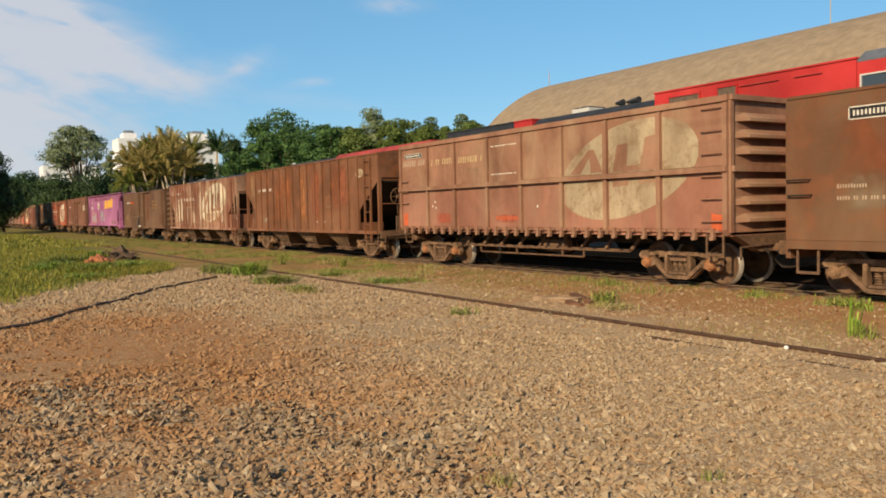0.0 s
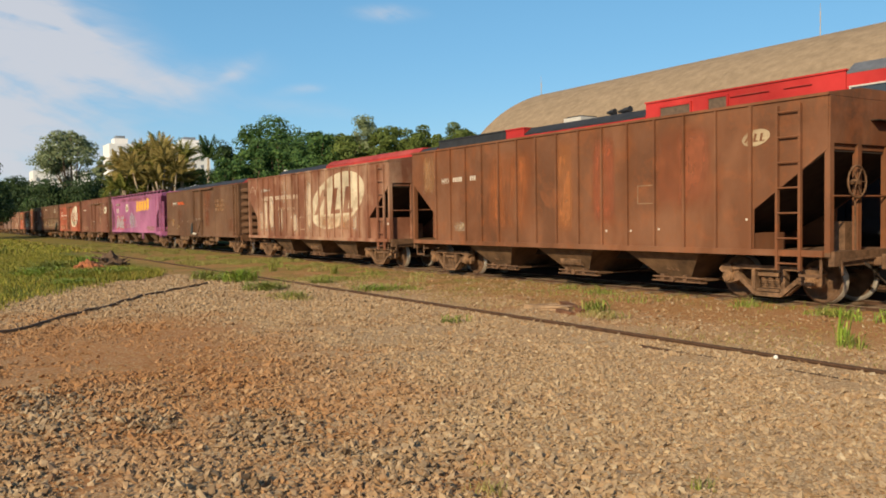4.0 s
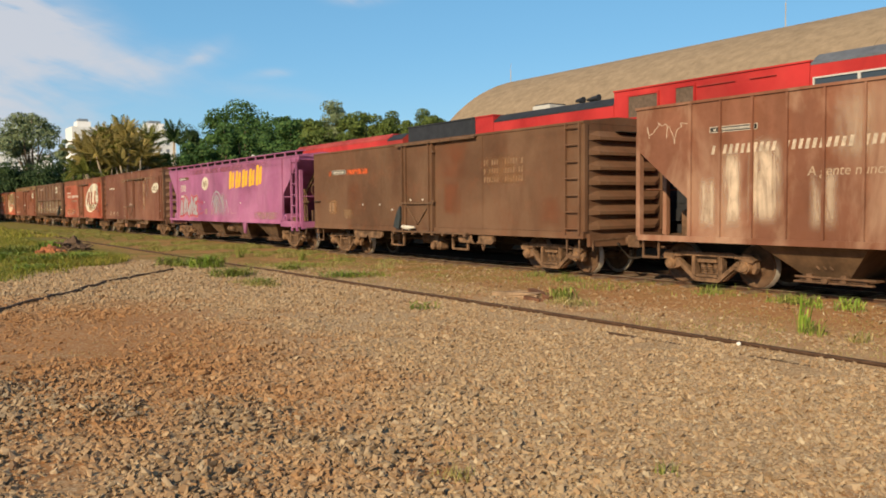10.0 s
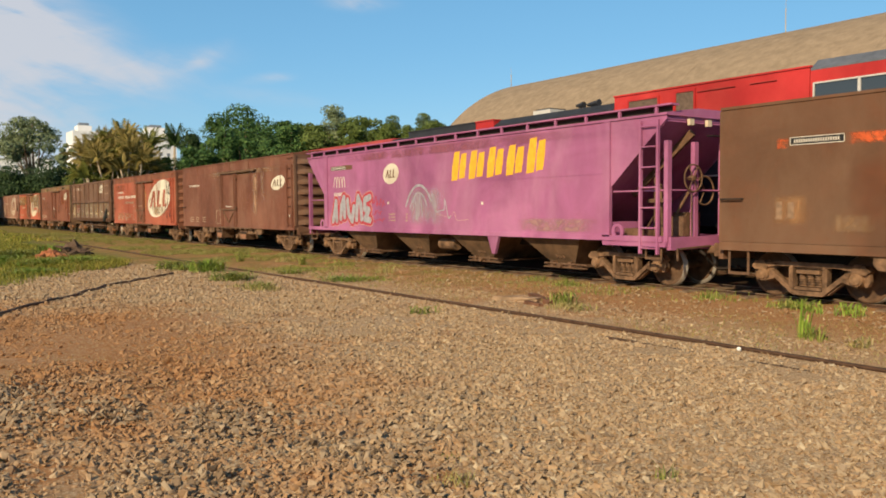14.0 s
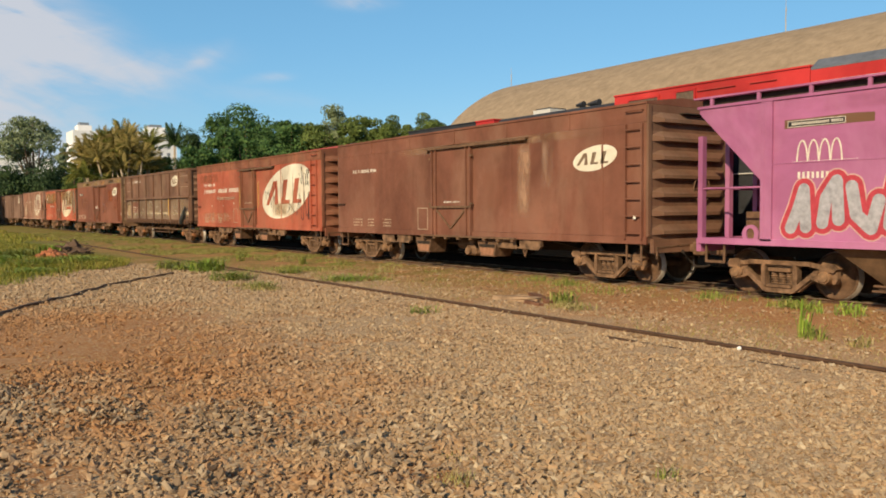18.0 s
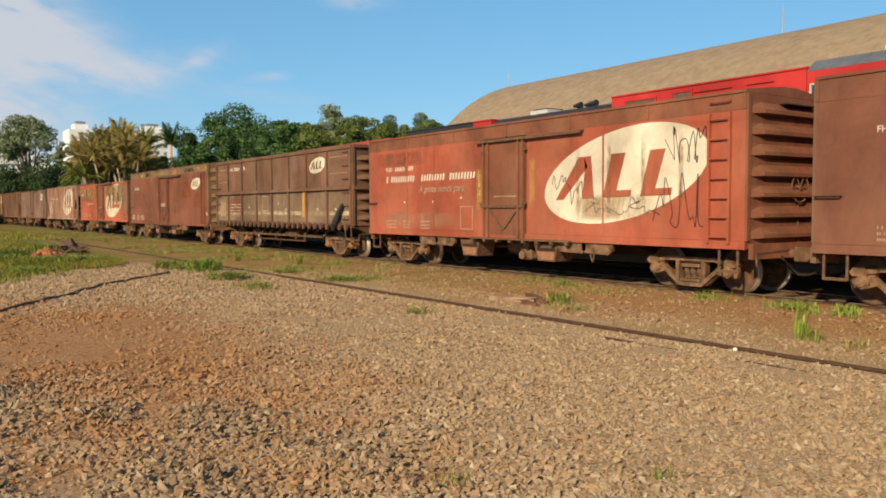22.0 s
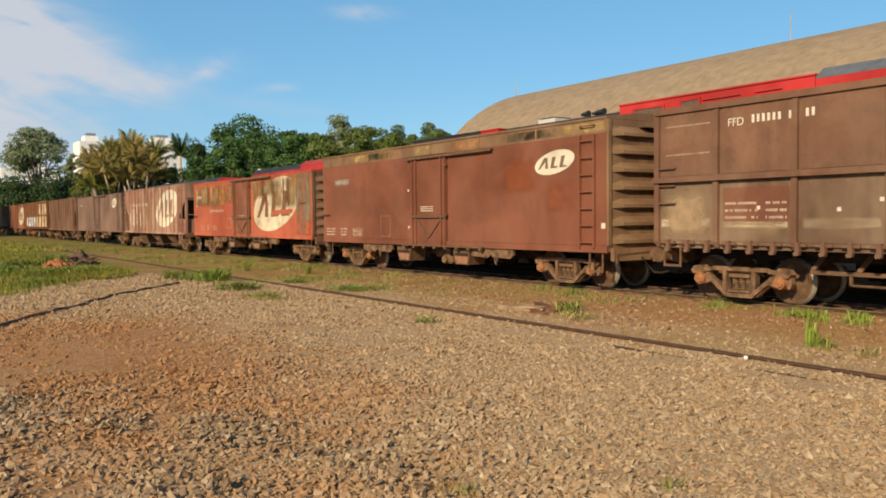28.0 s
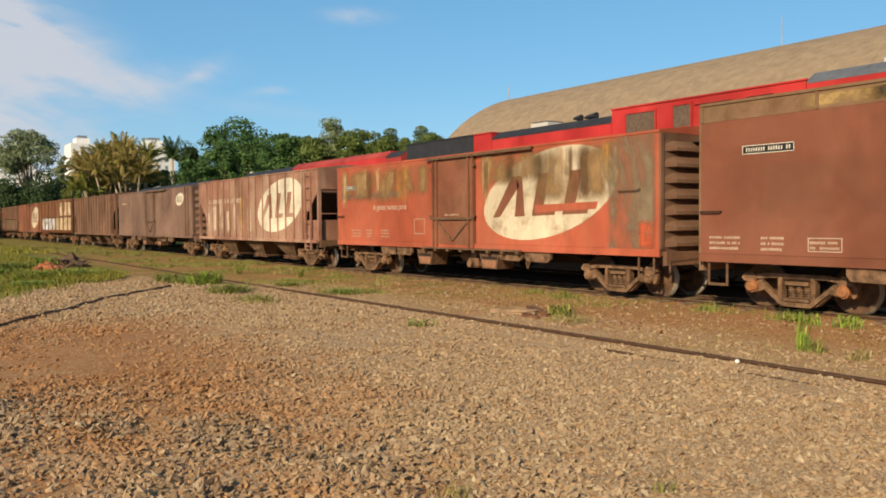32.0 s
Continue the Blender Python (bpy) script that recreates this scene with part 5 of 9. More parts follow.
stain(w, -11.8 - mid, -11.0 - mid, 1.2, 1.55, (0.42, 0.26, 0.14), 0.6, (5, 5, 2))
for x0, x1, z0, z1, a in ((-6.2, -4.6, 2.2, 3.5, 0.6), (-5.9, -4.9, 1.3, 2.4, 0.7), (-1.9, -1.0, 1.1, 1.9, 0.4), (-11.6, -10.2, 1.2, 2.5, 0.35)):
    stain(w, x0 - mid, x1 - mid, z0, z1, (0.24, 0.075, 0.036), 0.7 * a, (1.1, 1.1, 0.9))
dots(w, [(-10.4 - mid, 1.69), (-9.32 - mid, 1.68), (-8.56 - mid, 1.52)], WHITE_MARK, 0.028)
dots(w, [(-7.45 - mid, 1.81), (-6.81 - mid, 1.81)], WHITE_MARK, 0.032, Y0 - 0.036)
bm = bmesh.new()
prism(bm, [(-8.26 - mid, zb + 0.14), (-7.95 - mid, zb + 0.08), (-7.86 - mid, zb + 0.42), (-7.88 - mid, zb + 0.76), (-8.02 - mid, zb + 0.62), (-8.15 - mid, zb + 0.40)], Y0 - 0.16, Y0 - 0.10)
part("hanging_rag", bm, TARP, w, "dark torn rag caught on the door")
bm = bmesh.new()
rod(bm, (-7.76 - mid, Y0 - 0.13, zb + 0.15), (-7.40 - mid, Y0 - 0.13, zb + 0.12), 0.055, 8, 0.07)
rod(bm, (-7.42 - mid, Y0 - 0.13, zb + 0.13), (-7.12 - mid, Y0 - 0.13, zb + 0.14), 0.06, 8, 0.025)
part("white_bundle", bm, WHITE_MARK, w, "white plastic bundle on the door track")

# 5: purple hopper
w, h, zb, zt = hopper(-31.67, -15.18, 1.12, 3.62, PURPLE, "pink-purple covered hopper wagon with graffiti", (1.52, 0.12, 1.45), 2, outlets=4, chute=TAN_CHUTE, running_board=True, purple=True, ladder_at=7.58, cut_far=1.37)
mid = (-31.67 - 15.18) / 2
bm = bmesh.new()
box(bm, -h + 1.4, h - 1.6, Y0 - 0.008, Y0, 2.40, 2.425)
part("sheet_seam", bm, PURPLE, w)
for x in (-h + 1.49, h - 1.63):
    bm = bmesh.new()
    box(bm, x - 0.11, x + 0.11, Y0 - 0.05, Y0, zb - 0.02, zt - 0.05)
    part("side_column", bm, PURPLE, w)
# the yellow name: plain leaning brushed bars, in five groups
for k in range(5):
    x, foot, tall = -22.62 - mid + k * 0.785, 2.43 + 0.02 * k, (0.80, 0.76, 0.78, 0.76, 0.86)[k]
    for u, wide, low, high in ((0.0, 0.27, 0.0, 1.0), (0.34, 0.25, 0.06, 0.92)):
        bm = bmesh.new()
        flat(bm, [(x + u + 0.12 * v + e, foot + tall * v) for v, e in ((low, 0.0), (low + 0.03, wide), (0.5, wide + 0.02), (high, wide), (high - 0.02, 0.03), (0.5, -0.02))], Y0)
        part("brand_bar", bm, YELLOW, w, "leaning yellow brush stroke")
logo(w, -25.84 - mid, 2.76, 0.46, 0.31, CREAM_CLEAN, GREY_BROWN, 8, scale=0.84)
number_plate(w, -29.80 - mid, -28.77 - mid, 3.02, 3.13, 13)
patch(w, "brown_patch", ragged(-29.86 - mid, -28.30 - mid, 2.99, 3.17, 5, 0.02, 4), DARK_BROWN, Y0 + 0.002)
# brake stand and rods on the head-end platform
bm = bmesh.new()
rod(bm, (h - 0.75, Y0 + 0.55, zb), (h - 0.75, Y0 + 0.55, zb + 1.25), 0.045, 8)
rod(bm, (h - 0.62, Y0 + 0.60, zb), (h - 0.66, Y0 + 0.58, zb + 1.1), 0.03, 8)
bar(bm, (h - 0.95, Y0 + 0.55, zb + 0.75), (h - 0.35, Y0 + 0.55, zb + 0.75), 0.08, 0.08)
box(bm, h - 0.60, h - 0.20, Y0 + 0.75, Y0 + 1.05, zb, zb + 0.42)
rod(bm, (h - 0.62, Y0 + 0.30, zb + 0.4), (h - 1.0, Y0 + 0.45, zb + 0.02), 0.025, 6)
rod(bm, (h - 0.40, Y0 + 0.8, zb + 0.5), (h - 0.15, Y0 + 1.1, zb + 1.2), 0.03, 6)
box(bm, h - 1.45, h - 0.85, Y0 + 0.30, Y0 + 0.8, zb, zb + 0.16)
part("brake_stand", bm, IRON, w, "rusty brown brake stand with rods")
bm = bmesh.new()
n = 18
rim = [(Y0 + 1.2 + 0.30 * math.cos(k * math.tau / n), zb + 0.95 + 0.30 * math.sin(k * math.tau / n)) for k in range(n)]
for k in range(n):
    rod(bm, (h - 0.02, *rim[k]), (h - 0.02, *rim[(k + 1) % n]), 0.02, 6)
for k in range(0, n, 6):
    rod(bm, (h - 0.02, Y0 + 1.2, zb + 0.95), (h - 0.02, *rim[k]), 0.014, 5)
part("brake_wheel", bm, IRON, w, "rusty hand brake wheel")
bm = bmesh.new()
bar(bm, (h - 0.1, Y0 + 0.9, zt - 0.35), (h - 1.7, Y0 + 0.9, zb + 0.9), 0.16, 0.07)
part("slope_brace", bm, IRON, w)
bm = bmesh.new()
for x in (-0.72, -0.15):
    box(bm, h - 0.02 + 0.0, h + 0.05, x, x + 0.13, zt - 0.22, zt - 0.09)
part("end_lamp_bracket", bm, CREAM, w, "small pale brackets on the end sheet")
# throw-up letters: pale edge, red outline, silver fill
LETTERS = ([(0.02, 0.08), (0.16, 0.45), (0.26, 0.80), (0.30, 0.10)], [(0.06, 0.16), (0.12, 0.62), (0.30, 0.92), (0.34, 0.22)], [(0.02, 0.80), (0.10, 0.30), (0.34, 0.06), (0.46, 0.55)],
           [(0.10, 0.10), (0.14, 0.50), (0.22, 0.90), (0.40, 0.62), (0.44, 0.12)], [(0.46, 0.86), (0.14, 0.78), (0.12, 0.44), (0.40, 0.42), (0.12, 0.10), (0.46, 0.06)])
for j, letter in enumerate(LETTERS):
    ox, oz = -29.74 + 0.535 * j - mid, 1.27 + (0.0, 0.02, 0.03, 0.05, 0.06)[j] - RAIL_Z
    for layer, (mat, wide) in enumerate(((SPRAY_PALE, 0.215), (SPRAY_RED, 0.190), (SILVER, 0.105))):
        bm = bmesh.new()
        for k, (u, v) in enumerate(letter):
            flat(bm, ellipse(ox + u, oz + v * 0.92, wide, wide, 0, 14), Y0 - 0.0035 * layer, 0.002 + 0.00025 * j + 0.0001 * k)
        for k, ((u0, v0), (u1, v1)) in enumerate(zip(letter, letter[1:])):
            v0, v1 = v0 * 0.92, v1 * 0.92
            d = Vector((u1 - u0, v1 - v0)).normalized()
            n = Vector((-d.y, d.x)) * wide
            flat(bm, [(ox + u0 - n.x, oz + v0 - n.y), (ox + u1 - n.x, oz + v1 - n.y), (ox + u1 + n.x, oz + v1 + n.y), (ox + u0 + n.x, oz + v0 + n.y)], Y0 - 0.0035 * layer, 0.0026 + 0.00025 * j + 0.00008 * k)
        part("graffiti", bm, mat, w, "sprayed silver and red graffiti letter")
for k in range(4):
    scrawl(w, -27.02 + 0.21 * k - mid, -26.84 + 0.21 * k - mid, 1.74, 2.10 - 0.04 * k, SPRAY_RED, 61 + 10 * k, 0.06, 5)
scrawl(w, -26.95 - mid, -26.40 - mid, 1.48, 1.64, SPRAY_RED, 62, 0.05, 7)
scrawl(w, -27.0 - mid, -26.25 - mid, 1.22, 1.40, SPRAY_RED, 63, 0.05, 9)
arches = [(-29.62 + 0.2 * (k / 8), 2.42 + 0.36 * abs(math.sin(k * math.pi / 8)) ** 0.5) for k in range(33)]
bm = bmesh.new()
for p, q in zip(arches, arches[1:]):
    rod(bm, (p[0] - mid, Y0 - 0.002, p[1]), (q[0] - mid, Y0 - 0.002, q[1]), 0.016, 4)
box(bm, -29.70 - mid, -28.55 - mid, Y0 - 0.005, Y0, 2.40, 2.43)
part("spray_tag", bm, WHITE_MARK, w)
dashes(w, -29.60 - mid, -28.95 - mid, 2.13, 0.12, WHITE_MARK, 65)
for dx, wide in ((0.0, 0.07), (0.22, 0.05)):
    arc = [(-24.98 + dx + (1.36 - 2 * dx) * k / 16, 1.18 + (1.18 - dx) * math.sin(math.pi * (0.06 + 0.84 * k / 16)) ** 0.45) for k in range(17)]
    bm = bmesh.new()
    for p, q in zip(arc, arc[1:]):
        bar(bm, (p[0] - mid, Y0 - 0.002, p[1]), (q[0] - mid, Y0 - 0.002, q[1]), wide, 0.006)
    part("spray_tag", bm, SILVER, w, "sprayed silver arched stroke")
scrawl(w, -24.6 - mid, -24.1 - mid, 1.3, 2.1, SILVER, 66, 0.08, 14)
scrawl(w, -23.7 - mid, -22.6 - mid, 1.4, 2.1, SILVER, 68, 0.06, 9)
stain(w, -25.0 - mid, -22.8 - mid, 1.15, 2.35, (0.42, 0.38, 0.40), 0.5, (2.5, 2.5, 1.2), Y0 - 0.006)
scrawl(w, -23.3 - mid, -21.8 - mid, 1.35, 1.60, SPRAY_PALE, 67, 0.03, 6)
small_rows(w, -25.96 - mid, 1.30, 600, n=(3, 1))
dots(w, [(-26.01 - mid, 1.86), (-21.25 - mid, 1.81), (-30.2 - mid, 1.75)], WHITE_MARK, 0.04)
stain(w, -20.0 - mid, -16.9 - mid, 1.08, 1.45, (0.42, 0.25, 0.22), 0.7, (2.0, 2.0, 3.0))
stain(w, -30.0 - mid, -17.0 - mid, 3.2, 3.5, (0.30, 0.10, 0.14), 0.7, (1.4, 1.4, 2.0))
bm = bmesh.new()
prism(bm, [(-0.28, zb), (0.26, zb), (0.06, zb - 0.56), (-0.04, zb - 0.56)], Y0 - 0.03, Y0 + 0.05)
part("gusset", bm, PURPLE, w, at=pose(-20.76 - mid, 0, 0))
for x in (h - 1.30, -h + 1.18):
    bm = bmesh.new()
    n = 16
    outer = [(x + 0.17 * math.cos(k * math.tau / n), zb + 0.10 + 0.17 * math.sin(k * math.tau / n)) for k in range(n)]
    inner = [(x + 0.085 * math.cos(k * math.tau / n), zb + 0.10 + 0.11 * math.sin(k * math.tau / n)) for k in range(n)]
    loops = []
    for ring, y in ((outer, Y0 - 0.04), (inner, Y0 - 0.04), (inner, Y0 - 0.004), (outer, Y0 - 0.004)):
        loops.append([bm.verts.new((u, y, v)) for u, v in ring])
    for la, lb in zip(loops, loops[1:] + loops[:1]):
        for k in range(n):
            bm.faces.new((la[k], la[(k + 1) % n], lb[(k + 1) % n], lb[k]))
    part("jacking_eye", bm, PURPLE, w)
bm = bmesh.new()
box(bm, h - 1.75, h - 0.02, Y0 - 0.03, Y0 + 0.04, zb - 0.20, zb - 0.10)
part("step_sill", bm, PURPLE, w)

# 6: red-brown van with the small oval
w, h, zb, zt = box_wagon(-46.53, -32.93, 0.95, 3.90, MID_BROWN, GREY_BROWN, "red-brown box wagon with a small pale oval mark", fascia=0.42, fascia_paint=MID_BROWN, door=(-0.10, 1.86), seams=(2.45, 5.55), brake=0.35, ladder_in=0.56)
mid = (-46.53 - 32.93) / 2
logo(w, -34.42 - mid, 2.75, 0.67, 0.27, CREAM_CLEAN, SOOT_STAIN, 8)
words(w, "FHD", -45.5 - mid, 2.84, 0.11, WHITE_MARK, Y0 - 0.001)
dashes(w, -45.1 - mid, -43.95 - mid, 2.84, 0.11, WHITE_MARK, 71, Y0, 0, 0.9)
small_rows(w, -45.46 - mid, 1.12, 700)
outline_box(w, -41.57 - mid, -41.04 - mid, 1.06, 1.69)
dashes(w, -40.19 - mid, -39.42 - mid, 1.82, 0.05, WHITE_MARK, 72, Y0 - 0.036, 0.2, 0.85)
dots(w, [(-33.2 - mid, 1.45)], WHITE_MARK, 0.035, Y0 - 0.07)
for x0, x1, z0, z1, c, a in ((-37.1, -36.5, 1.3, 3.4, (0.42, 0.25, 0.16), 0.75), (-36.2, -35.7, 2.0, 3.4, (0.42, 0.26, 0.18), 0.6), (-43.0, -34.0, 3.2, 3.45, (0.38, 0.24, 0.15), 0.6), (-38.6, -37.2, 1.5, 2.8, (0.28, 0.10, 0.055), 0.2)):
    stain(w, x0 - mid, x1 - mid, z0, z1, c, a, (3.0, 3.0, 0.5) if x1 - x0 < 2 else (0.8, 0.8, 4.0))

# 7: brick-red van with the great oval
w, h, zb, zt = box_wagon(-61.48, -47.83, 0.95, 3.87, BRICK, BRICK_DARK, "brick-red box wagon with a large pale oval", fascia=0.36, fascia_paint=BRICK_DARK, door_paint=BRICK_DARK, door=(-0.07, 1.62), seams=(-4.6, -3.2, 3.3), brake=0.3, ladder_in=0.78)
mid = (-61.48 - 47.83) / 2
logo(w, -50.92 - mid, 2.42 - RAIL_Z, 2.34, 0.96, CREAM_CLEAN, BRICK, 11)
words(w, "FHD", -60.44 - mid, 2.79, 0.13, WHITE_MARK, Y0 - 0.001)
dashes(w, -59.9 - mid, -58.80 - mid, 2.79, 0.13, WHITE_MARK, 81, Y0, 0, 0.95)
dashes(w, -60.43 - mid, -58.75 - mid, 2.46, 0.19, WHITE_MARK, 82, Y0, 0.22, 0.95)
dashes(w, -58.5 - mid, -57.35 - mid, 2.46, 0.19, WHITE_MARK, 86, Y0, 0.22, 0.95)
dashes(w, -57.1 - mid, -55.85 - mid, 2.46, 0.19, WHITE_MARK, 87, Y0, 0.22, 0.95)
words(w, "A gente nunca para", -58.60 - mid, 2.14, 0.20, FAINT_MARK, Y0 - 0.011, 0.15)
small_rows(w, -60.44 - mid, 1.08, 800)
dots(w, [(-59.4 - mid, 1.86), (-57.9 - mid, 1.86), (-56.55 - mid, 1.96)], WHITE_MARK, 0.03)
outline_box(w, -56.59 - mid, -56.04 - mid, 1.11, 1.73)
dashes(w, -55.1 - mid, -54.2 - mid, 1.95, 0.04, FAINT_MARK, 83, Y0 - 0.036, 0, 0.9)
scrawl(w, -52.9 - mid, -52.0 - mid, 1.75, 2.5, SPRAY_BLACK, 85, 0.022, 12, Y0 - 0.012)
scrawl(w, -51.9 - mid, -49.9 - mid, 1.5, 1.9, SPRAY_BLACK, 88, 0.018, 20, Y0 - 0.012)
scrawl(w, -49.6 - mid, -48.7 - mid, 2.55, 3.35, SPRAY_BLACK, 89, 0.024, 18, Y0 - 0.012)
scrawl(w, -49.9 - mid, -48.7 - mid, 1.3, 2.4, SPRAY_BLACK, 90, 0.028, 14, Y0 - 0.012)
stain(w, -52.6 - mid, -49.7 - mid, 1.35, 2.0, (0.40, 0.26, 0.14), 0.55, (3.0, 3.0, 1.0), Y0 - 0.0115)
for k in range(4):
    stain(w, -52.2 + 0.95 * k - mid, -52.05 + 0.95 * k - mid, 1.5, 3.2, (0.34, 0.16, 0.08), 0.6, (6.0, 6.0, 2.5), Y0 - 0.0115)
for x0, x1, z0, z1, c, a in ((-61.3, -58.2, 2.9, 3.4, (0.22, 0.09, 0.05), 0.6), (-55.9, -55.6, 1.5, 2.8, (0.62, 0.40, 0.12), 0.7), (-53.8, -53.55, 1.5, 3.0, (0.62, 0.40, 0.12), 0.6), (-61.2, -56.4, 1.1, 1.6, (0.46, 0.26, 0.16), 0.45)):
    stain(w, x0 - mid, x1 - mid, z0, z1, c, a, (2.0, 2.0, 1.0))

# 8: greyed gondola
posts8 = [-73.99, -72.38, -70.77, -69.19, -67.60, -66.06, -64.41]
w, h, zb, zt = gondola(-75.46, -62.62, 1.17, 3.87, 2.44, GREY_BROWN, GREY_LOW, GREY_BROWN, "grey-brown open gondola wagon with a dusty lower band", posts8)
mid = (-75.46 - 62.62) / 2
logo(w, -65.17 - mid, 3.23, 0.64, 0.27, CREAM_CLEAN, GREY_BROWN, 9, yp)
for k, (a, b) in enumerate(zip([-75.46] + posts8, posts8 + [-62.62])):
    stain(w, a - mid + 0.12, b - mid - 0.12, zb + 0.30, zb + 0.52, (0.62, 0.50, 0.34), (1.0, 0.9, 0.4, 0.6, 1.0, 1.0, 0.5, 1.0)[k], (0.9, 0.9, 6.0), yp, (0.04, 0.3), "pale sandy dust band")
    stain(w, a - mid + 0.10, b - mid - 0.10, zb + 0.06, zb + 1.15, (0.36, 0.25, 0.15), (0.9, 0.6, 0.3, 0.4, 0.3, 0.4, 0.3, 0.5)[k], (1.2, 1.2, 1.2), yp - 0.0005)
patch(w, "yellow_stripe", [(-66.42 - mid, zb + 0.27), (-66.13 - mid, zb + 0.27), (-66.13 - mid, zb + 1.22), (-66.42 - mid, zb + 1.22)], YELLOW_DULL, yp - 0.004, "yellow painted stripe")
words(w, "FFD", -73.76 - mid, 3.32, 0.15, WHITE_MARK, yp - 0.001)
dashes(w, -73.25 - mid, -72.47 - mid, 3.34, 0.15, WHITE_MARK, 91, yp, 0, 0.95)
dashes(w, -72.2 - mid, -71.75 - mid, 3.34, 0.15, WHITE_MARK, 92, yp, 0, 0.6)
for z in (3.42, 2.86):
    dashes(w, -75.2 - mid, -74.15 - mid, z, 0.03, FAINT_MARK, int(z * 31), yp, 0, 0.85)
    dashes(w, -64.2 - mid, -62.95 - mid, z + 0.02, 0.03, FAINT_MARK, int(z * 37), yp, 0, 0.85)
patch(w, "brown_plate", [(-73.85 - mid, 1.55), (-72.5 - mid, 1.55), (-72.5 - mid, 2.18), (-73.85 - mid, 2.18)], MID_BROWN, yp - 0.001)
for r in range(3):
    dashes(w, -73.8 - mid, -73.1 - mid, 1.60 + r * 0.13, 0.05, PALE_MARK, 93 + r, yp - 0.005, 0, 0.8)
    dashes(w, -72.95 - mid, -72.55 - mid, 1.60 + r * 0.13, 0.05, PALE_MARK, 97 + r, yp - 0.005, 0, 0.8)
dots(w, [(-73.1 - mid, 1.80), (-71.6 - mid, 1.75), (-70.9 - mid, 1.9), (-68.6 - mid, 1.9), (-67.9 - mid, 1.66), (-65.2 - mid, 1.66), (-63.8 - mid, 1.66)], WHITE_MARK, 0.035, yp)
outline_box(w, -70.2 - mid, -69.6 - mid, 1.6, 2.2, FAINT_MARK, 0.025, yp)
bm = bmesh.new()
sack = [Vector((-63.70 - mid, Y0 - 0.17, zb - 0.10)), Vector((-63.55 - mid, Y0 - 0.18, zb + 0.10)), Vector((-63.42 - mid, Y0 - 0.16, zb + 0.30)), Vector((-63.25 - mid, Y0 - 0.14, zb + 0.55)), Vector((-63.12 - mid, Y0 - 0.12, zb + 0.72))]
for p, q, r0, r1 in zip(sack, sack[1:], (0.09, 0.12, 0.10, 0.075), (0.12, 0.10, 0.075, 0.05)):
    rod(bm, p, q, r0, 8, r1)
part("hanging_sack", bm, TARP, w, "dark sack tied to the corner")

# 9: warm red-brown van
w, h, zb, zt = box_wagon(-90.72, -76.83, 0.92, 3.92, WARM_BROWN, LICHEN, "warm red-brown box wagon with a lichen-stained roof edge", fascia=0.36, fascia_paint=LICHEN, door=(-0.07, 1.75), seams=(2.5,), orange=True, ladder_in=0.82, bogie_in=1.75)
mid = (-90.72 - 76.83) / 2
logo(w, -78.53 - mid, 2.95, 0.69, 0.27, CREAM_CLEAN, SOOT_STAIN, 9)
number_plate(w, -89.80 - mid, -88.78 - mid, 2.84, 3.00, 17)
for g, (xa, xb) in enumerate(((-90.5, -89.85), (-89.41, -88.96))):
    for r in range(3):
        dashes(w, xa - mid, xb - mid, 1.10 + r * 0.10, 0.05, PALE_MARK, 900 + g * 7 + r, Y0, 0, 0.85)
outline_box(w, -88.52 - mid, -87.92 - mid, 1.10, 1.34, PALE_MARK, 0.015)
for r in range(2):
    dashes(w, -88.48 - mid, -87.97 - mid, 1.14 + r * 0.09, 0.05, PALE_MARK, 920 + r)
outline_box(w, -86.67 - mid, -86.08 - mid, 1.10, 1.76, DIM_MARK)
for r in range(3):
    dashes(w, -84.28 - mid, -83.63 - mid, 1.86 + 0.06 * r, 0.035, WHITE_MARK, 101 + r, Y0 - 0.036, 0, 0.9)
dots(w, [(-76.95 - mid, 1.46)], CREAM_CLEAN, 0.06)
dots(w, [(-85.0 - mid, 2.5), (-84.98 - mid, 1.4)], WHITE_MARK, 0.035)
for k in range(10):
    rnd = random.Random(k)
    x0 = -90.5 + rnd.uniform(0, 12.5)
    stain(w, x0 - mid, x0 + rnd.uniform(0.8, 2.0) - mid, zt - 0.34, zt - 0.07, rnd.choice(((0.50, 0.34, 0.14), (0.12, 0.085, 0.055), (0.46, 0.22, 0.09))), 0.7, (2.5, 2.5, 3.0), Y0 + 0.004)
for x0, x1, z0, z1, c, a in ((-80.6, -79.0, 2.2, 3.2, (0.30, 0.085, 0.035), 0.6), (-78.9, -77.7, 1.7, 2.6, (0.32, 0.09, 0.04), 0.6), (-82.5, -80.9, 1.4, 2.4, (0.28, 0.12, 0.08), 0.5), (-90.6, -86.0, 1.6, 2.8, (0.27, 0.12, 0.075), 0.4)):
    stain(w, x0 - mid, x1 - mid, z0, z1, c, a, (0.9, 0.9, 0.9))

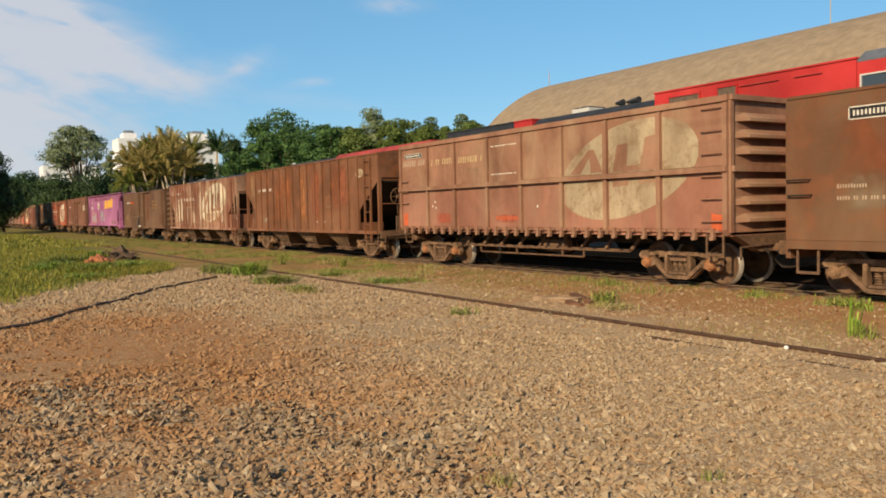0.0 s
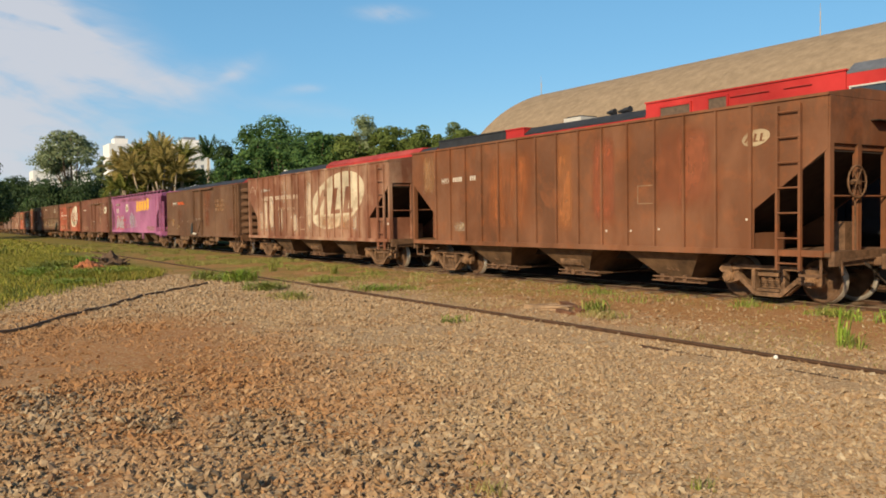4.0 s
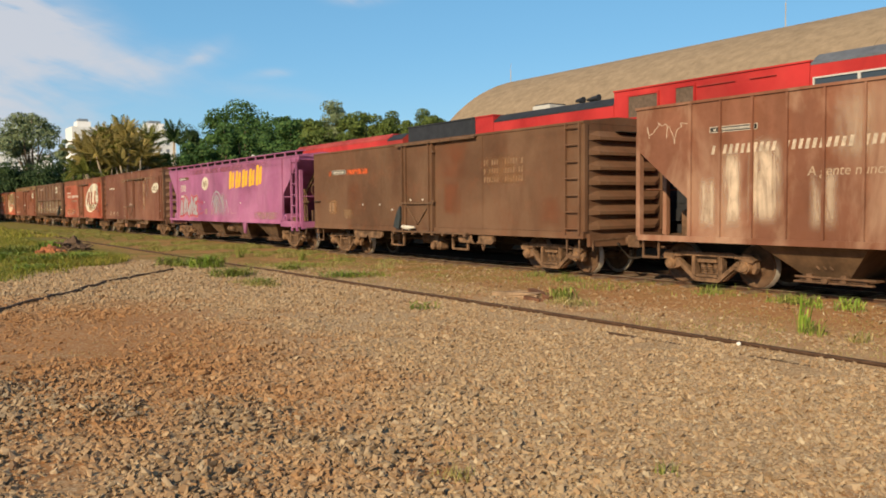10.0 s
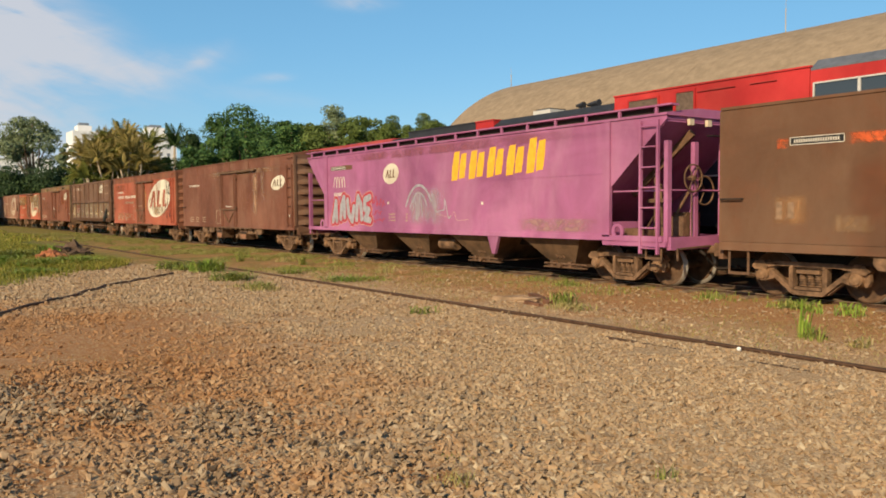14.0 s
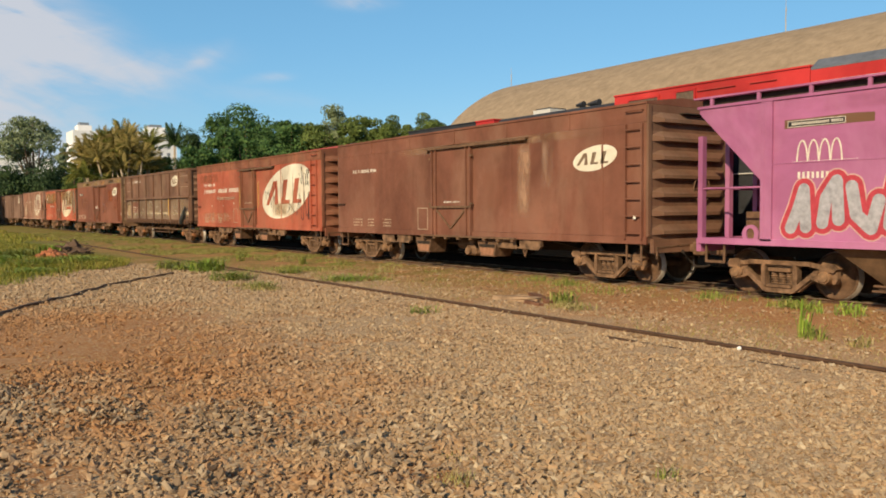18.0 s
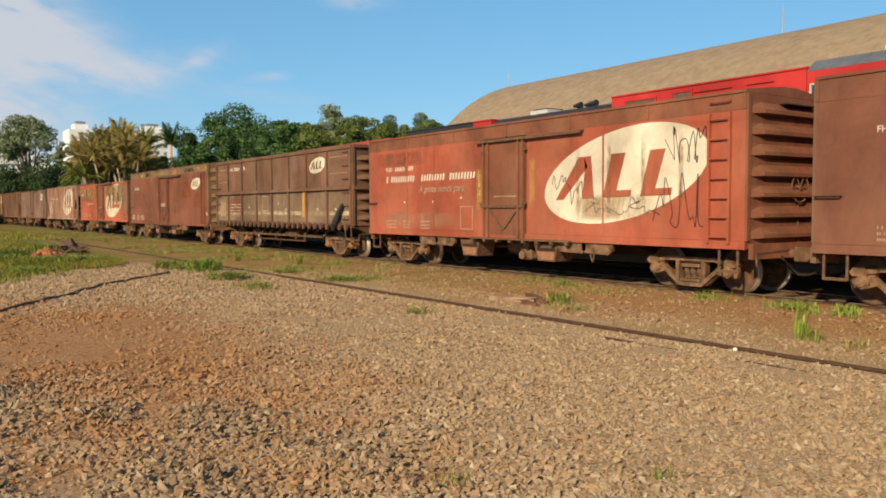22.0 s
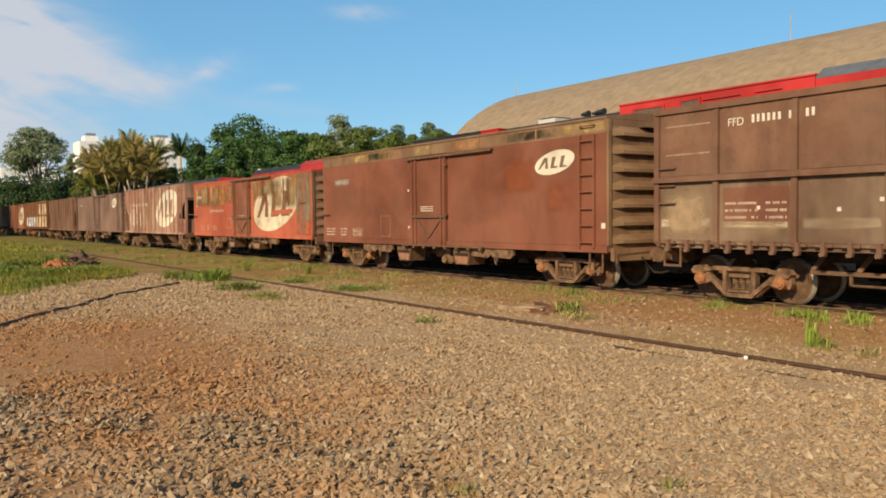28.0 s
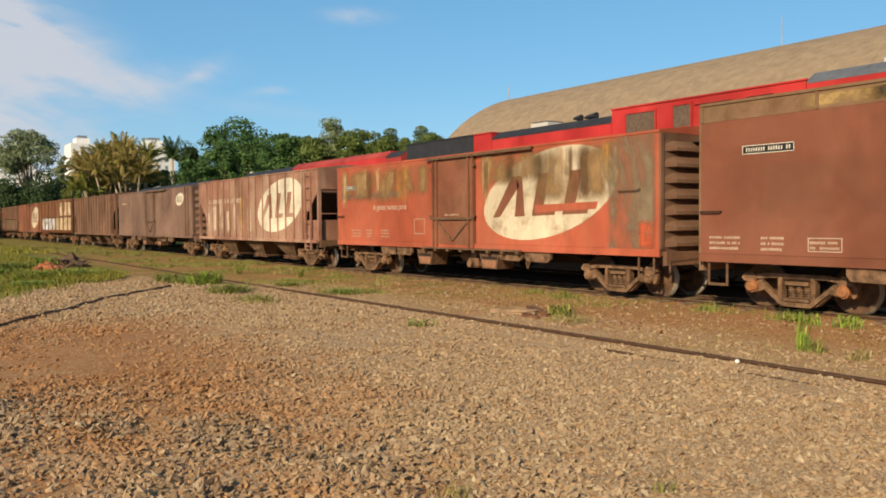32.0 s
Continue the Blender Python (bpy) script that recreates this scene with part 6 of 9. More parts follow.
# 10: orange-red van under a rust stain
w, h, zb, zt = box_wagon(-105.6, -91.70, 0.97, 3.55, ORANGE_RED, GREY_BROWN, "orange-red box wagon stained with rust above", door_paint=BRICK_DARK, door=(-0.16, 1.92), seams=(-2.3,), with_ladder=False)
mid = (-105.6 - 91.70) / 2
logo(w, -95.14 - mid, 2.35 - RAIL_Z, 2.36, 1.02, CREAM, BRICK_DARK, 11, Y0 - 0.001)
patch(w, "red_strip", [(-95.45 - mid, 1.86), (-93.45 - mid, 1.92), (-93.4 - mid, 2.08), (-95.5 - mid, 2.04)], ORANGE_RED, Y0 - 0.011)
for x0, x1, z0, a in ((-105.5, -103.0, 2.25, 1.0), (-103.6, -101.4, 2.15, 0.95), (-101.9, -99.9, 2.35, 1.0), (-97.7, -96.2, 2.5, 0.95), (-96.7, -95.0, 2.55, 1.0), (-95.6, -93.6, 2.0, 0.95), (-94.2, -92.6, 2.0, 1.0)):
    stain(w, x0 - mid, x1 - mid, z0, zt - 0.04, (0.27, 0.165, 0.075), a, (1.3, 1.3, 0.5), Y0 - 0.0165, (0.22, 0.30), "olive-brown rust stain over the upper sheet")
for k in range(12):
    rnd = random.Random(50 + k)
    x0 = rnd.choice((-105.2, -104.0, -103.0, -101.6, -97.4, -96.6, -95.6, -94.6, -93.8, -93.2)) + rnd.uniform(-0.2, 0.2)
    stain(w, x0 - mid, x0 + rnd.uniform(0.2, 0.5) - mid, rnd.uniform(1.9, 2.6), zt - 0.05, rnd.choice(((0.50, 0.26, 0.07), (0.55, 0.36, 0.18), (0.16, 0.09, 0.045))), 0.7, (5.0, 5.0, 0.6), Y0 - 0.017)
stain(w, -93.15 - mid, -91.75 - mid, zb + 0.12, zt - 0.04, (0.22, 0.165, 0.105), 1.0, (0.9, 0.9, 0.5), Y0 - 0.018, (0.12, 0.02), "grey-brown stain beside the end")
stain(w, -92.3 - mid, -91.75 - mid, zb + 0.1, zb + 0.8, (0.55, 0.11, 0.05), 0.8, (2, 2, 1), Y0 - 0.0185)
words(w, "A gente nunca para", -103.21 - mid, 2.04, 0.18, PALE_MARK, Y0 - 0.001, 0.15)
dashes(w, -105.2 - mid, -101.6 - mid, 2.42, 0.18, SOOT_STAIN, 111, Y0 - 0.018, 0.2, 0.8)
number_plate(w, -105.0 - mid, -104.3 - mid, 2.72, 2.86, 19, Y0 - 0.018)
small_rows(w, -104.6 - mid, 1.18, 1000)
outline_box(w, -100.8 - mid, -100.25 - mid, 1.3, 1.75)
dashes(w, -99.2 - mid, -98.5 - mid, 1.82, 0.05, FAINT_MARK, 113, Y0 - 0.036, 0, 0.9)
grab_iron(w, -92.75 - mid, -92.2 - mid, 2.30, SOOT_STAIN, Y0 - 0.018)

# 11 to 16: the far end
w, h, zb, zt = hopper(-120.1, -107.1, 1.08, 3.67, MAUVE_TAN, "worn tan-brown hopper wagon with a pale oval", (1.2, 0.85, 1.85), 15, chute=TAN_CHUTE, brake=False, side_box=True)
mid = (-120.1 - 107.1) / 2
logo(w, -110.5 - mid, 2.40 - RAIL_Z, 2.2, 0.98, CREAM_CLEAN, MAUVE_TAN, 11)
dashes(w, -118.6 - mid, -114.6 - mid, 2.55, 0.2, PALE_MARK, 121, Y0, 0.2, 0.7)
for k in range(7):
    stain(w, -119.0 + 0.85 * k - mid, -118.4 + 0.85 * k - mid, 1.1, 2.4 + 0.3 * (k % 3), (0.66, 0.52, 0.38) if k != 5 else (0.62, 0.38, 0.12), 0.85, (4, 4, 0.6))
w, h, zb, zt = box_wagon(-136.0, -121.2, 0.98, 3.62, DUSK_BROWN, DUSK_BROWN, "dark brown box wagon with a small oval", seams=(2.6,))
logo(w, h - 1.95, 2.92, 0.66, 0.32, CREAM_CLEAN, SOOT_STAIN, 8)
dashes(w, -h + 0.9, -h + 2.2, 2.85, 0.13, FAINT_MARK, 131)
w, h, zb, zt = hopper(-150.4, -136.9, 1.05, 3.72, GREY_BROWN, "plain grey-brown hopper wagon with ribbed sides", (1.2, 1.0, 1.85), 14, chute=TAN_CHUTE)
w, h, zb, zt = gondola(-165.5, -151.3, 1.15, 3.80, 2.40, ORANGE_RUST, SAND_BAND, ORANGE_RUST, "rusty open gondola wagon with pale sandy panels", [-163.7, -161.9, -160.1, -158.4, -156.6, -154.8, -153.0])
stain(w, -6.8, -0.2, zb + 0.05, zb + 1.1, (0.62, 0.62, 0.66), 0.95, (0.5, 0.5, 1.0), yp, (0.05, 0.05))
stain(w, 1.4, 6.9, zb + 0.05, zt - 0.2, (0.66, 0.50, 0.32), 0.9, (0.7, 0.7, 0.7), yp - 0.001, (0.08, 0.05))
w, h, zb, zt = box_wagon(-181.0, -166.3, 0.97, 3.82, BRICK_DARK, BRICK_DARK, "faded brick-brown box wagon with a pale oval", seams=(-2.5,))
logo(w, 4.1, 2.35, 2.2, 0.95, CREAM, BRICK_DARK, 11)
w, h, zb, zt = gondola(-195.2, -181.8, 1.15, 3.80, 2.40, GREY_BROWN, GREY_LOW, GREY_BROWN, "grey-brown open gondola wagon", [-193.5, -191.8, -190.1, -188.4, -186.7, -185.0, -183.4])
w, h, zb, zt = box_wagon(-210.2, -196.2, 0.97, 3.60, RUST_FACE, RUST_FACE, "rust-brown closed box wagon", seams=(2.5,))
w, h, zb, zt = hopper(-225.1, -211.1, 1.05, 3.70, TAN_BROWN, "tan-brown hopper wagon with ribbed sides", (1.5, 1.0, 1.85), 14, chute=TAN_CHUTE)


# ---- ground ----
def smooth(x, a, b):
    t = np.clip((x - a) / (b - a), 0, 1)
    return t * t * (3 - 2 * t)


GRID_RND = np.random.RandomState(7)
WAVES = [(GRID_RND.uniform(-1, 1, 2) * f, GRID_RND.uniform(0, 6.28), a) for f, a in ((0.5, 0.03), (0.9, 0.025), (1.7, 0.016), (3.1, 0.010), (5.3, 0.006)) for _ in range(3)]


def lay(x, y):
    """Height of the ground: level, with shallow hollows, the bank on the grass and the bed of the tracks."""
    x, y = np.asarray(x, float), np.asarray(y, float)
    z = np.zeros_like(x)
    for k, p, a in WAVES:
        z = z + a * 0.35 * np.sin(k[0] * x + k[1] * y + p)
    flat_bed = smooth(y, 7.9, 8.4) * (1 - smooth(y, 20.5, 22))
    z = z * (1 - 0.75 * flat_bed)
    near = np.exp(-((x + 28.5) ** 2 / 7.0 + (y - 4.6) ** 2 / 2.4))
    z = z + 0.12 * near
    lawn = smooth(-x, 24.5, 30) * (1 - smooth(y, 5.5, 8.0))
    return z + 0.05 * lawn - 0.015


def ground_material():
    m, nt, b = nodes_of("yard_ground")
    co = nt.nodes.new("ShaderNodeTexCoord")
    sep = nt.nodes.new("ShaderNodeSeparateXYZ")
    nt.links.new(co.outputs["Object"], sep.inputs[0])

    def math_node(op, a, bb, clamp=False):
        n = nt.nodes.new("ShaderNodeMath")
        n.operation, n.use_clamp = op, clamp
        for s, v in zip(n.inputs, (a, bb)):
            if isinstance(v, (int, float)):
                s.default_value = v
            else:
                nt.links.new(v, s)
        return n.outputs[0]

    wob = noise_of(nt, 0.45, 4, 0.6)
    edge = math_node("MULTIPLY", math_node("SUBTRACT", wob, 0.5), 3.2)
    y_w = math_node("ADD", sep.outputs["Y"], edge)
    x_w = math_node("ADD", sep.outputs["X"], math_node("MULTIPLY", edge, 2.0))
    grit = noise_of(nt, 34.0, 6, 0.75)
    mid = noise_of(nt, 9.0, 5, 0.7)
    big = noise_of(nt, 0.7, 4, 0.6, warp=0.4)
    chips = nt.nodes.new("ShaderNodeTexVoronoi")
    chips.inputs["Scale"].default_value = 42.0
    nt.links.new(co.outputs["Object"], chips.inputs["Vector"])
    chip_tint = nt.nodes.new("ShaderNodeSeparateColor")
    nt.links.new(chips.outputs["Color"], chip_tint.inputs[0])
    gravel = ramp(nt, chip_tint.outputs[0], [(0.0, (0.36, 0.240, 0.130)), (0.35, (0.48, 0.345, 0.205)), (0.7, (0.57, 0.43, 0.27)), (1.0, (0.66, 0.53, 0.36))])
    gravel = mix(nt, ramp(nt, chips.outputs["Distance"], [(0.35, 0.0), (0.75, 0.75)]), gravel, (0.19, 0.108, 0.050))
    gravel = mix(nt, ramp(nt, mid, [(0.40, 0.0), (0.62, 0.5)]), gravel, (0.50, 0.31, 0.155))
    dirt = mix(nt, ramp(nt, mid, [(0.35, 0.0), (0.65, 1.0)]), (0.27, 0.108, 0.036), (0.39, 0.180, 0.066))
    dirt = mix(nt, ramp(nt, grit, [(0.50, 0.0), (0.72, 0.7)]), dirt, (0.55, 0.33, 0.17))
    dirt = mix(nt, ramp(nt, chip_tint.outputs[1], [(0.55, 0.0), (0.8, 0.75)]), dirt, gravel)
    col = mix(nt, ramp(nt, big, [(0.52, 0.0), (0.66, 0.7)]), gravel, dirt)
    for cx, cy, rx, ry in ((-11.5, 2.3, 5.6, 2.7), (-9.0, 2.4, 2.6, 0.9), (-5.8, 0.85, 0.9, 0.35), (-4.75, 2.3, 0.35, 0.22), (-4.3, 2.95, 0.5, 0.35), (-14.0, 3.6, 2.6, 1.2)):
        px = math_node("DIVIDE", math_node("SUBTRACT", math_node("ADD", sep.outputs["X"], math_node("MULTIPLY", edge, 0.5)), cx), rx)
        py = math_node("DIVIDE", math_node("SUBTRACT", math_node("ADD", sep.outputs["Y"], math_node("MULTIPLY", edge, 0.4)), cy), ry)
        rr = math_node("ADD", math_node("MULTIPLY", px, px), math_node("MULTIPLY", py, py))
        col = mix(nt, ramp(nt, rr, [(0.15, 0.9), (1.0, 0.0)]), col, dirt)
    soil = mix(nt, ramp(nt, mid, [(0.35, 0.0), (0.65, 1.0)]), (0.29, 0.120, 0.046), (0.45, 0.225, 0.098))
    soil = mix(nt, ramp(nt, grit, [(0.50, 0.0), (0.80, 0.5)]), soil, (0.50, 0.30, 0.14))
    soil = mix(nt, ramp(nt, chip_tint.outputs[1], [(0.55, 0.0), (0.9, 0.55)]), soil, gravel)
    green = mix(nt, ramp(nt, mid, [(0.35, 0.0), (0.7, 1.0)]), (0.080, 0.105, 0.016), (0.19, 0.195, 0.036))
    # the strip between the siding and the main track
    span = nt.nodes.new("ShaderNodeMapRange")
    span.inputs["From Min"].default_value, span.inputs["From Max"].default_value = 8.6, 11.2
    reach = nt.nodes.new("ShaderNodeMapRange")
    reach.inputs["From Min"].default_value, reach.inputs["From Max"].default_value, reach.inputs["To Max"].default_value = -20.0, -27.0, 3.2
    nt.links.new(sep.outputs["X"], reach.inputs["Value"])
    nt.links.new(math_node("ADD", y_w, reach.outputs[0]), span.inputs["Value"])
    col = mix(nt, span.outputs[0], col, soil)
    west = nt.nodes.new("ShaderNodeMapRange")
    west.inputs["From Min"].default_value, west.inputs["From Max"].default_value = -9.0, -20.0
    west.inputs["To Min"].default_value = 0.18
    nt.links.new(sep.outputs["X"], west.inputs["Value"])
    thin = math_node("MULTIPLY", math_node("MULTIPLY", span.outputs[0], west.outputs[0]), ramp(nt, noise_of(nt, 0.9, 5, 0.7), [(0.40, 0.10), (0.62, 0.75)]))
    col = mix(nt, thin, col, green)
    lawn = nt.nodes.new("ShaderNodeMapRange")
    lawn.inputs["From Min"].default_value, lawn.inputs["From Max"].default_value = -23.8, -26.0
    nt.links.new(math_node("ADD", x_w, math_node("MULTIPLY", math_node("SUBTRACT", sep.outputs["Y"], 4.3), 1.6)), lawn.inputs["Value"])
    south = nt.nodes.new("ShaderNodeMapRange")
    south.inputs["From Min"].default_value, south.inputs["From Max"].default_value = 8.4, 6.6
    nt.links.new(y_w, south.inputs["Value"])
    col = mix(nt, math_node("MULTIPLY", lawn.outputs[0], south.outputs[0]), col, green)
    # shade under and behind the train put into the ground colour as near-black
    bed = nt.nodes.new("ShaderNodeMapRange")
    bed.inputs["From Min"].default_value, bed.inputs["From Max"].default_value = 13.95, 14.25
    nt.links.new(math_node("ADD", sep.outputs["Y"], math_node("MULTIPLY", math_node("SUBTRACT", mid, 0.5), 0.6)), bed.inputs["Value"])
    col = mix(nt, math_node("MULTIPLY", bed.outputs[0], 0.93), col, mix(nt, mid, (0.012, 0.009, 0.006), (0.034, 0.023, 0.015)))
    afar = nt.nodes.new("ShaderNodeMapRange")
    afar.inputs["From Min"].default_value, afar.inputs["From Max"].default_value = -38.0, -60.0
    nt.links.new(sep.outputs["X"], afar.inputs["Value"])
    col = mix(nt, math_node("MULTIPLY", afar.outputs[0], 0.55), col, green)
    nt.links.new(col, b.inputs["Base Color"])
    b.inputs["Roughness"].default_value = 0.95
    b.inputs["Specular IOR Level"].default_value = 0.1
    bump(nt, b, math_node("ADD", grit, math_node("MULTIPLY", chips.outputs["Distance"], -0.5)), 0.5, 0.02)
    return m


GROUND = ground_material()


def ground_sheet():
    xs = np.unique(np.concatenate([np.linspace(-2500, -120, 14), np.linspace(-120, -32, 45), np.linspace(-32, 2, 190), np.linspace(2, 60, 20), np.linspace(60, 2500, 12)]))
    ys = np.unique(np.concatenate([np.linspace(-2500, -60, 12), np.linspace(-60, -6, 20), np.linspace(-6, 14, 115), np.linspace(14, 60, 24), np.linspace(60, 2500, 12)]))
    gx, gy = np.meshgrid(xs, ys, indexing="ij")
    v = np.stack([gx, gy, lay(gx, gy)], -1).reshape(-1, 3)
    n = len(ys)
    i, j = np.meshgrid(np.arange(len(xs) - 1), np.arange(n - 1), indexing="ij")
    a = (i * n + j).ravel()
    f = np.stack([a, a + n, a + n + 1, a + 1], -1)
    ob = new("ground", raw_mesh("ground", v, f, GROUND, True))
    tagged(ob, "dusty gravel yard with reddish soil and thin grass", "ground", kind="structure")


ground_sheet()


def island_material(name, stops, rough=0.9):
    """A colour for every loose piece of a mesh."""
    m, nt, b = nodes_of(name)
    g = nt.nodes.new("ShaderNodeNewGeometry")
    col = ramp(nt, g.outputs["Random Per Island"], stops)
    col = mix(nt, ramp(nt, noise_of(nt, 30.0, 4, 0.7), [(0.3, 0.0), (0.7, 0.35)]), col, (0.20, 0.13, 0.08))
    nt.links.new(col, b.inputs["Base Color"])
    b.inputs["Roughness"].default_value = rough
    b.inputs["Specular IOR Level"].default_value = 0.15
    return m


STONE = island_material("crushed_stone", [(0.00, (0.255, 0.171, 0.092)), (0.20, (0.428, 0.304, 0.176)), (0.40, (0.347, 0.270, 0.176)), (0.55, (0.479, 0.358, 0.216)), (0.72, (0.275, 0.216, 0.150)), (0.85, (0.428, 0.274, 0.145)), (1.00, (0.561, 0.461, 0.308))])


GREY_STONE = island_material("grey_broken_stone", [(0.0, (0.16, 0.105, 0.060)), (0.3, (0.30, 0.212, 0.130)), (0.6, (0.40, 0.295, 0.185)), (0.85, (0.26, 0.188, 0.118)), (1.0, (0.50, 0.385, 0.250))])
SOIL_STONE = island_material("soil_brown_stone", [(0.0, (0.22, 0.115, 0.048)), (0.3, (0.32, 0.19, 0.09)), (0.6, (0.38, 0.25, 0.13)), (0.85, (0.28, 0.19, 0.11)), (1.0, (0.46, 0.36, 0.22))])


def dust_over(material):
    """Brown soil washed over the stones where the yard is bare."""
    nt = material.node_tree
    b = nt.nodes["Principled BSDF"]
    link = b.inputs["Base Color"].links[0]
    co, off, sc, ln = (nt.nodes.new(k) for k in ("ShaderNodeTexCoord", "ShaderNodeVectorMath", "ShaderNodeVectorMath", "ShaderNodeVectorMath"))
    off.operation, sc.operation, ln.operation = "SUBTRACT", "MULTIPLY", "LENGTH"
    off.inputs[1].default_value, sc.inputs[1].default_value = (-11.0, 1.8, 0), (1 / 15.5, 1 / 6.8, 0)
    nt.links.new(co.outputs["Object"], off.inputs[0])
    nt.links.new(off.outputs[0], sc.inputs[0])
    nt.links.new(sc.outputs[0], ln.inputs[0])
    rim = nt.nodes.new("ShaderNodeMath")
    nt.links.new(ln.outputs["Value"], rim.inputs[0])
    nt.links.new(noise_of(nt, 0.8, 4, 0.6), rim.inputs[1])
    nt.links.new(mix(nt, ramp(nt, rim.outputs[0], [(0.66, 0.72), (1.02, 0.08)]), link.from_socket, (0.33, 0.152, 0.056)), b.inputs["Base Color"])


dust_over(STONE)


def bare(x, y):
    """Where the soil shows through: 0 for full gravel, 1 for bare."""
    d = np.zeros_like(x)
    for cx, cy, rx, ry, k in ((-11.3, 2.2, 3.6, 1.6, 0.80), (-8.6, 2.4, 1.7, 0.9, 0.75), (-5.8, 0.85, 0.75, 0.30, 0.9), (-4.75, 2.3, 0.28, 0.18, 0.85), (-5.35, 1.25, 0.3, 0.2, 0.7), (-13.5, 3.6, 2.2, 1.0, 0.5), (-4.3, 2.95, 0.35, 0.25, 0.85), (-7.1, 1.7, 0.5, 0.25, 0.6)):
        d = np.maximum(d, k * np.exp(-(((x - cx) / rx) ** 2 + ((y - cy) / ry) ** 2) ** 1.3))
    return d


def gravel(name, n, x0, x1, y0, y1, lo, hi, seed, label, power=2.2, heap=0.0, everywhere=False, stone=None, drifts=()):
    """Angular shards of six corners, thinner where the soil is bare, in loose drifts where heap is set."""
    rs = np.random.RandomState(seed)
    x, y = rs.uniform(x0, x1, n), rs.uniform(y0, y1, n)
    keep = rs.uniform(0, 1, n) > bare(x, y) * (not everywhere)
    rim = x + 1.6 * (np.minimum(y, 7.0) - 4.3)
    keep &= rs.uniform(0, 1, n) > np.maximum(smooth(-rim, 23.6, 25.4), 0.85 * smooth(-x, 22, 27) * smooth(y, 6.0, 7.4))
    # trodden thin in the middle of the yard, and no hard rim
    keep &= rs.uniform(0, 1, n) < 0.10 + 0.90 * smooth(np.hypot(x, y), 2.2, 4.4)
    keep &= rs.uniform(0, 1, n) < smooth(y - y0, 0, 1.6) * smooth(x1 - x, -0.2, 1.0)
    if heap:
        s = np.zeros(n)
        for f in (0.8, 1.3, 2.1, 3.4, 5.0):
            kx, ky = np.random.RandomState(int(f * 10)).uniform(-1, 1, 2) * f * 2
            s = s + np.sin(kx * x + ky * y + f * 3)
        keep &= rs.uniform(0, 1, n) < np.clip(1 - heap + 0.45 * s, 0.12, 1)
    if drifts:
        keep = np.zeros(n, bool)
        for cx, cy, rx, ry in drifts:
            keep |= rs.uniform(0, 1, n) < 1.1 - np.hypot((x - cx) / rx, (y - cy) / ry)
    x, y = x[keep], y[keep]
    n = len(x)
    r = lo + (hi - lo) * rs.uniform(0, 1, n) ** power
    a = rs.uniform(0, 6.28, (n, 1)) + np.array([[0, 2.1, 4.2]]) + rs.uniform(-0.5, 0.5, (n, 3))
    b = a + 1.05 + rs.uniform(-0.6, 0.6, (n, 3))
    low, high = rs.uniform(0.85, 1.30, (n, 3)), rs.uniform(0.55, 1.20, (n, 3))
    v = np.empty((n, 6, 3))
    v[:, :3, 0], v[:, :3, 1], v[:, :3, 2] = low * np.cos(a), low * np.sin(a), rs.uniform(-0.8, -0.5, (n, 3))
    v[:, 3:, 0], v[:, 3:, 1], v[:, 3:, 2] = high * np.cos(b), high * np.sin(b), rs.uniform(0.45, 0.75, (n, 3))
    v *= np.stack([r * rs.uniform(0.9, 1.5, n), r * rs.uniform(0.6, 1.0, n), r * rs.uniform(0.35, 0.85, n)], -1)[:, None, :]
    tx, ty = rs.normal(0, 0.38, (2, n, 1))
    v[..., 2] += v[..., 0] * tx + v[..., 1] * ty
    c = rs.uniform(0, 6.28, n)
    ca, sa = np.cos(c)[:, None], np.sin(c)[:, None]
    vx, vy = v[..., 0] * ca - v[..., 1] * sa, v[..., 0] * sa + v[..., 1] * ca
    v[..., 0], v[..., 1] = vx + x[:, None], vy + y[:, None]
    v[..., 2] += (lay(x, y) + r * rs.uniform(0.05, 0.5 + 0.6 * (heap > 0.4) + 1.3 * bool(drifts), n))[:, None]
    tri = np.array([(2, 1, 0), (3, 4, 5), (0, 1, 3), (1, 4, 3), (1, 2, 4), (2, 5, 4), (2, 0, 5), (0, 3, 5)])
    f = (tri[None] + (np.arange(n) * 6)[:, None, None]).reshape(-1, 3)
    tagged(new(name, raw_mesh(name, v.reshape(-1, 3), f, stone or STONE)), label, "gravel", kind="stuff")


gravel("gravel", 44000, -9.5, -1.6, -1.6, 4.6, 0.012, 0.034, 5, "larger loose grey stones on the yard", 1.6, 0.55)
gravel("gravel", 24000, -11.0, -3.6, -0.4, 3.8, 0.011, 0.034, 15, "patches of coarse grey broken stone", 1.3, stone=GREY_STONE,
       drifts=((-8.0, 0.95, 1.3, 0.45), (-6.3, 2.35, 0.8, 0.5), (-5.0, 1.6, 0.55, 0.45), (-4.9, 2.85, 0.6, 0.42), (-7.2, 1.6, 0.6, 0.3)))
gravel("gravel", 1500, -20.0, -2.5, 8.9, 13.3, 0.018, 0.048, 17, "clods of brown soil between the tracks", 2.2, 0.5, False, SOIL_STONE)
gravel("gravel", 1800, -20.0, -2.0, 8.9, 13.2, 0.010, 0.030, 16, "scattered pale pebbles on the red soil", 1.8, 0.5)
gravel("gravel", 36000, -8.5, -0.8, -2.6, 7.0, 0.008, 0.028, 1, "loose crushed grey and tan stone on the yard", 1.6)
gravel("gravel", 90000, -16.0, -1.0, -1.0, 8.4, 0.010, 0.034, 2, "loose crushed grey and tan stone on the yard", 2.0, 0.2)
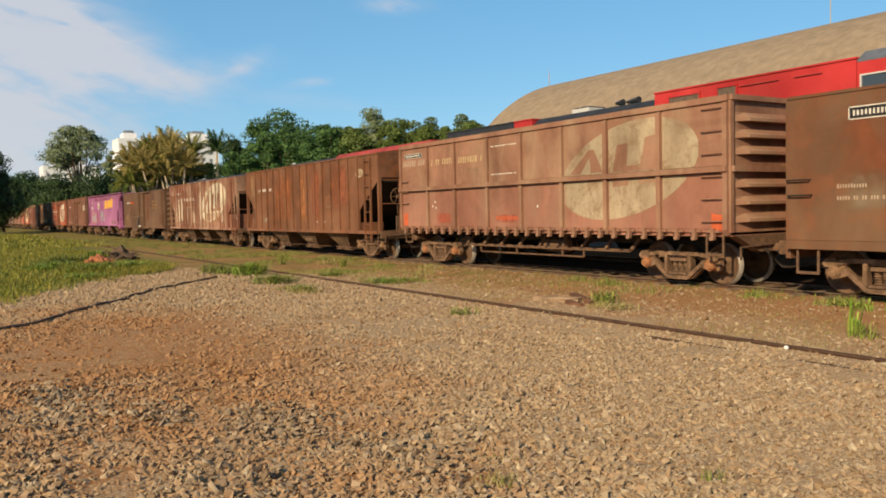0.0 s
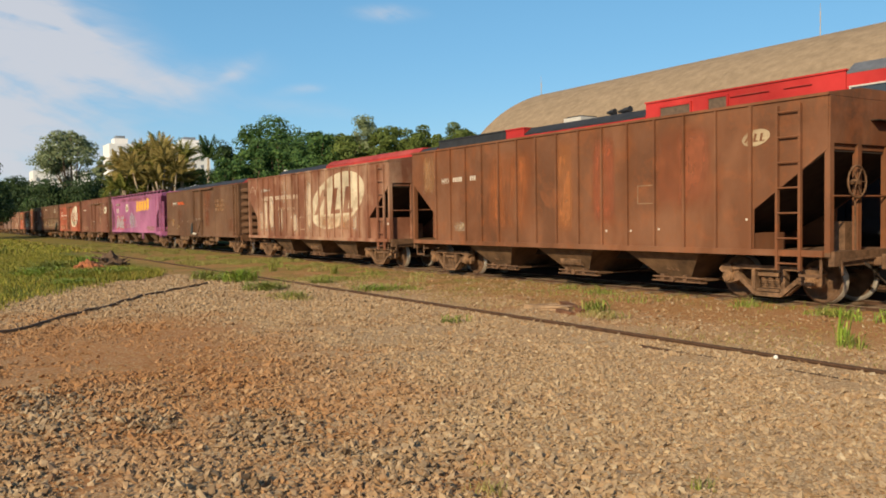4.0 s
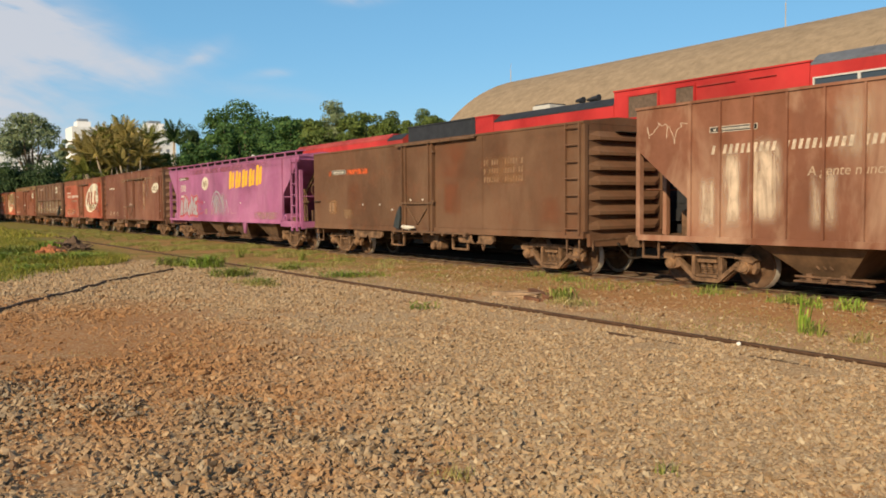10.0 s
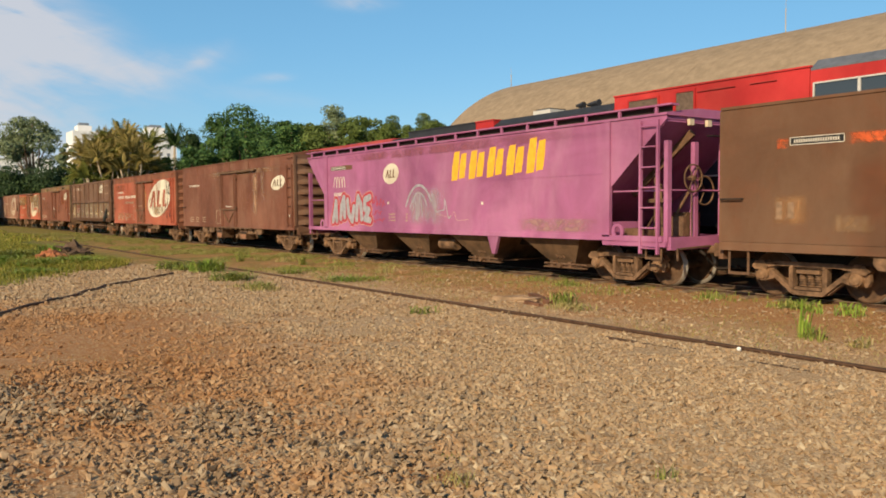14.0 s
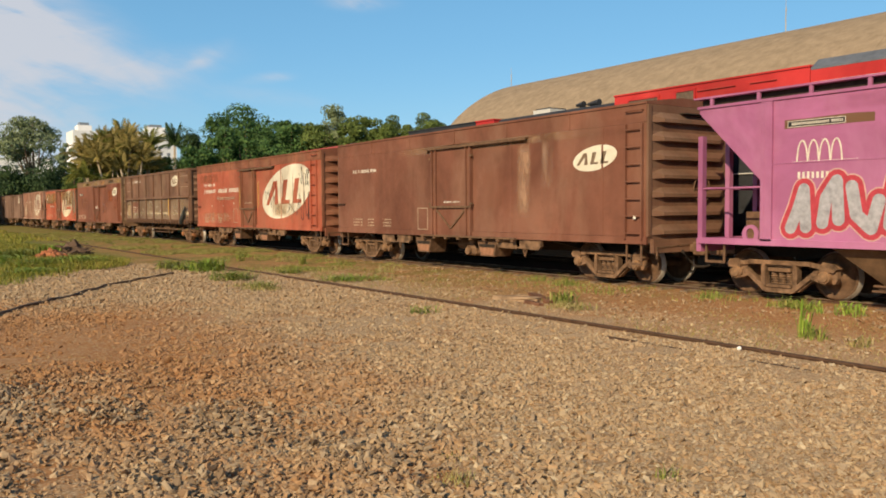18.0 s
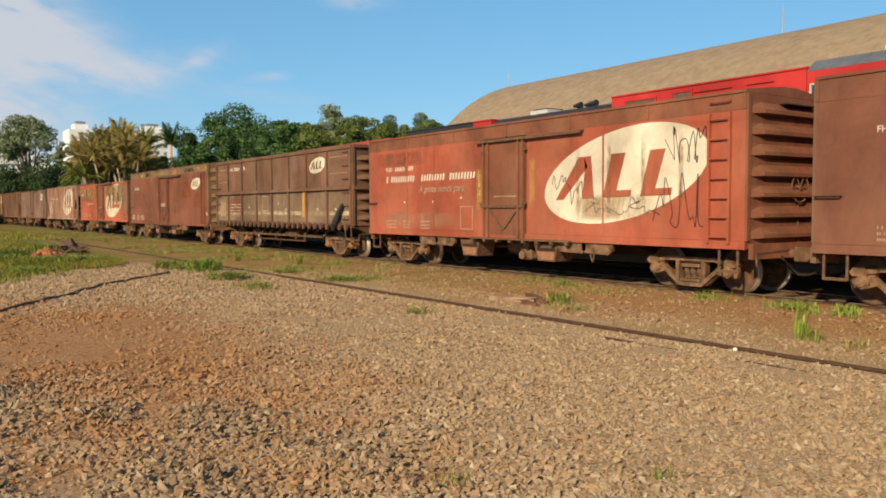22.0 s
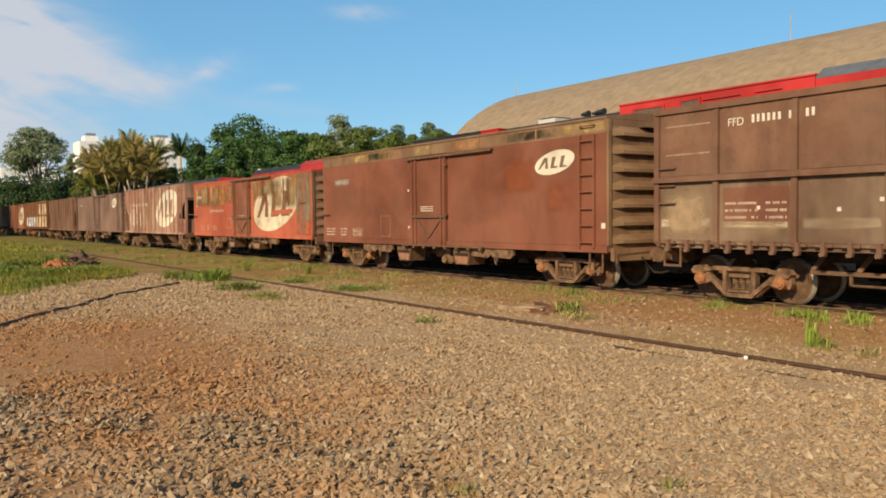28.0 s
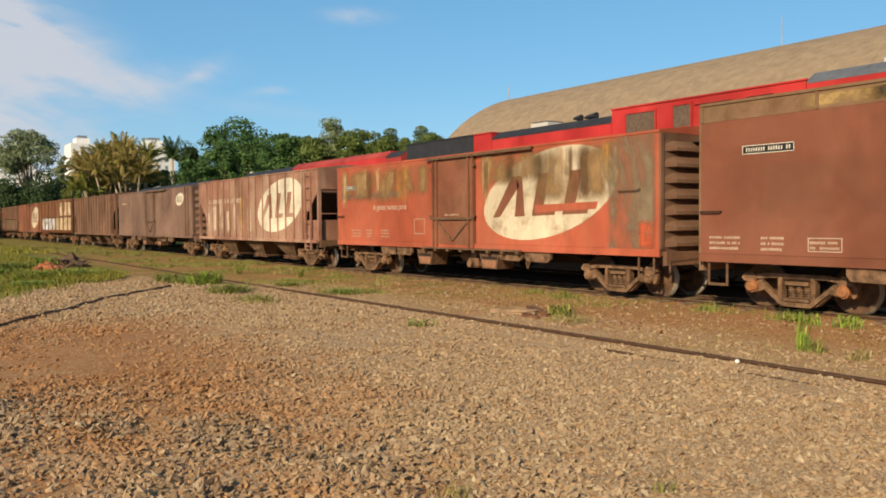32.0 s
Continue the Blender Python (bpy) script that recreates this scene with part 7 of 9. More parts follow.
gravel("gravel", 46000, -27.0, -13.0, -4.0, 8.3, 0.014, 0.042, 3, "loose crushed stone beside the siding")
gravel("gravel", 13000, -24.0, -1.5, 8.6, 13.2, 0.008, 0.024, 4, "scattered small soil-brown stones between the tracks", 1.8, 0.5, False, SOIL_STONE)
gravel("gravel", 15000, -22.0, -1.5, 7.2, 10.4, 0.010, 0.032, 10, "grey stones spilled across the siding rail", 1.8, 0.35)


gravel("gravel", 12000, -7.0, 10.0, -10.0, 7.5, 0.014, 0.034, 9, "thinly scattered crushed stone on the yard")
gravel("gravel", 24000, -16.0, -6.0, -1.0, 5.0, 0.004, 0.012, 8, "small brown crumbs of soil and grit", 1.5, 0.15, True)


# ---- rails ----
RAIL = plain("rusty_rail", (0.085, 0.045, 0.026), 0.8, 0.0, 6.0, 0.4, 0.3)
RAIL_DARK = plain("dark_rusted_rail_head", (0.075, 0.042, 0.025), 0.85, 0.0, 6.0, 0.4, 0.3)
RAIL_HEAD = plain("worn_rail_head", (0.30, 0.22, 0.15), 0.55, 0.3, 5.0, 0.3, 0.0)


def rail(name, y, top, x0, x1, head, label):
    bm = bmesh.new()
    prism_x(bm, [(y - 0.055, -0.12), (y + 0.055, -0.12), (y + 0.055, -0.10), (y + 0.012, -0.08), (y + 0.012, top - 0.035), (y + 0.032, top - 0.025), (y + 0.032, top - 0.004), (y - 0.032, top - 0.004), (y - 0.032, top - 0.025), (y - 0.012, top - 0.035), (y - 0.012, -0.08), (y - 0.055, -0.10)], x0, x1)
    r = tagged(part(name, bm, RAIL, None), label, "rail", kind="structure")
    bm = bmesh.new()
    box(bm, x0, x1, y - 0.028, y + 0.028, top - 0.004, top)
    part("rail_head", bm, head, r)
    return r


rail("rail_1", 8.53, 0.035, -190, 60, RAIL_DARK, "rusty half-buried rail of the disused siding")
rail("rail_2", 7.98, -0.005, -7.6, 60, RAIL_DARK, "rusty guard rail sunk in the gravel")
near_rail = rail("rail_3", TRACK_Y - 0.52, RAIL_Z, -900, 300, RAIL_HEAD, "worn rail of the main track in the soil")
SLEEPER = plain("dusty_sleeper_wood", (0.20, 0.135, 0.082), 0.9, 0.0, 5.0, 0.4, 0.4)
sleeper_bm = bmesh.new()
box(sleeper_bm, -0.10, 0.10, -0.98, 0.98, -0.12, 0.022)
sleeper_me = to_mesh("sleeper", sleeper_bm, SLEEPER)
for k in range(44):
    part("sleeper", sleeper_me, None, near_rail, at=pose(-26.4 + 0.66 * k + 0.05 * math.sin(k * 7.3), TRACK_Y, 0.0, 0, 0, 1.5 * math.sin(k * 3.1)))
rail("rail_4", TRACK_Y + 0.52, RAIL_Z, -900, 300, RAIL_HEAD, "worn rail of the main track in the soil")
rail("rail_5", 18.03, RAIL_Z, -300, 300, RAIL_HEAD, "rail under the parked locomotives")
rail("rail_6", 19.07, RAIL_Z, -300, 300, RAIL_HEAD, "rail under the parked locomotives")


def hose():
    bm = bmesh.new()
    pts = []
    for k in range(34):
        t = k / 33
        x = -13.4 - 8.4 * t - 0.5 * math.sin(t * 3.0)
        y = 0.0 + 6.55 * t + 0.05 * math.sin(k * 1.3) + 0.25 * math.sin(t * 6.0)
        pts.append(Vector((x, y, float(lay(x, y)) + 0.035 + 0.01 * math.sin(k * 2.1))))
    rings = []
    for k, p in enumerate(pts):
        d = (pts[min(k + 1, 33)] - pts[max(k - 1, 0)]).normalized()
        u = d.cross(Vector((0, 0, 1))).normalized()
        wv = u.cross(d)
        rings.append([bm.verts.new(p + (u * math.cos(a * math.tau / 8) + wv * math.sin(a * math.tau / 8)) * 0.027) for a in range(8)])
    for p, q in zip(rings, rings[1:]):
        for a in range(8):
            bm.faces.new((p[a], p[(a + 1) % 8], q[(a + 1) % 8], q[a])).smooth = True
    bm.faces.new(rings[0])
    bm.faces.new(rings[-1][::-1])
    tagged(part("hose", bm, plain("dusty_black_rubber", (0.15, 0.100, 0.066), 0.85, 0.0, 9.0, 0.4, 0.2), None), "dusty black hose lying across the gravel", "hose")


hose()


# ---- things lying about ----
WOOD = plain("grey_weathered_wood", (0.28, 0.185, 0.11), 0.9, 0.0, 5.0, 0.4, 0.5)
WOOD_RED = plain("reddish_split_wood", (0.15, 0.07, 0.038), 0.9, 0.0, 5.0, 0.4, 0.5)
ROOT = plain("dark_root_wood", (0.115, 0.072, 0.044), 0.9, 0.0, 6.0, 0.5, 0.6)
CLAY = plain("red_clay_clods", (0.37, 0.135, 0.060), 0.95, 0.0, 8.0, 0.35, 0.8)


def plank(x, y, length, width, thick, turn, tilt, material, label):
    bm = bmesh.new()
    box(bm, -length / 2, length / 2, -width / 2, width / 2, 0, thick)
    bmesh.ops.subdivide_edges(bm, edges=bm.edges[:], cuts=2, use_grid_fill=True)
    rnd = random.Random(int(x * 100))
    for v in bm.verts:
        v.co += Vector((rnd.uniform(-1, 1) * 0.03, rnd.uniform(-1, 1) * 0.012, rnd.uniform(-1, 1) * 0.008))
    ob = tagged(part("broken_plank", bm, material, None), label, "plank", "planks by the siding")
    ob.matrix_basis = pose(x, y, float(lay(x, y)) - 0.005, 0, tilt, turn)


plank(-11.55, 9.75, 1.05, 0.20, 0.09, 12, -2, WOOD, "weathered broken plank lying on gravel")
plank(-11.20, 10.05, 0.95, 0.14, 0.10, -18, 3, WOOD_RED, "split reddish plank lying on gravel")
plank(-11.85, 10.15, 0.6, 0.16, 0.07, 40, -4, WOOD, "weathered broken plank lying on gravel")
plank(-10.95, 9.62, 0.5, 0.10, 0.06, -8, 2, WOOD_RED, "split reddish plank lying on gravel")

bm = bmesh.new()
bmesh.ops.create_icosphere(bm, subdivisions=2, radius=0.028)
tagged(part("pebble", bm, plain("white_stone", (0.8, 0.76, 0.68), 0.7, 0.0, 12.0, 0.1, 0.2), None, at=pose(-5.86, 8.42, 0.02)), "single white stone beside the rail", "stone")


def stump():
    rnd = random.Random(5)
    w = new("tree_stump")
    w.matrix_basis = pose(-31.0, 5.65, float(lay(-31.0, 5.65)) + 0.02) @ Matrix.Diagonal((1.30, 1.30, 1.30, 1))
    tagged(w, "dark uprooted stump with splayed roots on the grass", "stump")
    bm = bmesh.new()
    for k in range(26):
        a, r = rnd.uniform(0, 6.28), rnd.uniform(0, 1) ** 0.7
        bmesh.ops.create_icosphere(bm, subdivisions=1, radius=rnd.uniform(0.10, 0.2), matrix=pose(0.42 * r * math.cos(a), 0.35 * r * math.sin(a), 0.05 + 0.26 * (1 - r), rnd.uniform(0, 90), 0, rnd.uniform(0, 90)))
    for v in bm.verts:
        v.co += Vector((rnd.uniform(-1, 1), rnd.uniform(-1, 1), rnd.uniform(-1, 1))) * 0.06
    part("butt", bm, ROOT, w, "crumbling butt packed with dark soil")
    for k in range(22):
        a = rnd.uniform(0, 6.28)
        bm = bmesh.new()
        p = Vector((0.3 * math.cos(a), 0.25 * math.sin(a), rnd.uniform(0.05, 0.3)))
        lift = rnd.uniform(-0.1, 0.9)
        q = p + Vector((math.cos(a), math.sin(a), lift)).normalized() * rnd.uniform(0.12, 0.34)
        rod(bm, p, q, rnd.uniform(0.03, 0.075), 6, 0.02)
        part("root", bm, ROOT, w)


stump()


def clods():
    rnd = random.Random(9)
    bm = bmesh.new()
    for k in range(46):
        a, r = rnd.uniform(0, 6.28), rnd.uniform(0, 1) ** 0.6
        x, y = -29.9 + 0.55 * r * math.cos(a), 4.72 + 0.42 * r * math.sin(a)
        s = rnd.uniform(0.05, 0.14)
        bmesh.ops.create_icosphere(bm, subdivisions=1, radius=s, matrix=pose(x, y, float(lay(x, y)) + 0.05 + 0.26 * (1 - r), rnd.uniform(0, 90), 0, rnd.uniform(0, 90)))
    for v in bm.verts:
        v.co += Vector((rnd.uniform(-1, 1), rnd.uniform(-1, 1), rnd.uniform(-1, 1))) * 0.06
    tagged(part("clay_heap", bm, CLAY, None), "heap of dug-up red clay clods on grass", "soil heap", kind="stuff")


clods()


# ---- grass and weeds ----
GRASS = island_material("grass_blades", [(0.0, (0.066, 0.088, 0.010)), (0.35, (0.145, 0.170, 0.014)), (0.65, (0.235, 0.238, 0.020)), (0.85, (0.32, 0.275, 0.038)), (1.0, (0.40, 0.30, 0.09))], 0.7)
FRESH = island_material("fresh_weed_leaves", [(0.0, (0.09, 0.17, 0.016)), (0.4, (0.16, 0.28, 0.022)), (0.75, (0.25, 0.37, 0.040)), (1.0, (0.36, 0.40, 0.08))], 0.6)
DRY = island_material("dry_grass_blades", [(0.0, (0.18, 0.20, 0.045)), (0.4, (0.30, 0.28, 0.08)), (0.7, (0.42, 0.34, 0.13)), (1.0, (0.50, 0.40, 0.20))], 0.8)


MEADOW = island_material("meadow_blades", [(0.0, (0.10, 0.125, 0.022)), (0.4, (0.19, 0.205, 0.04)), (0.7, (0.28, 0.25, 0.07)), (1.0, (0.38, 0.31, 0.12))], 0.8)
WEED = island_material("weed_blades", [(0.0, (0.075, 0.12, 0.016)), (0.4, (0.15, 0.21, 0.028)), (0.75, (0.25, 0.30, 0.045)), (1.0, (0.38, 0.36, 0.10))], 0.7)


def blades(x, y, height, width, seed, lean=0.5):
    """Bent three-cornered blades rooted at x, y."""
    rs = np.random.RandomState(seed)
    n = len(x)
    a = rs.uniform(0, 6.28, n)
    h = height * rs.uniform(0.45, 1.15, n)
    bend = lean * h * rs.uniform(0.2, 1.2, n)
    wd = np.asarray(width) * rs.uniform(0.6, 1.3, n)
    z = lay(x, y) - 0.01
    side = a + 1.57 + rs.uniform(-0.4, 0.4, n)
    def P(f, up, s):
        return np.stack([x + np.cos(a) * bend * f + np.cos(side) * wd * s, y + np.sin(a) * bend * f + np.sin(side) * wd * s, z + h * up], -1)
    v = np.stack([P(0, 0, -0.5), P(0, 0, 0.5), P(0.35, 0.6, -0.4), P(0.35, 0.6, 0.4), P(1.0, 1.0, 0)], 1)
    f = np.array([(0, 1, 3), (0, 3, 2), (2, 3, 4)])
    return v.reshape(-1, 3), (f[None] + (np.arange(n) * 5)[:, None, None]).reshape(-1, 3)


def grass(name, x, y, height, width, seed, material, label, category="grass", kind="stuff", lean=0.5):
    v, f = blades(np.asarray(x), np.asarray(y), np.asarray(height), width, seed, lean)
    return tagged(new(name, raw_mesh(name, v, f, material)), label, category, kind=kind)


def field(n, x0, x1, y0, y1, seed):
    rs = np.random.RandomState(seed)
    return rs.uniform(x0, x1, n), rs.uniform(y0, y1, n), rs


def patchy(x, y, seed, cut):
    """True where a wavy pattern is above cut."""
    rs = np.random.RandomState(seed)
    s = np.zeros_like(x)
    for f in (0.35, 0.6, 1.1, 1.9, 3.3):
        k = rs.uniform(-1, 1, 2) * f * 2
        s = s + np.sin(k[0] * x + k[1] * y + rs.uniform(0, 6.28)) * (0.9 if f < 1 else 0.6)
    return s > cut


x, y, rs = field(112000, -54, -14.0, -6, 8.0, 21)
edge = -24.5 - 1.6 * (np.minimum(y, 7.0) - 4.3) + 0.5 * np.sin(y * 1.9) + 0.4 * np.sin(y * 4.7 + 1)
keep = (x < edge + 0.5 - rs.uniform(0, 1.5, len(x)) ** 2) & (y < 6.9 + 0.5 * np.sin(x * 0.8) - 0.6 * rs.uniform(0, 1, len(x)))
grass("lawn", x[keep], y[keep], 0.06 + 0.07 * patchy(x[keep], y[keep], 3, 0.4), 0.021, 22, GRASS, "rough bright green grass beside the gravel")
x, y, rs = field(26000, -110, -52, -14, 9.0, 41)
grass("meadow", x, y, 0.13 + 0.1 * patchy(x, y, 13, 0.3), 0.06, 42, GRASS, "rough green meadow running off along the track")
x, y, rs = field(26000, -34, -24.3, 1.5, 6.8, 23)
keep = np.hypot((x + 28.5) / 3.6, (y - 5.0) / 1.7) < 1.0
keep &= np.hypot((x + 29.7) / 0.8, (y - 4.72) / 0.55) > 0.9
grass("tall_grass", x[keep], y[keep], 0.20, 0.018, 24, GRASS, "taller lush grass round the stump")
x, y, rs = field(110000, -70, -3, 8.8, 13.5, 25)
keep = patchy(x, y, 5, 0.55) & (rs.uniform(0, 1, len(x)) < 0.22 + 0.75 * smooth(-x, 14, 28))
grass("thin_grass", x[keep], y[keep], 0.05 + 0.08 * smooth(-x[keep], 16, 30), 0.013 + 0.008 * smooth(-x[keep], 16, 30), 26, MEADOW, "thin yellowing grass between the tracks")
x, y, rs = field(16000, -60, -3, 11.6, 13.75, 27)
keep = patchy(x, y, 6, 0.9) & patchy(x * 2.3, y, 16, 0.2) & (rs.uniform(0, 1, len(x)) < 0.7)
grass("verge_grass", x[keep], y[keep], 0.07 + 0.09 * rs.uniform(0, 1, keep.sum()) ** 2, 0.012, 28, WEED, "low green weeds along the main rail")


x, y, rs = field(26000, -19, -2.5, 8.8, 13.6, 33)
keep = patchy(x, y, 19, 0.35) & (rs.uniform(0, 1, len(x)) < 0.6)
grass("dry_litter", x[keep], y[keep], 0.030 + 0.05 * rs.uniform(0, 1, keep.sum()) ** 3, 0.008, 34, DRY, "short withered grass on the soil between the tracks", lean=1.3)
x, y, rs = field(9000, -15, -7, 0.6, 4.2, 31)
keep = patchy(x, y, 9, 0.6)
grass("withered_grass", x[keep], y[keep], 0.028, 0.006, 32, DRY, "withered yellow grass in the bare soil")


def tuft(name, cx, cy, r, n, height, width, seed, label, material=GRASS, lean=0.5):
    rs = np.random.RandomState(seed)
    a, d = rs.uniform(0, 6.28, n), r * rs.uniform(0, 1, n) ** 0.7
    x, y = cx + d * np.cos(a), cy + d * np.sin(a)
    h = height * (1.1 - 0.6 * d / max(r, 0.01))
    ob = grass(name, x, y, h, width, seed + 1, material, label, "weed", "stuff", lean)
    ob["group"] = "weeds in the yard"


def leafy_weed(cx, cy, r, n, height, width, seed, label, material=None):
    """A clump of long leaves that rise, arch over and droop at the tip."""
    rs = np.random.RandomState(seed)
    a, d = rs.uniform(0, 6.28, n), r * rs.uniform(0, 1, n) ** 0.8
    fan = rs.uniform(0, 6.28, n)
    x, y = cx + 0.85 * d * np.cos(fan), cy + 0.85 * d * np.sin(fan)
    h, out = height * rs.uniform(0.35, 1.05, n), r * rs.uniform(0.1, 0.9, n)
    wd, side = width * rs.uniform(0.6, 1.2, n), a + 1.57
    z = lay(x, y) - 0.01
    rings = []
    for t, wide in ((0.0, 0.35), (0.3, 0.85), (0.6, 1.0), (0.85, 0.6), (1.0, 0.05)):
        rise, go = h * (1.75 * t - 0.85 * t * t), out * t ** 1.7
        for e in (-0.5, 0.5):
            rings.append(np.stack([x + np.cos(a) * go + np.cos(side) * wd * wide * e, y + np.sin(a) * go + np.sin(side) * wd * wide * e, z + rise], -1))
    v = np.stack(rings, 1).reshape(-1, 3)
    f = np.array([(2 * k, 2 * k + 1, 2 * k + 3, 2 * k + 2) for k in range(4)])
    faces = (f[None] + (np.arange(n) * 10)[:, None, None]).reshape(-1, 4)
    tagged(new("weed", raw_mesh("weed", v, faces, material or FRESH)), label, "weed", "weeds in the yard", kind="stuff")


leafy_weed(-5.98, 10.02, 0.15, 20, 0.58, 0.030, 801, "tall clump of long green leaves beside the rail")
leafy_weed(-5.80, 9.95, 0.26, 60, 0.22, 0.018, 802, "low olive clump of leaves beside the rail", WEED)
leafy_weed(-7.30, 12.45, 0.30, 46, 0.24, 0.020, 803, "bright green leafy weeds in the red soil")
leafy_weed(-6.70, 12.50, 0.30, 60, 0.27, 0.022, 804, "bright green leafy weeds in the red soil")
leafy_weed(-7.75, 12.6, 0.28, 40, 0.20, 0.020, 805, "green leafy weeds in the red soil", WEED)
leafy_weed(-5.12, 9.80, 0.18, 50, 0.17, 0.018, 806, "small dry yellowish weed on the soil", DRY)
leafy_weed(-22.05, 7.43, 0.62, 374, 0.42, 0.022, 807, "bushy bright green weed on the gravel")
leafy_weed(-24.0, 7.12, 0.70, 330, 0.32, 0.020, 808, "dark green weeds at the end of the hose", WEED)
leafy_weed(-23.1, 7.05, 0.40, 154, 0.24, 0.018, 809, "dark green weeds at the end of the hose", WEED)
leafy_weed(-19.5, 7.2, 0.70, 352, 0.26, 0.018, 810, "olive green weeds on the gravel", WEED)
leafy_weed(-16.95, 6.9, 0.40, 198, 0.20, 0.013, 811, "olive green weeds on the gravel", WEED)
leafy_weed(-20.4, 9.2, 0.45, 198, 0.16, 0.015, 812, "low green weeds beyond the siding rail", WEED)
leafy_weed(-17.6, 9.3, 0.70, 286, 0.18, 0.015, 813, "low green weeds beyond the siding rail")
leafy_weed(-31.8, 5.25, 0.75, 264, 0.62, 0.037, 820, "bushy fresh green weeds behind the clay heap")
leafy_weed(-31.2, 3.9, 1.1, 572, 0.46, 0.025, 821, "bushy green weeds beside the clay heap", WEED)
leafy_weed(-27.2, 4.1, 1.0, 528, 0.26, 0.018, 823, "yellowish green grass clump on the bank")
leafy_weed(-27.6, 5.3, 0.9, 528, 0.26, 0.018, 824, "yellowish green grass clump on the bank")
leafy_weed(-25.0, 3.6, 0.8, 352, 0.20, 0.015, 825, "yellowish green grass clump on the bank")
leafy_weed(-29.4, 3.2, 0.90, 440, 0.32, 0.020, 822, "yellowish green grass clump on the bank")
leafy_weed(-11.32, 7.52, 0.30, 70, 0.17, 0.020, 814, "thin green weed on the gravel", WEED)
leafy_weed(-10.75, 10.15, 0.35, 80, 0.26, 0.024, 815, "dark green weeds beside the planks", WEED)
leafy_weed(-9.9, 9.75, 0.35, 60, 0.14, 0.020, 816, "dry yellowish weeds beside the planks", DRY)


for k, (cx, cy, r, n, hh, wd, dry) in enumerate((
        (-7.7, 12.9, 0.3, 70, 0.2, 0.018, 0), 
        (-4.4, 9.3, 0.2, 40, 0.14, 0.014, 1), (-21.6, 9.9, 0.9, 200, 0.16, 0.02, 0), (-26.5, 10.1, 0.15, 20, 0.6, 0.03, 0),
        (-16.7, 6.85, 0.45, 130, 0.18, 0.018, 1), (-17.6, 6.7, 0.4, 80, 0.12, 0.018, 1),
        (-10.3, 9.8, 0.4, 110, 0.15, 0.016, 1), (-11.3, 10.75, 0.12, 20, 0.34, 0.018, 1), (-17.3, 9.9, 0.6, 160, 0.16, 0.018, 0),
        (-19.0, 11.3, 0.35, 60, 0.30, 0.02, 1), (-23.5, 11.0, 0.15, 22, 0.5, 0.03, 0), (-22.5, 11.8, 0.5, 90, 0.24, 0.02, 0), (-25.5, 11.3, 0.4, 70, 0.3, 0.022, 1), (-28.5, 11.0, 0.6, 90, 0.26, 0.022, 0),
        (-13.2, 12.6, 0.4, 80, 0.24, 0.018, 0), (-9.6, 12.9, 0.35, 70, 0.22, 0.018, 0), (-8.0, 12.7, 0.3, 70, 0.22, 0.018, 0), (-14.6, 12.9, 0.4, 60, 0.2, 0.018, 0),
        (-4.18, 3.0, 0.16, 40, 0.12, 0.012, 1), (-3.42, 4.17, 0.10, 16, 0.14, 0.012, 0), (-4.6, 3.3, 0.2, 30, 0.07, 0.010, 1))):
    tuft("weed", cx, cy, r, n * 2, hh, wd * 0.62, 300 + 3 * k, "clump of green weeds in the gravel" if dry != 1 else "clump of dry yellowish weeds", (WEED, DRY, GRASS)[dry], 0.9)


# ---- the long shed behind ----
VAULT = plain("weathered_vault_concrete", (0.285, 0.213, 0.142), 0.95, 0.0, 2.2, 0.20, 0.3, 0.1)
SHED_WALL = plain("shed_plaster", (0.42, 0.36, 0.28), 0.9, 0.0, 2.0, 0.2, 0.2)


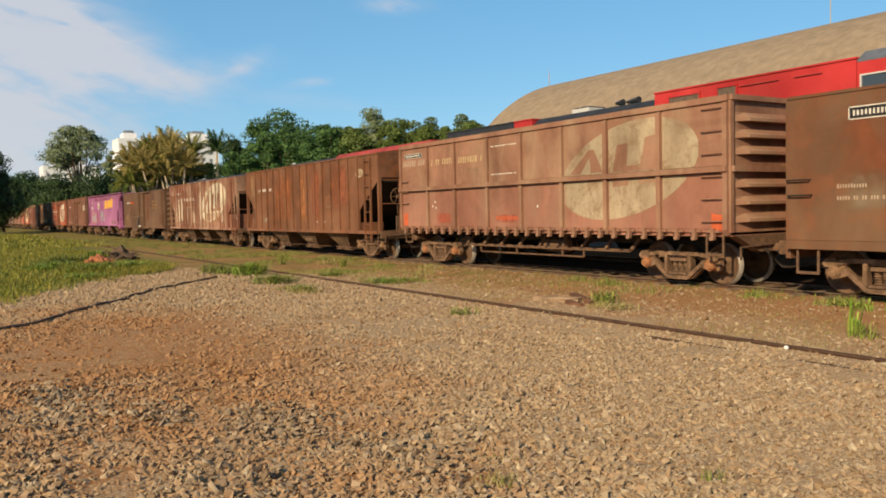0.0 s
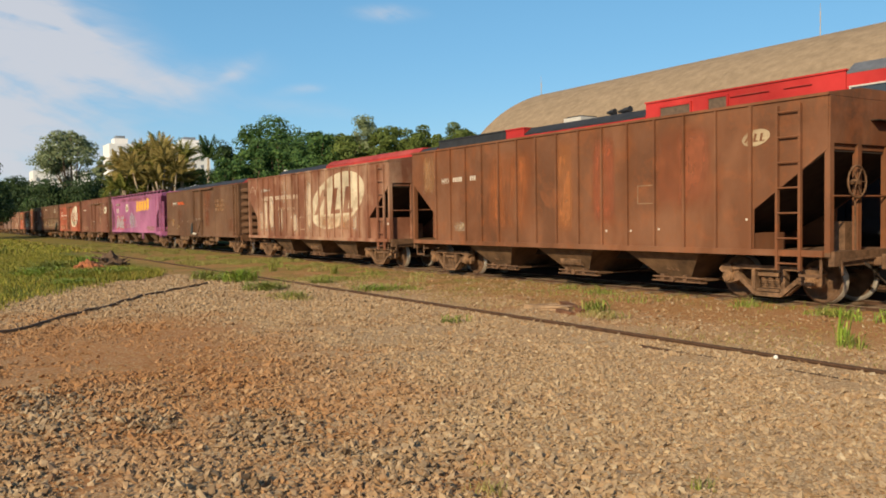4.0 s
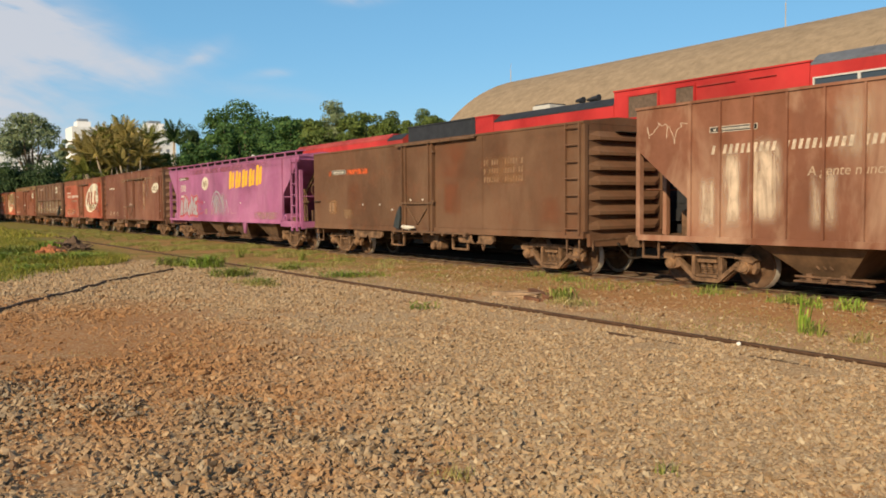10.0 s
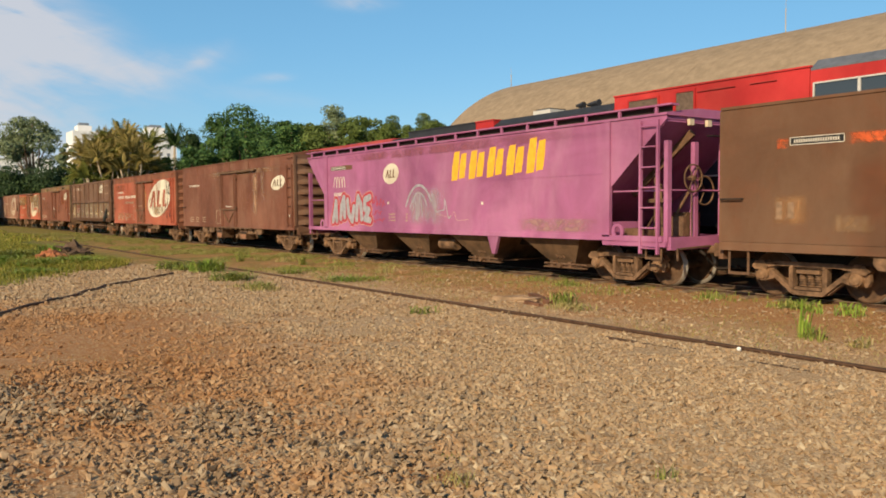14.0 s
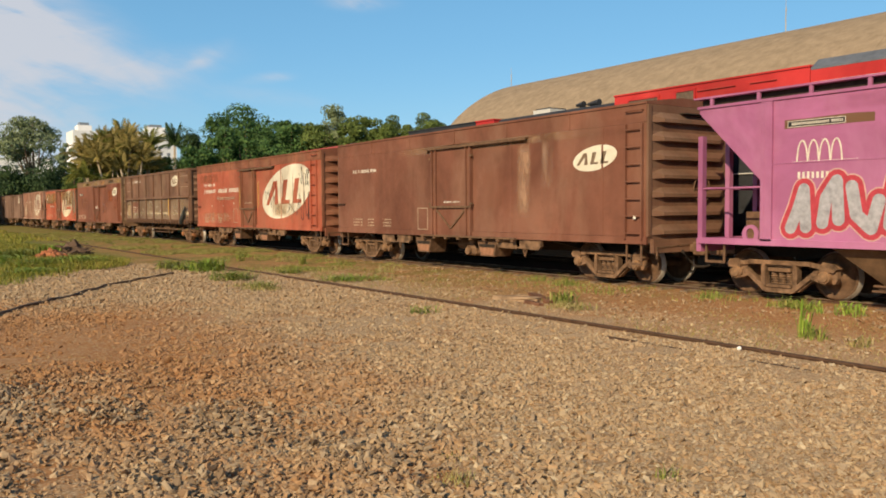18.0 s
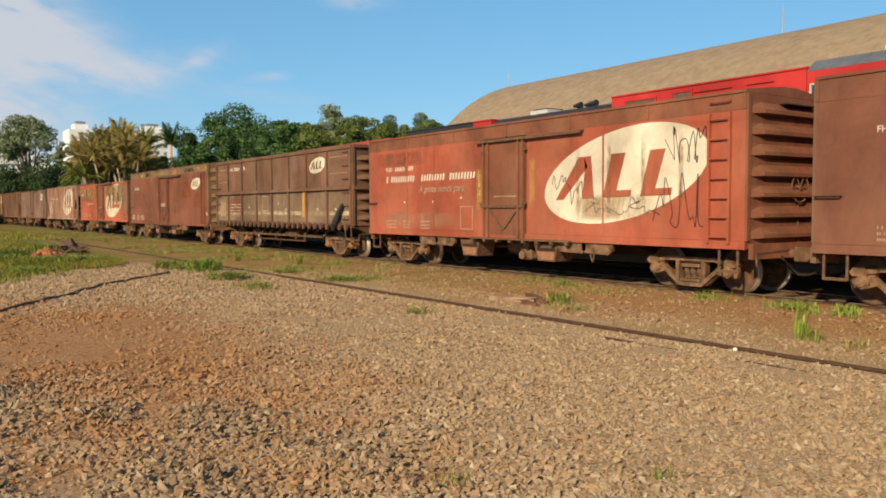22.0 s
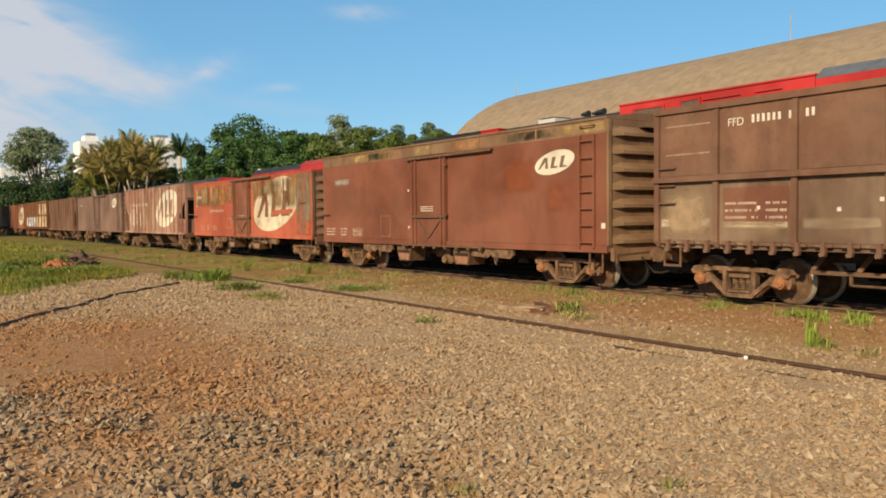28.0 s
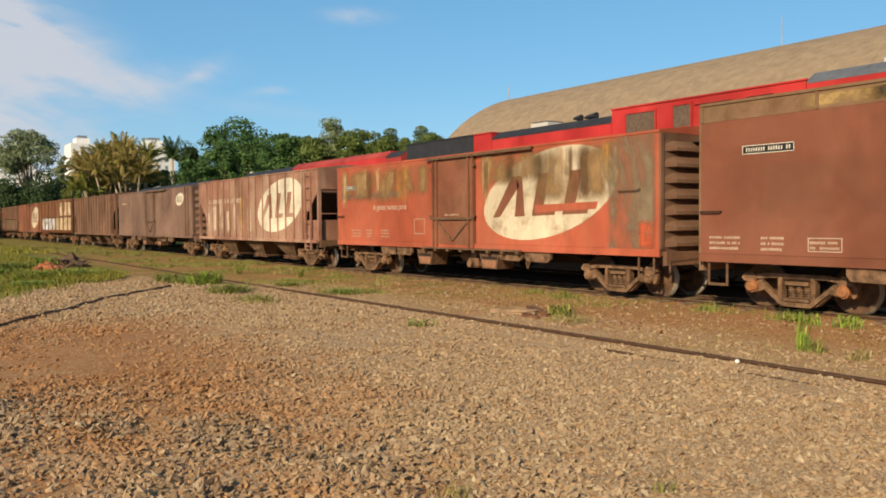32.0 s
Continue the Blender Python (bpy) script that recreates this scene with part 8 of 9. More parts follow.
def shed():
    w = tagged(new("warehouse"), "long weathered warehouse with a barrel-vaulted concrete roof", "warehouse")
    x0, x1, yc, zc, r = -36.2, 70.0, 32.4, -0.32, 9.32
    n, t = 64, 0.16
    angles = [radians(149 - 118 * k / n) for k in range(n + 1)]
    bays = 14
    for k in range(bays):
        a, b = x0 + (x1 - x0) * k / bays, x0 + (x1 - x0) * (k + 1) / bays
        bm = bmesh.new()
        outer = [(yc + r * math.cos(q), zc + r * math.sin(q)) for q in angles]
        inner = [(yc + (r - t) * math.cos(q), zc + (r - t) * math.sin(q)) for q in angles[::-1]]
        pts = outer + inner
        va = [bm.verts.new((a, y, z)) for y, z in pts]
        vb = [bm.verts.new((b - 0.012, y, z)) for y, z in pts]
        m = len(pts)
        for i in range(m):
            bm.faces.new((va[i], va[(i + 1) % m], vb[(i + 1) % m], vb[i]))
        for i in range(n):
            bm.faces.new((va[i], va[i + 1], va[m - 2 - i], va[m - 1 - i]))
            bm.faces.new((vb[i + 1], vb[i], vb[m - 1 - i], vb[m - 2 - i]))
        part("roof_bay", bm, VAULT, w)
    for y in (yc + r * math.cos(angles[0]), yc + r * math.cos(angles[-1])):
        bm = bmesh.new()
        box(bm, x0, x1, y - 0.15, y + 0.15, 0, zc + r * math.sin(angles[0]))
        part("side_wall", bm, SHED_WALL, w)
    for x in (x0 + 0.3, x1 - 0.3):
        bm = bmesh.new()
        pts = [(yc + (r - 0.17) * math.cos(q), zc + (r - 0.17) * math.sin(q)) for q in angles]
        prism_x(bm, [(pts[0][0], 0)] + pts + [(pts[-1][0], 0)], x - 0.1, x + 0.1)
        part("gable_wall", bm, SHED_WALL, w)
    for x, y, h in ((-36.0, 30.0, 0.75), (-20.8, 33.0, 1.5)):
        bm = bmesh.new()
        z = zc + math.sqrt(r * r - (y - yc) ** 2) - 0.05
        rod(bm, (x, y, z), (x, y, z + h), 0.022, 6)
        rod(bm, (x, y, z + h), (x, y, z + h + 0.35), 0.010, 5)
        part("lightning_rod", bm, SHED_WALL, w)


shed()

# ---- parked red locomotives ----
LOCO_RED = painted("bright_red_loco_paint", (0.44, 0.026, 0.023), (0.40, 0.03, 0.02), 0.25, 0.12, (0.60, 0.10, 0.07), 0.2, 0.5)
LOCO_DULL = painted("dulled_red_loco_paint", (0.36, 0.040, 0.032), (0.16, 0.03, 0.02), 0.4, 0.3, (0.40, 0.12, 0.08), 0.3, 0.6)
LOCO_BLACK = plain("black_loco_roof", (0.030, 0.031, 0.035), 0.6, 0.0, 3.0, 0.3, 0.1)
LOCO_GREY = plain("grey_cab_roof", (0.12, 0.13, 0.15), 0.6, 0.0, 3.0, 0.25, 0.1)
FRAME_GREY = plain("pale_window_frame", (0.52, 0.50, 0.46), 0.6, 0.0, 10.0, 0.1, 0.0)
SCREEN = plain("dusty_radiator_screen", (0.125, 0.085, 0.060), 0.8, 0.0, 10.0, 0.3, 0.4)
LY = 17.0


def pane_material():
    m, nt, b = nodes_of("dark_window_glass")
    b.inputs["Base Color"].default_value = (0.045, 0.055, 0.065, 1)
    b.inputs["Roughness"].default_value = 0.08
    b.inputs["Specular IOR Level"].default_value = 0.6
    return m


PANE = pane_material()


def locomotive(x0, x1, label, sections, fans):
    """Sections of the long hood: start, end, top, paint, roof paint."""
    w = tagged(new("locomotive"), label, "locomotive", "parked locomotives")
    y0, y1 = LY, LY + 3.1
    bm = bmesh.new()
    box(bm, x0, x1, y0 - 0.1, y1 + 0.1, 1.25, 1.55)
    box(bm, x0 + 0.2, x1 - 0.2, y0 + 0.9, y1 - 0.9, 0.75, 1.25)
    part("underframe", bm, LOCO_BLACK, w)
    bm = bmesh.new()
    c = (x0 + x1) / 2
    prism_x(bm, [(y0 + 0.25, 0.5), (y0 + 0.05, 0.75), (y0 + 0.05, 1.24), (y1 - 0.05, 1.24), (y1 - 0.05, 0.75), (y1 - 0.25, 0.5)], c - 2.2, c + 2.2)
    part("fuel_tank", bm, LOCO_BLACK, w)
    for s in (-1, 1):
        bx = c + s * (abs(x1 - x0) / 2 - 3.0)
        bm = bmesh.new()
        for yy in (y0 + 0.25, y1 - 0.45):
            box(bm, bx - 2.1, bx + 2.1, yy, yy + 0.2, 0.45, 0.80)
            for k in (-1.6, 0, 1.6):
                box(bm, bx + k - 0.2, bx + k + 0.2, yy - 0.06, yy + 0.24, 0.30, 0.75)
        box(bm, bx - 0.4, bx + 0.4, y0 + 0.4, y1 - 0.4, 0.5, 1.0)
        b = part("bogie", bm, IRON_DARK, w)
        for k in (-1.6, 0, 1.6):
            bm = bmesh.new()
            for yy in (18.0, 19.05):
                rod(bm, (bx + k, yy, RAIL_Z + 0.46), (bx + k, yy + 0.12, RAIL_Z + 0.46), 0.46, 20)
            rod(bm, (bx + k, 18.0, RAIL_Z + 0.46), (bx + k, 19.1, RAIL_Z + 0.46), 0.08, 8)
            part("wheelset", bm, IRON, b)
    for a, b, top, paint, roof_paint, inset in sections:
        bm = bmesh.new()
        yy0, yy1 = y0 + inset, y1 - inset
        # hood is black below the level where its own paint starts
        box(bm, a, b, yy0, yy1, 1.55, 3.2 if top > 4 else 2.4)
        part("hood_base", bm, LOCO_BLACK, w, "black lower hood below the painted part")
        bm = bmesh.new()
        low = 3.204 if top > 4 else 2.404
        prism_x(bm, [(yy0, low), (yy1, low), (yy1, top - 0.22), (yy1 - 0.3, top - 0.02), (yy0 + 0.3, top - 0.02), (yy0, top - 0.22)] if roof_paint else [(yy0, low), (yy1, low), (yy1, top - 0.04), (yy0, top - 0.04)], a, b)
        part("hood", bm, paint, w)
        bm = bmesh.new()
        if roof_paint:
            prism_x(bm, [(yy0 - 0.005, top - 0.26), (yy0 - 0.005, top - 0.215), (yy0 + 0.29, top), (yy1 - 0.29, top), (yy1 + 0.005, top - 0.215), (yy1 + 0.005, top - 0.26), (yy1 - 0.3, top - 0.015), (yy0 + 0.3, top - 0.015)], a + 0.005, b - 0.005)
            part("hood_roof", bm, roof_paint, w)
        else:
            box(bm, a - 0.02, b + 0.02, yy0 - 0.03, yy1 + 0.03, top - 0.04, top)
            part("hood_roof", bm, paint, w)
        for k in range(int((b - a) / 1.3)):
            bm = bmesh.new()
            xa = a + 0.15 + k * 1.3
            box(bm, xa, min(xa + 1.1, b - 0.1), yy0 - 0.018, yy0, 1.7, low - 0.1)
            part("hood_door", bm, LOCO_BLACK, w)
    for f in fans:
        bm = bmesh.new()
        rod(bm, (f[0], f[1], f[2] - 0.05), (f[0], f[1], f[2] + 0.14), 0.55, 20)
        part("roof_fan", bm, LOCO_BLACK, w)
    bm = bmesh.new()
    n = 10
    for k in range(n + 1):
        x = x0 + 0.3 + (x1 - x0 - 0.6) * k / n
        rod(bm, (x, y0 - 0.05, 1.55), (x, y0 - 0.05, 2.5), 0.018, 6)
    rod(bm, (x0 + 0.3, y0 - 0.05, 2.5), (x1 - 0.3, y0 - 0.05, 2.5), 0.018, 6)
    part("walkway_handrail", bm, FRAME_GREY, w)
    return w


w = locomotive(-26.6, -4.2, "bright red diesel locomotive with black hood roof, parked", (
    (-26.6, -22.32, 4.72, LOCO_BLACK, None, 0.0), (-22.30, -21.32, 4.72, LOCO_RED, None, 0.0), (-21.30, -15.92, 4.70, LOCO_RED, LOCO_BLACK, 0.0),
    (-15.9, -10.12, 4.84, LOCO_RED, None, 0.0), (-10.1, -7.0, 4.98, LOCO_RED, LOCO_GREY, 0.0), (-6.98, -4.4, 3.6, LOCO_RED, None, 0.3)), ((-24.4, 18.5, 4.72),))
for xa, xb, za, zb_ in ((-15.35, -14.35, 4.05, 4.62), (-13.75, -13.20, 4.10, 4.66)):
    bm = bmesh.new()
    box(bm, xa, xb, LY - 0.025, LY - 0.001, za, zb_)
    part("radiator_screen", bm, SCREEN, w, "dusty dark radiator screen")
    bm = bmesh.new()
    for a in ((xa - 0.05, xb + 0.05, zb_, zb_ + 0.05), (xa - 0.05, xb + 0.05, za - 0.05, za), (xa - 0.05, xa, za, zb_), (xb, xb + 0.05, za, zb_)):
        box(bm, a[0], a[1], LY - 0.045, LY - 0.001, a[2], a[3])
    part("screen_frame", bm, LOCO_RED, w)
for xa, xb in ((-9.98, -9.02), (-8.96, -8.02)):
    bm = bmesh.new()
    box(bm, xa, xb, LY - 0.02, LY - 0.004, 3.76, 4.41)
    win = part("cab_window", bm, PANE, w, "dark cab window in a pale frame")
    bm = bmesh.new()
    for a in ((xa - 0.035, xb + 0.025, 4.41, 4.445), (xa - 0.035, xb + 0.025, 3.72, 3.76), (xa - 0.035, xa, 3.76, 4.41), (xb, xb + 0.025, 3.76, 4.41)):
        box(bm, a[0], a[1], LY - 0.05, LY - 0.004, a[2], a[3])
    part("window_frame", bm, FRAME_GREY, win)
bm = bmesh.new()
box(bm, -8.7, -7.6, LY + 0.5, LY + 1.5, 4.98, 5.12)
part("air_unit", bevelled(bm, 0.03), FRAME_GREY, w, "pale air-conditioning box on the cab roof")
bm = bmesh.new()
box(bm, -19.78, -18.98, LY + 0.4, LY + 1.2, 4.69, 4.84)
part("roof_vent", bm, FRAME_GREY, w, "pale roof vent with a flat dark cap")
bm = bmesh.new()
box(bm, -19.70, -19.06, LY + 0.45, LY + 1.15, 4.844, 4.885)
part("vent_cap", bm, LOCO_BLACK, w)
bm = bmesh.new()
for x, y in ((-17.75, 0.5), (-17.4, 0.62), (-17.12, 0.5)):
    rod(bm, (x + 0.16, LY + y, 4.82), (x - 0.16, LY + y, 4.82), 0.10, 10, 0.04)
    rod(bm, (x, LY + y, 4.68), (x, LY + y, 4.80), 0.03, 6)
part("air_horn", bm, LOCO_BLACK, w, "cluster of black air horns")
for xa, xb in ((-13.1, -12.0), (-11.6, -10.9)):
    bm = bmesh.new()
    rod(bm, (xa, LY - 0.03, 4.62), (xb, LY - 0.03, 4.62), 0.012, 5)
    part("hood_rail", bm, LOCO_DULL, w)

w = locomotive(-46.5, -27.0, "dull red diesel locomotive with a sooty dark roof, parked", (
    (-28.2, -27.02, 4.55, LOCO_DULL, LOCO_BLACK, 0.0), (-37.2, -28.22, 4.62, LOCO_RED, LOCO_DULL, 0.05), (-43.6, -37.22, 4.52, LOCO_DULL, LOCO_BLACK, 0.05), (-46.4, -43.62, 3.7, LOCO_DULL, LOCO_BLACK, 0.2)), ((-40, 18.5, 4.52), (-33, 18.5, 4.62)))
bm = bmesh.new()
bmesh.ops.create_icosphere(bm, subdivisions=2, radius=0.14, matrix=pose(-43.9, LY + 0.6, 4.5))
part("number_lamp", bm, FRAME_GREY, w, "small white lamp dome")
w = locomotive(-68.5, -47.5, "dark red diesel locomotive standing at the end of the row", ((-66, -49.5, 4.42, LOCO_DULL, LOCO_BLACK, 0.05), (-68.4, -66.02, 3.4, LOCO_DULL, LOCO_BLACK, 0.2)), ((-57, 18.5, 4.42),))

# ---- far white apartment towers ----
TOWER = plain("white_plaster", (0.78, 0.76, 0.74), 0.85, 0.0, 0.3, 0.06, 0.0)
TOWER_PANE = plain("tower_window", (0.20, 0.22, 0.25), 0.4, 0.0, 1.0, 0.2, 0.0)


def tower(x, y, wx, wy, h, label):
    w = tagged(new("apartment_building"), label, "building", "white apartment towers")
    bm = bmesh.new()
    box(bm, x - wx / 2, x + wx / 2, y - wy / 2, y + wy / 2, 0, h)
    part("wall", bm, TOWER, w)
    bm = bmesh.new()
    box(bm, x - wx / 4, x + wx / 4, y - wy / 4, y + wy / 4, h, h + 2.6)
    r = part("roof_house", bm, TOWER, w)
    bm = bmesh.new()
    box(bm, x - wx / 6, x + wx / 6, y - wy / 6, y + wy / 6, h + 2.6, h + 3.8)
    part("water_tank", bm, TOWER_PANE, r)
    win = bmesh.new()
    box(win, -0.06, 0.06, -0.7, 0.7, -0.6, 0.6)
    me = to_mesh("window", win, TOWER_PANE)
    for f in range(int(h / 3.0) - 1):
        for k in range(int(wy / 3.2)):
            part("window", me, None, w, at=pose(x + wx / 2, y - wy / 2 + 1.8 + k * 3.2, 2.2 + f * 3.0))


tower(-372, 73.0, 14, 11.0, 35.5, "white high-rise apartment block beyond the trees")
tower(-366, 101.0, 14, 15.0, 35.5, "white high-rise apartment block beyond the trees")
tower(-380, 50.0, 14, 22.0, 24.0, "low white apartment block beyond the trees")
tower(-370, 86.0, 14, 10.0, 26.0, "low white apartment block beyond the trees")


# ---- trees ----
BARK = plain("grey_brown_bark", (0.16, 0.11, 0.075), 0.95, 0.0, 3.0, 0.4, 0.6)
PALM_BARK = plain("pale_palm_trunk", (0.40, 0.32, 0.23), 0.9, 0.0, 3.0, 0.3, 0.4)


def leaf_material(name, dark, lit, tip):
    m, nt, b = nodes_of(name)
    g = nt.nodes.new("ShaderNodeNewGeometry")
    col = ramp(nt, g.outputs["Random Per Island"], [(0.0, dark), (0.55, lit), (1.0, tip)])
    col = mix(nt, ramp(nt, noise_of(nt, 0.55, 3, 0.6), [(0.42, 0.55), (0.62, 0.0)]), col, dark)
    nt.links.new(col, b.inputs["Base Color"])
    b.inputs["Roughness"].default_value = 0.6
    b.inputs["Specular IOR Level"].default_value = 0.2
    return m


LEAF_DEEP = leaf_material("deep_green_leaves", (0.024, 0.060, 0.017), (0.064, 0.134, 0.034), (0.136, 0.213, 0.051))
LEAF_MID = leaf_material("olive_green_leaves", (0.047, 0.073, 0.016), (0.121, 0.162, 0.034), (0.163, 0.200, 0.048))
LEAF_PALE = leaf_material("pale_green_leaves", (0.112, 0.147, 0.068), (0.231, 0.273, 0.136), (0.299, 0.323, 0.178))
LEAF_DARK = leaf_material("dark_shaded_leaves", (0.019, 0.038, 0.013), (0.042, 0.074, 0.023), (0.085, 0.131, 0.040))
FROND_YELLOW = leaf_material("yellowing_fronds", (0.191, 0.160, 0.041), (0.365, 0.282, 0.084), (0.521, 0.382, 0.139))
FROND_PALM = leaf_material("olive_fronds", (0.110, 0.126, 0.025), (0.230, 0.234, 0.046), (0.386, 0.361, 0.083))
FROND_GREEN = leaf_material("green_fronds", (0.023, 0.049, 0.012), (0.053, 0.094, 0.021), (0.092, 0.139, 0.034))


def tree(x, y, h, spread, base, seed, leaf, label, clumps=46, per=95, size=0.34, squash=0.75, gap=0.0, top=0.0, ball=1.0):
    """Trunk, forked limbs, and a crown of leaves gathered in uneven clumps."""
    rs = np.random.RandomState(seed)
    w = tagged(new("tree"), label, "tree", "trees behind the yard")
    w.matrix_basis = pose(x, y, float(lay(x, y)) - 0.2)
    per, size = int(per * 2.7), size * 0.58
    trunk = bmesh.new()
    crown_c = np.array([0, 0, (base + h) / 2])
    centres = []
    while len(centres) < clumps:
        p = rs.uniform(-1, 1, 3)
        d = np.linalg.norm(p)
        if d > 1 or d < gap:
            continue
        if top and p[2] < -top + 0.5 * abs(p[0]):
            continue
        wide = spread * (1.0 - 0.25 * max(p[2], 0))
        centres.append(crown_c + p * np.array([wide, wide * 0.9, (h - base) / 2]) * 0.86)
    fork = Vector((rs.uniform(-0.4, 0.4), rs.uniform(-0.4, 0.4), base * 0.8 + 0.1 * h))
    limb(trunk, [Vector((0, 0, 0)), fork * 0.5 + Vector((rs.uniform(-0.2, 0.2), 0, 0)), fork], h * 0.028, h * 0.019, 9)
    for c in centres[:14]:
        c = Vector(c)
        m = fork.lerp(c, 0.5) + Vector((rs.uniform(-0.5, 0.5), rs.uniform(-0.5, 0.5), rs.uniform(0, 0.7)))
        limb(trunk, [fork, m, c], h * 0.011, h * 0.003, 6)
    part("trunk", trunk, BARK, w)
    vs, fs = [], []
    k0 = 0
    for c in centres:
        n = int(per * rs.uniform(0.5, 1.4))
        r = spread * ball * rs.uniform(0.26, 0.48)
        d = rs.normal(0, 1, (n, 3))
        d /= np.linalg.norm(d, axis=1)[:, None]
        p = c + d * (r * rs.uniform(0.45, 1.0, n) ** 0.6)[:, None] * np.array([1, 1, squash])
        nrm = d + rs.normal(0, 0.42, (n, 3))
        nrm /= np.linalg.norm(nrm, axis=1)[:, None]
        u = np.cross(nrm, rs.normal(0, 1, (n, 3)))
        u /= np.linalg.norm(u, axis=1)[:, None]
        t = np.cross(nrm, u)
        s = (size * rs.uniform(0.5, 1.3, n))[:, None]
        vs.append(np.stack([p - u * s, p - t * s * 0.5, p + u * s, p + t * s * 0.5 + nrm * s * 0.3], 1).reshape(-1, 3))
        fs.append((np.arange(n)[:, None] * 4 + np.arange(4)[None]) + k0)
        k0 += 4 * n
    tagged(part("crown", raw_mesh("crown", np.concatenate(vs), np.concatenate(fs), leaf), None, w), kind="stuff")
    return w


def frond_mesh(length, droop, leaf, seed, name="frond", leaflets=70, lw=0.0065, plume=0.21):
    """One feather leaf: a bent rib with leaflets on both sides, growing along +x."""
    rs = np.random.RandomState(seed)
    vs, fs = [], []
    def at(t):
        return np.array([length * t * (1 - 0.25 * droop * t), 0, length * (0.42 * t - droop * t * t)])
    for k in range(leaflets):
        t = 0.12 + 0.88 * k / (leaflets - 1)
        p = at(t)
        ll = length * plume * math.sin(math.pi * min(1, 0.15 + 0.85 * t)) ** 0.6 + 0.1
        for s in (-1, 1):
            q = p + np.array([ll * 0.55, s * ll * 0.75, -ll * rs.uniform(0.25, 0.7)])
            wv = np.array([lw * length / 3, 0, 0.02])
            b = len(vs)
            vs += [p - wv, p + wv, q]
            fs.append((b, b + 1, b + 2))
    for k in range(8):
        p, q = at(k / 8), at((k + 1) / 8)
        o = np.array([0, 0.025, 0.02])
        b = len(vs)
        vs += [p - o, p + o, q + o]
        fs.append((b, b + 1, b + 2))
    return raw_mesh(name, np.array(vs), np.array(fs), leaf)


def palm(x, y, h, reach, seed, leaf, label, n=16, trunks=1, spread=0.0, bark=PALM_BARK):
    rs = np.random.RandomState(seed)
    w = tagged(new("palm_tree"), label, "palm tree", "palms behind the yard")
    w.matrix_basis = pose(x, y, float(lay(x, y)) - 0.1)
    frond = [frond_mesh(reach, d, leaf, seed + i) for i, d in enumerate((0.18, 0.38, 0.70))]
    for k in range(trunks):
        a = k * math.tau / max(trunks, 1) + rs.uniform(0, 1)
        hh = h * (1 - 0.3 * (k > 0) * rs.uniform(0.2, 1))
        foot = Vector((spread * 0.3 * math.cos(a), spread * 0.3 * math.sin(a), 0)) if trunks > 1 else Vector((0, 0, 0))
        head = foot + Vector((spread * math.cos(a), spread * math.sin(a), hh)) if trunks > 1 else Vector((0.3, 0.2, hh))
        bm = bmesh.new()
        limb(bm, [foot, foot.lerp(head, 0.5) + Vector((0.1, 0, 0.1)), head], 0.16 if trunks > 1 else 0.20, 0.10 if trunks > 1 else 0.13, 8)
        part("trunk", bm, bark, w)
        for i in range(n):
            lift = rs.uniform(-70, 14)
            part("frond", frond[i % 3], None, w, at=Matrix.Translation(head) @ pose(0, 0, 0, 0, 0, i * 360 / n + rs.uniform(-10, 10)) @ pose(0, 0, 0, rs.uniform(-20, 20), lift, 0) @ Matrix.Diagonal((1, 1, 1, 1)))
    return w


tree(-163.4, 22.9, 20.0, 7.4, 5.0, 41, LEAF_PALE, "tall tree with an open pale-green crown", 80, 52, 0.40, 0.65, 0.35, 0.35, 0.52)
tree(-157.5, 28.0, 15.5, 1.9, 3.5, 42, LEAF_PALE, "thin half-bare tree with pale olive foliage", 22, 95, 0.34, 0.80, 0.20, 0.00)
tree(-148.8, 18.6, 10.1, 6.3, 0.5, 43, LEAF_DARK, "dark green tree with a dense crown", 50, 95, 0.34, 0.75, 0.00, 0.00)
tree(-144.1, 23.3, 9.7, 5.1, 0.5, 44, LEAF_DARK, "dark green tree with a dense crown", 46, 95, 0.34, 0.75, 0.00, 0.00)
tree(-147.6, 26.8, 10.7, 4.2, 0.5, 45, LEAF_DARK, "dark bushy tree behind the track", 36, 95, 0.34, 0.75, 0.00, 0.00)
palm(-114.5, 24.0, 10.3, 2.9, 51, FROND_YELLOW, "clump palm with yellowing feathery fronds", 24, 5, 1.5)
palm(-114.1, 26.0, 11.3, 3.1, 52, FROND_PALM, "clump palm with green and yellow fronds", 24, 3, 0.9)
palm(-112.8, 27.0, 10.9, 3.1, 57, FROND_YELLOW, "clump palm with yellowing feathery fronds", 24, 4, 1.2)
palm(-111.5, 28.4, 10.3, 2.9, 53, FROND_PALM, "clump palm with yellowing feathery fronds", 24, 5, 1.4)
palm(-111.1, 25.7, 9.4, 3.0, 58, FROND_YELLOW, "clump palm with yellowing feathery fronds", 24, 6, 2.4)
palm(-111.5, 23.7, 8.4, 2.8, 59, FROND_PALM, "clump palm with yellowing feathery fronds", 22, 5, 1.6)
palm(-109.6, 27.4, 8.3, 2.8, 60, FROND_YELLOW, "clump palm with yellowing feathery fronds", 22, 5, 1.6)
palm(-107.4, 31.9, 10.2, 3.3, 56, FROND_GREEN, "slender royal palm with a pale trunk", 24, 1, 0.0)
tree(-118.8, 23.0, 9.2, 2.7, 0.4, 46, LEAF_MID, "low olive bushes under the palms", 30, 95, 0.30, 0.75, 0.00, 0.00)
tree(-118.2, 25.8, 8.9, 2.7, 0.4, 47, LEAF_MID, "low olive bushes under the palms", 30, 95, 0.30, 0.75, 0.00, 0.00)
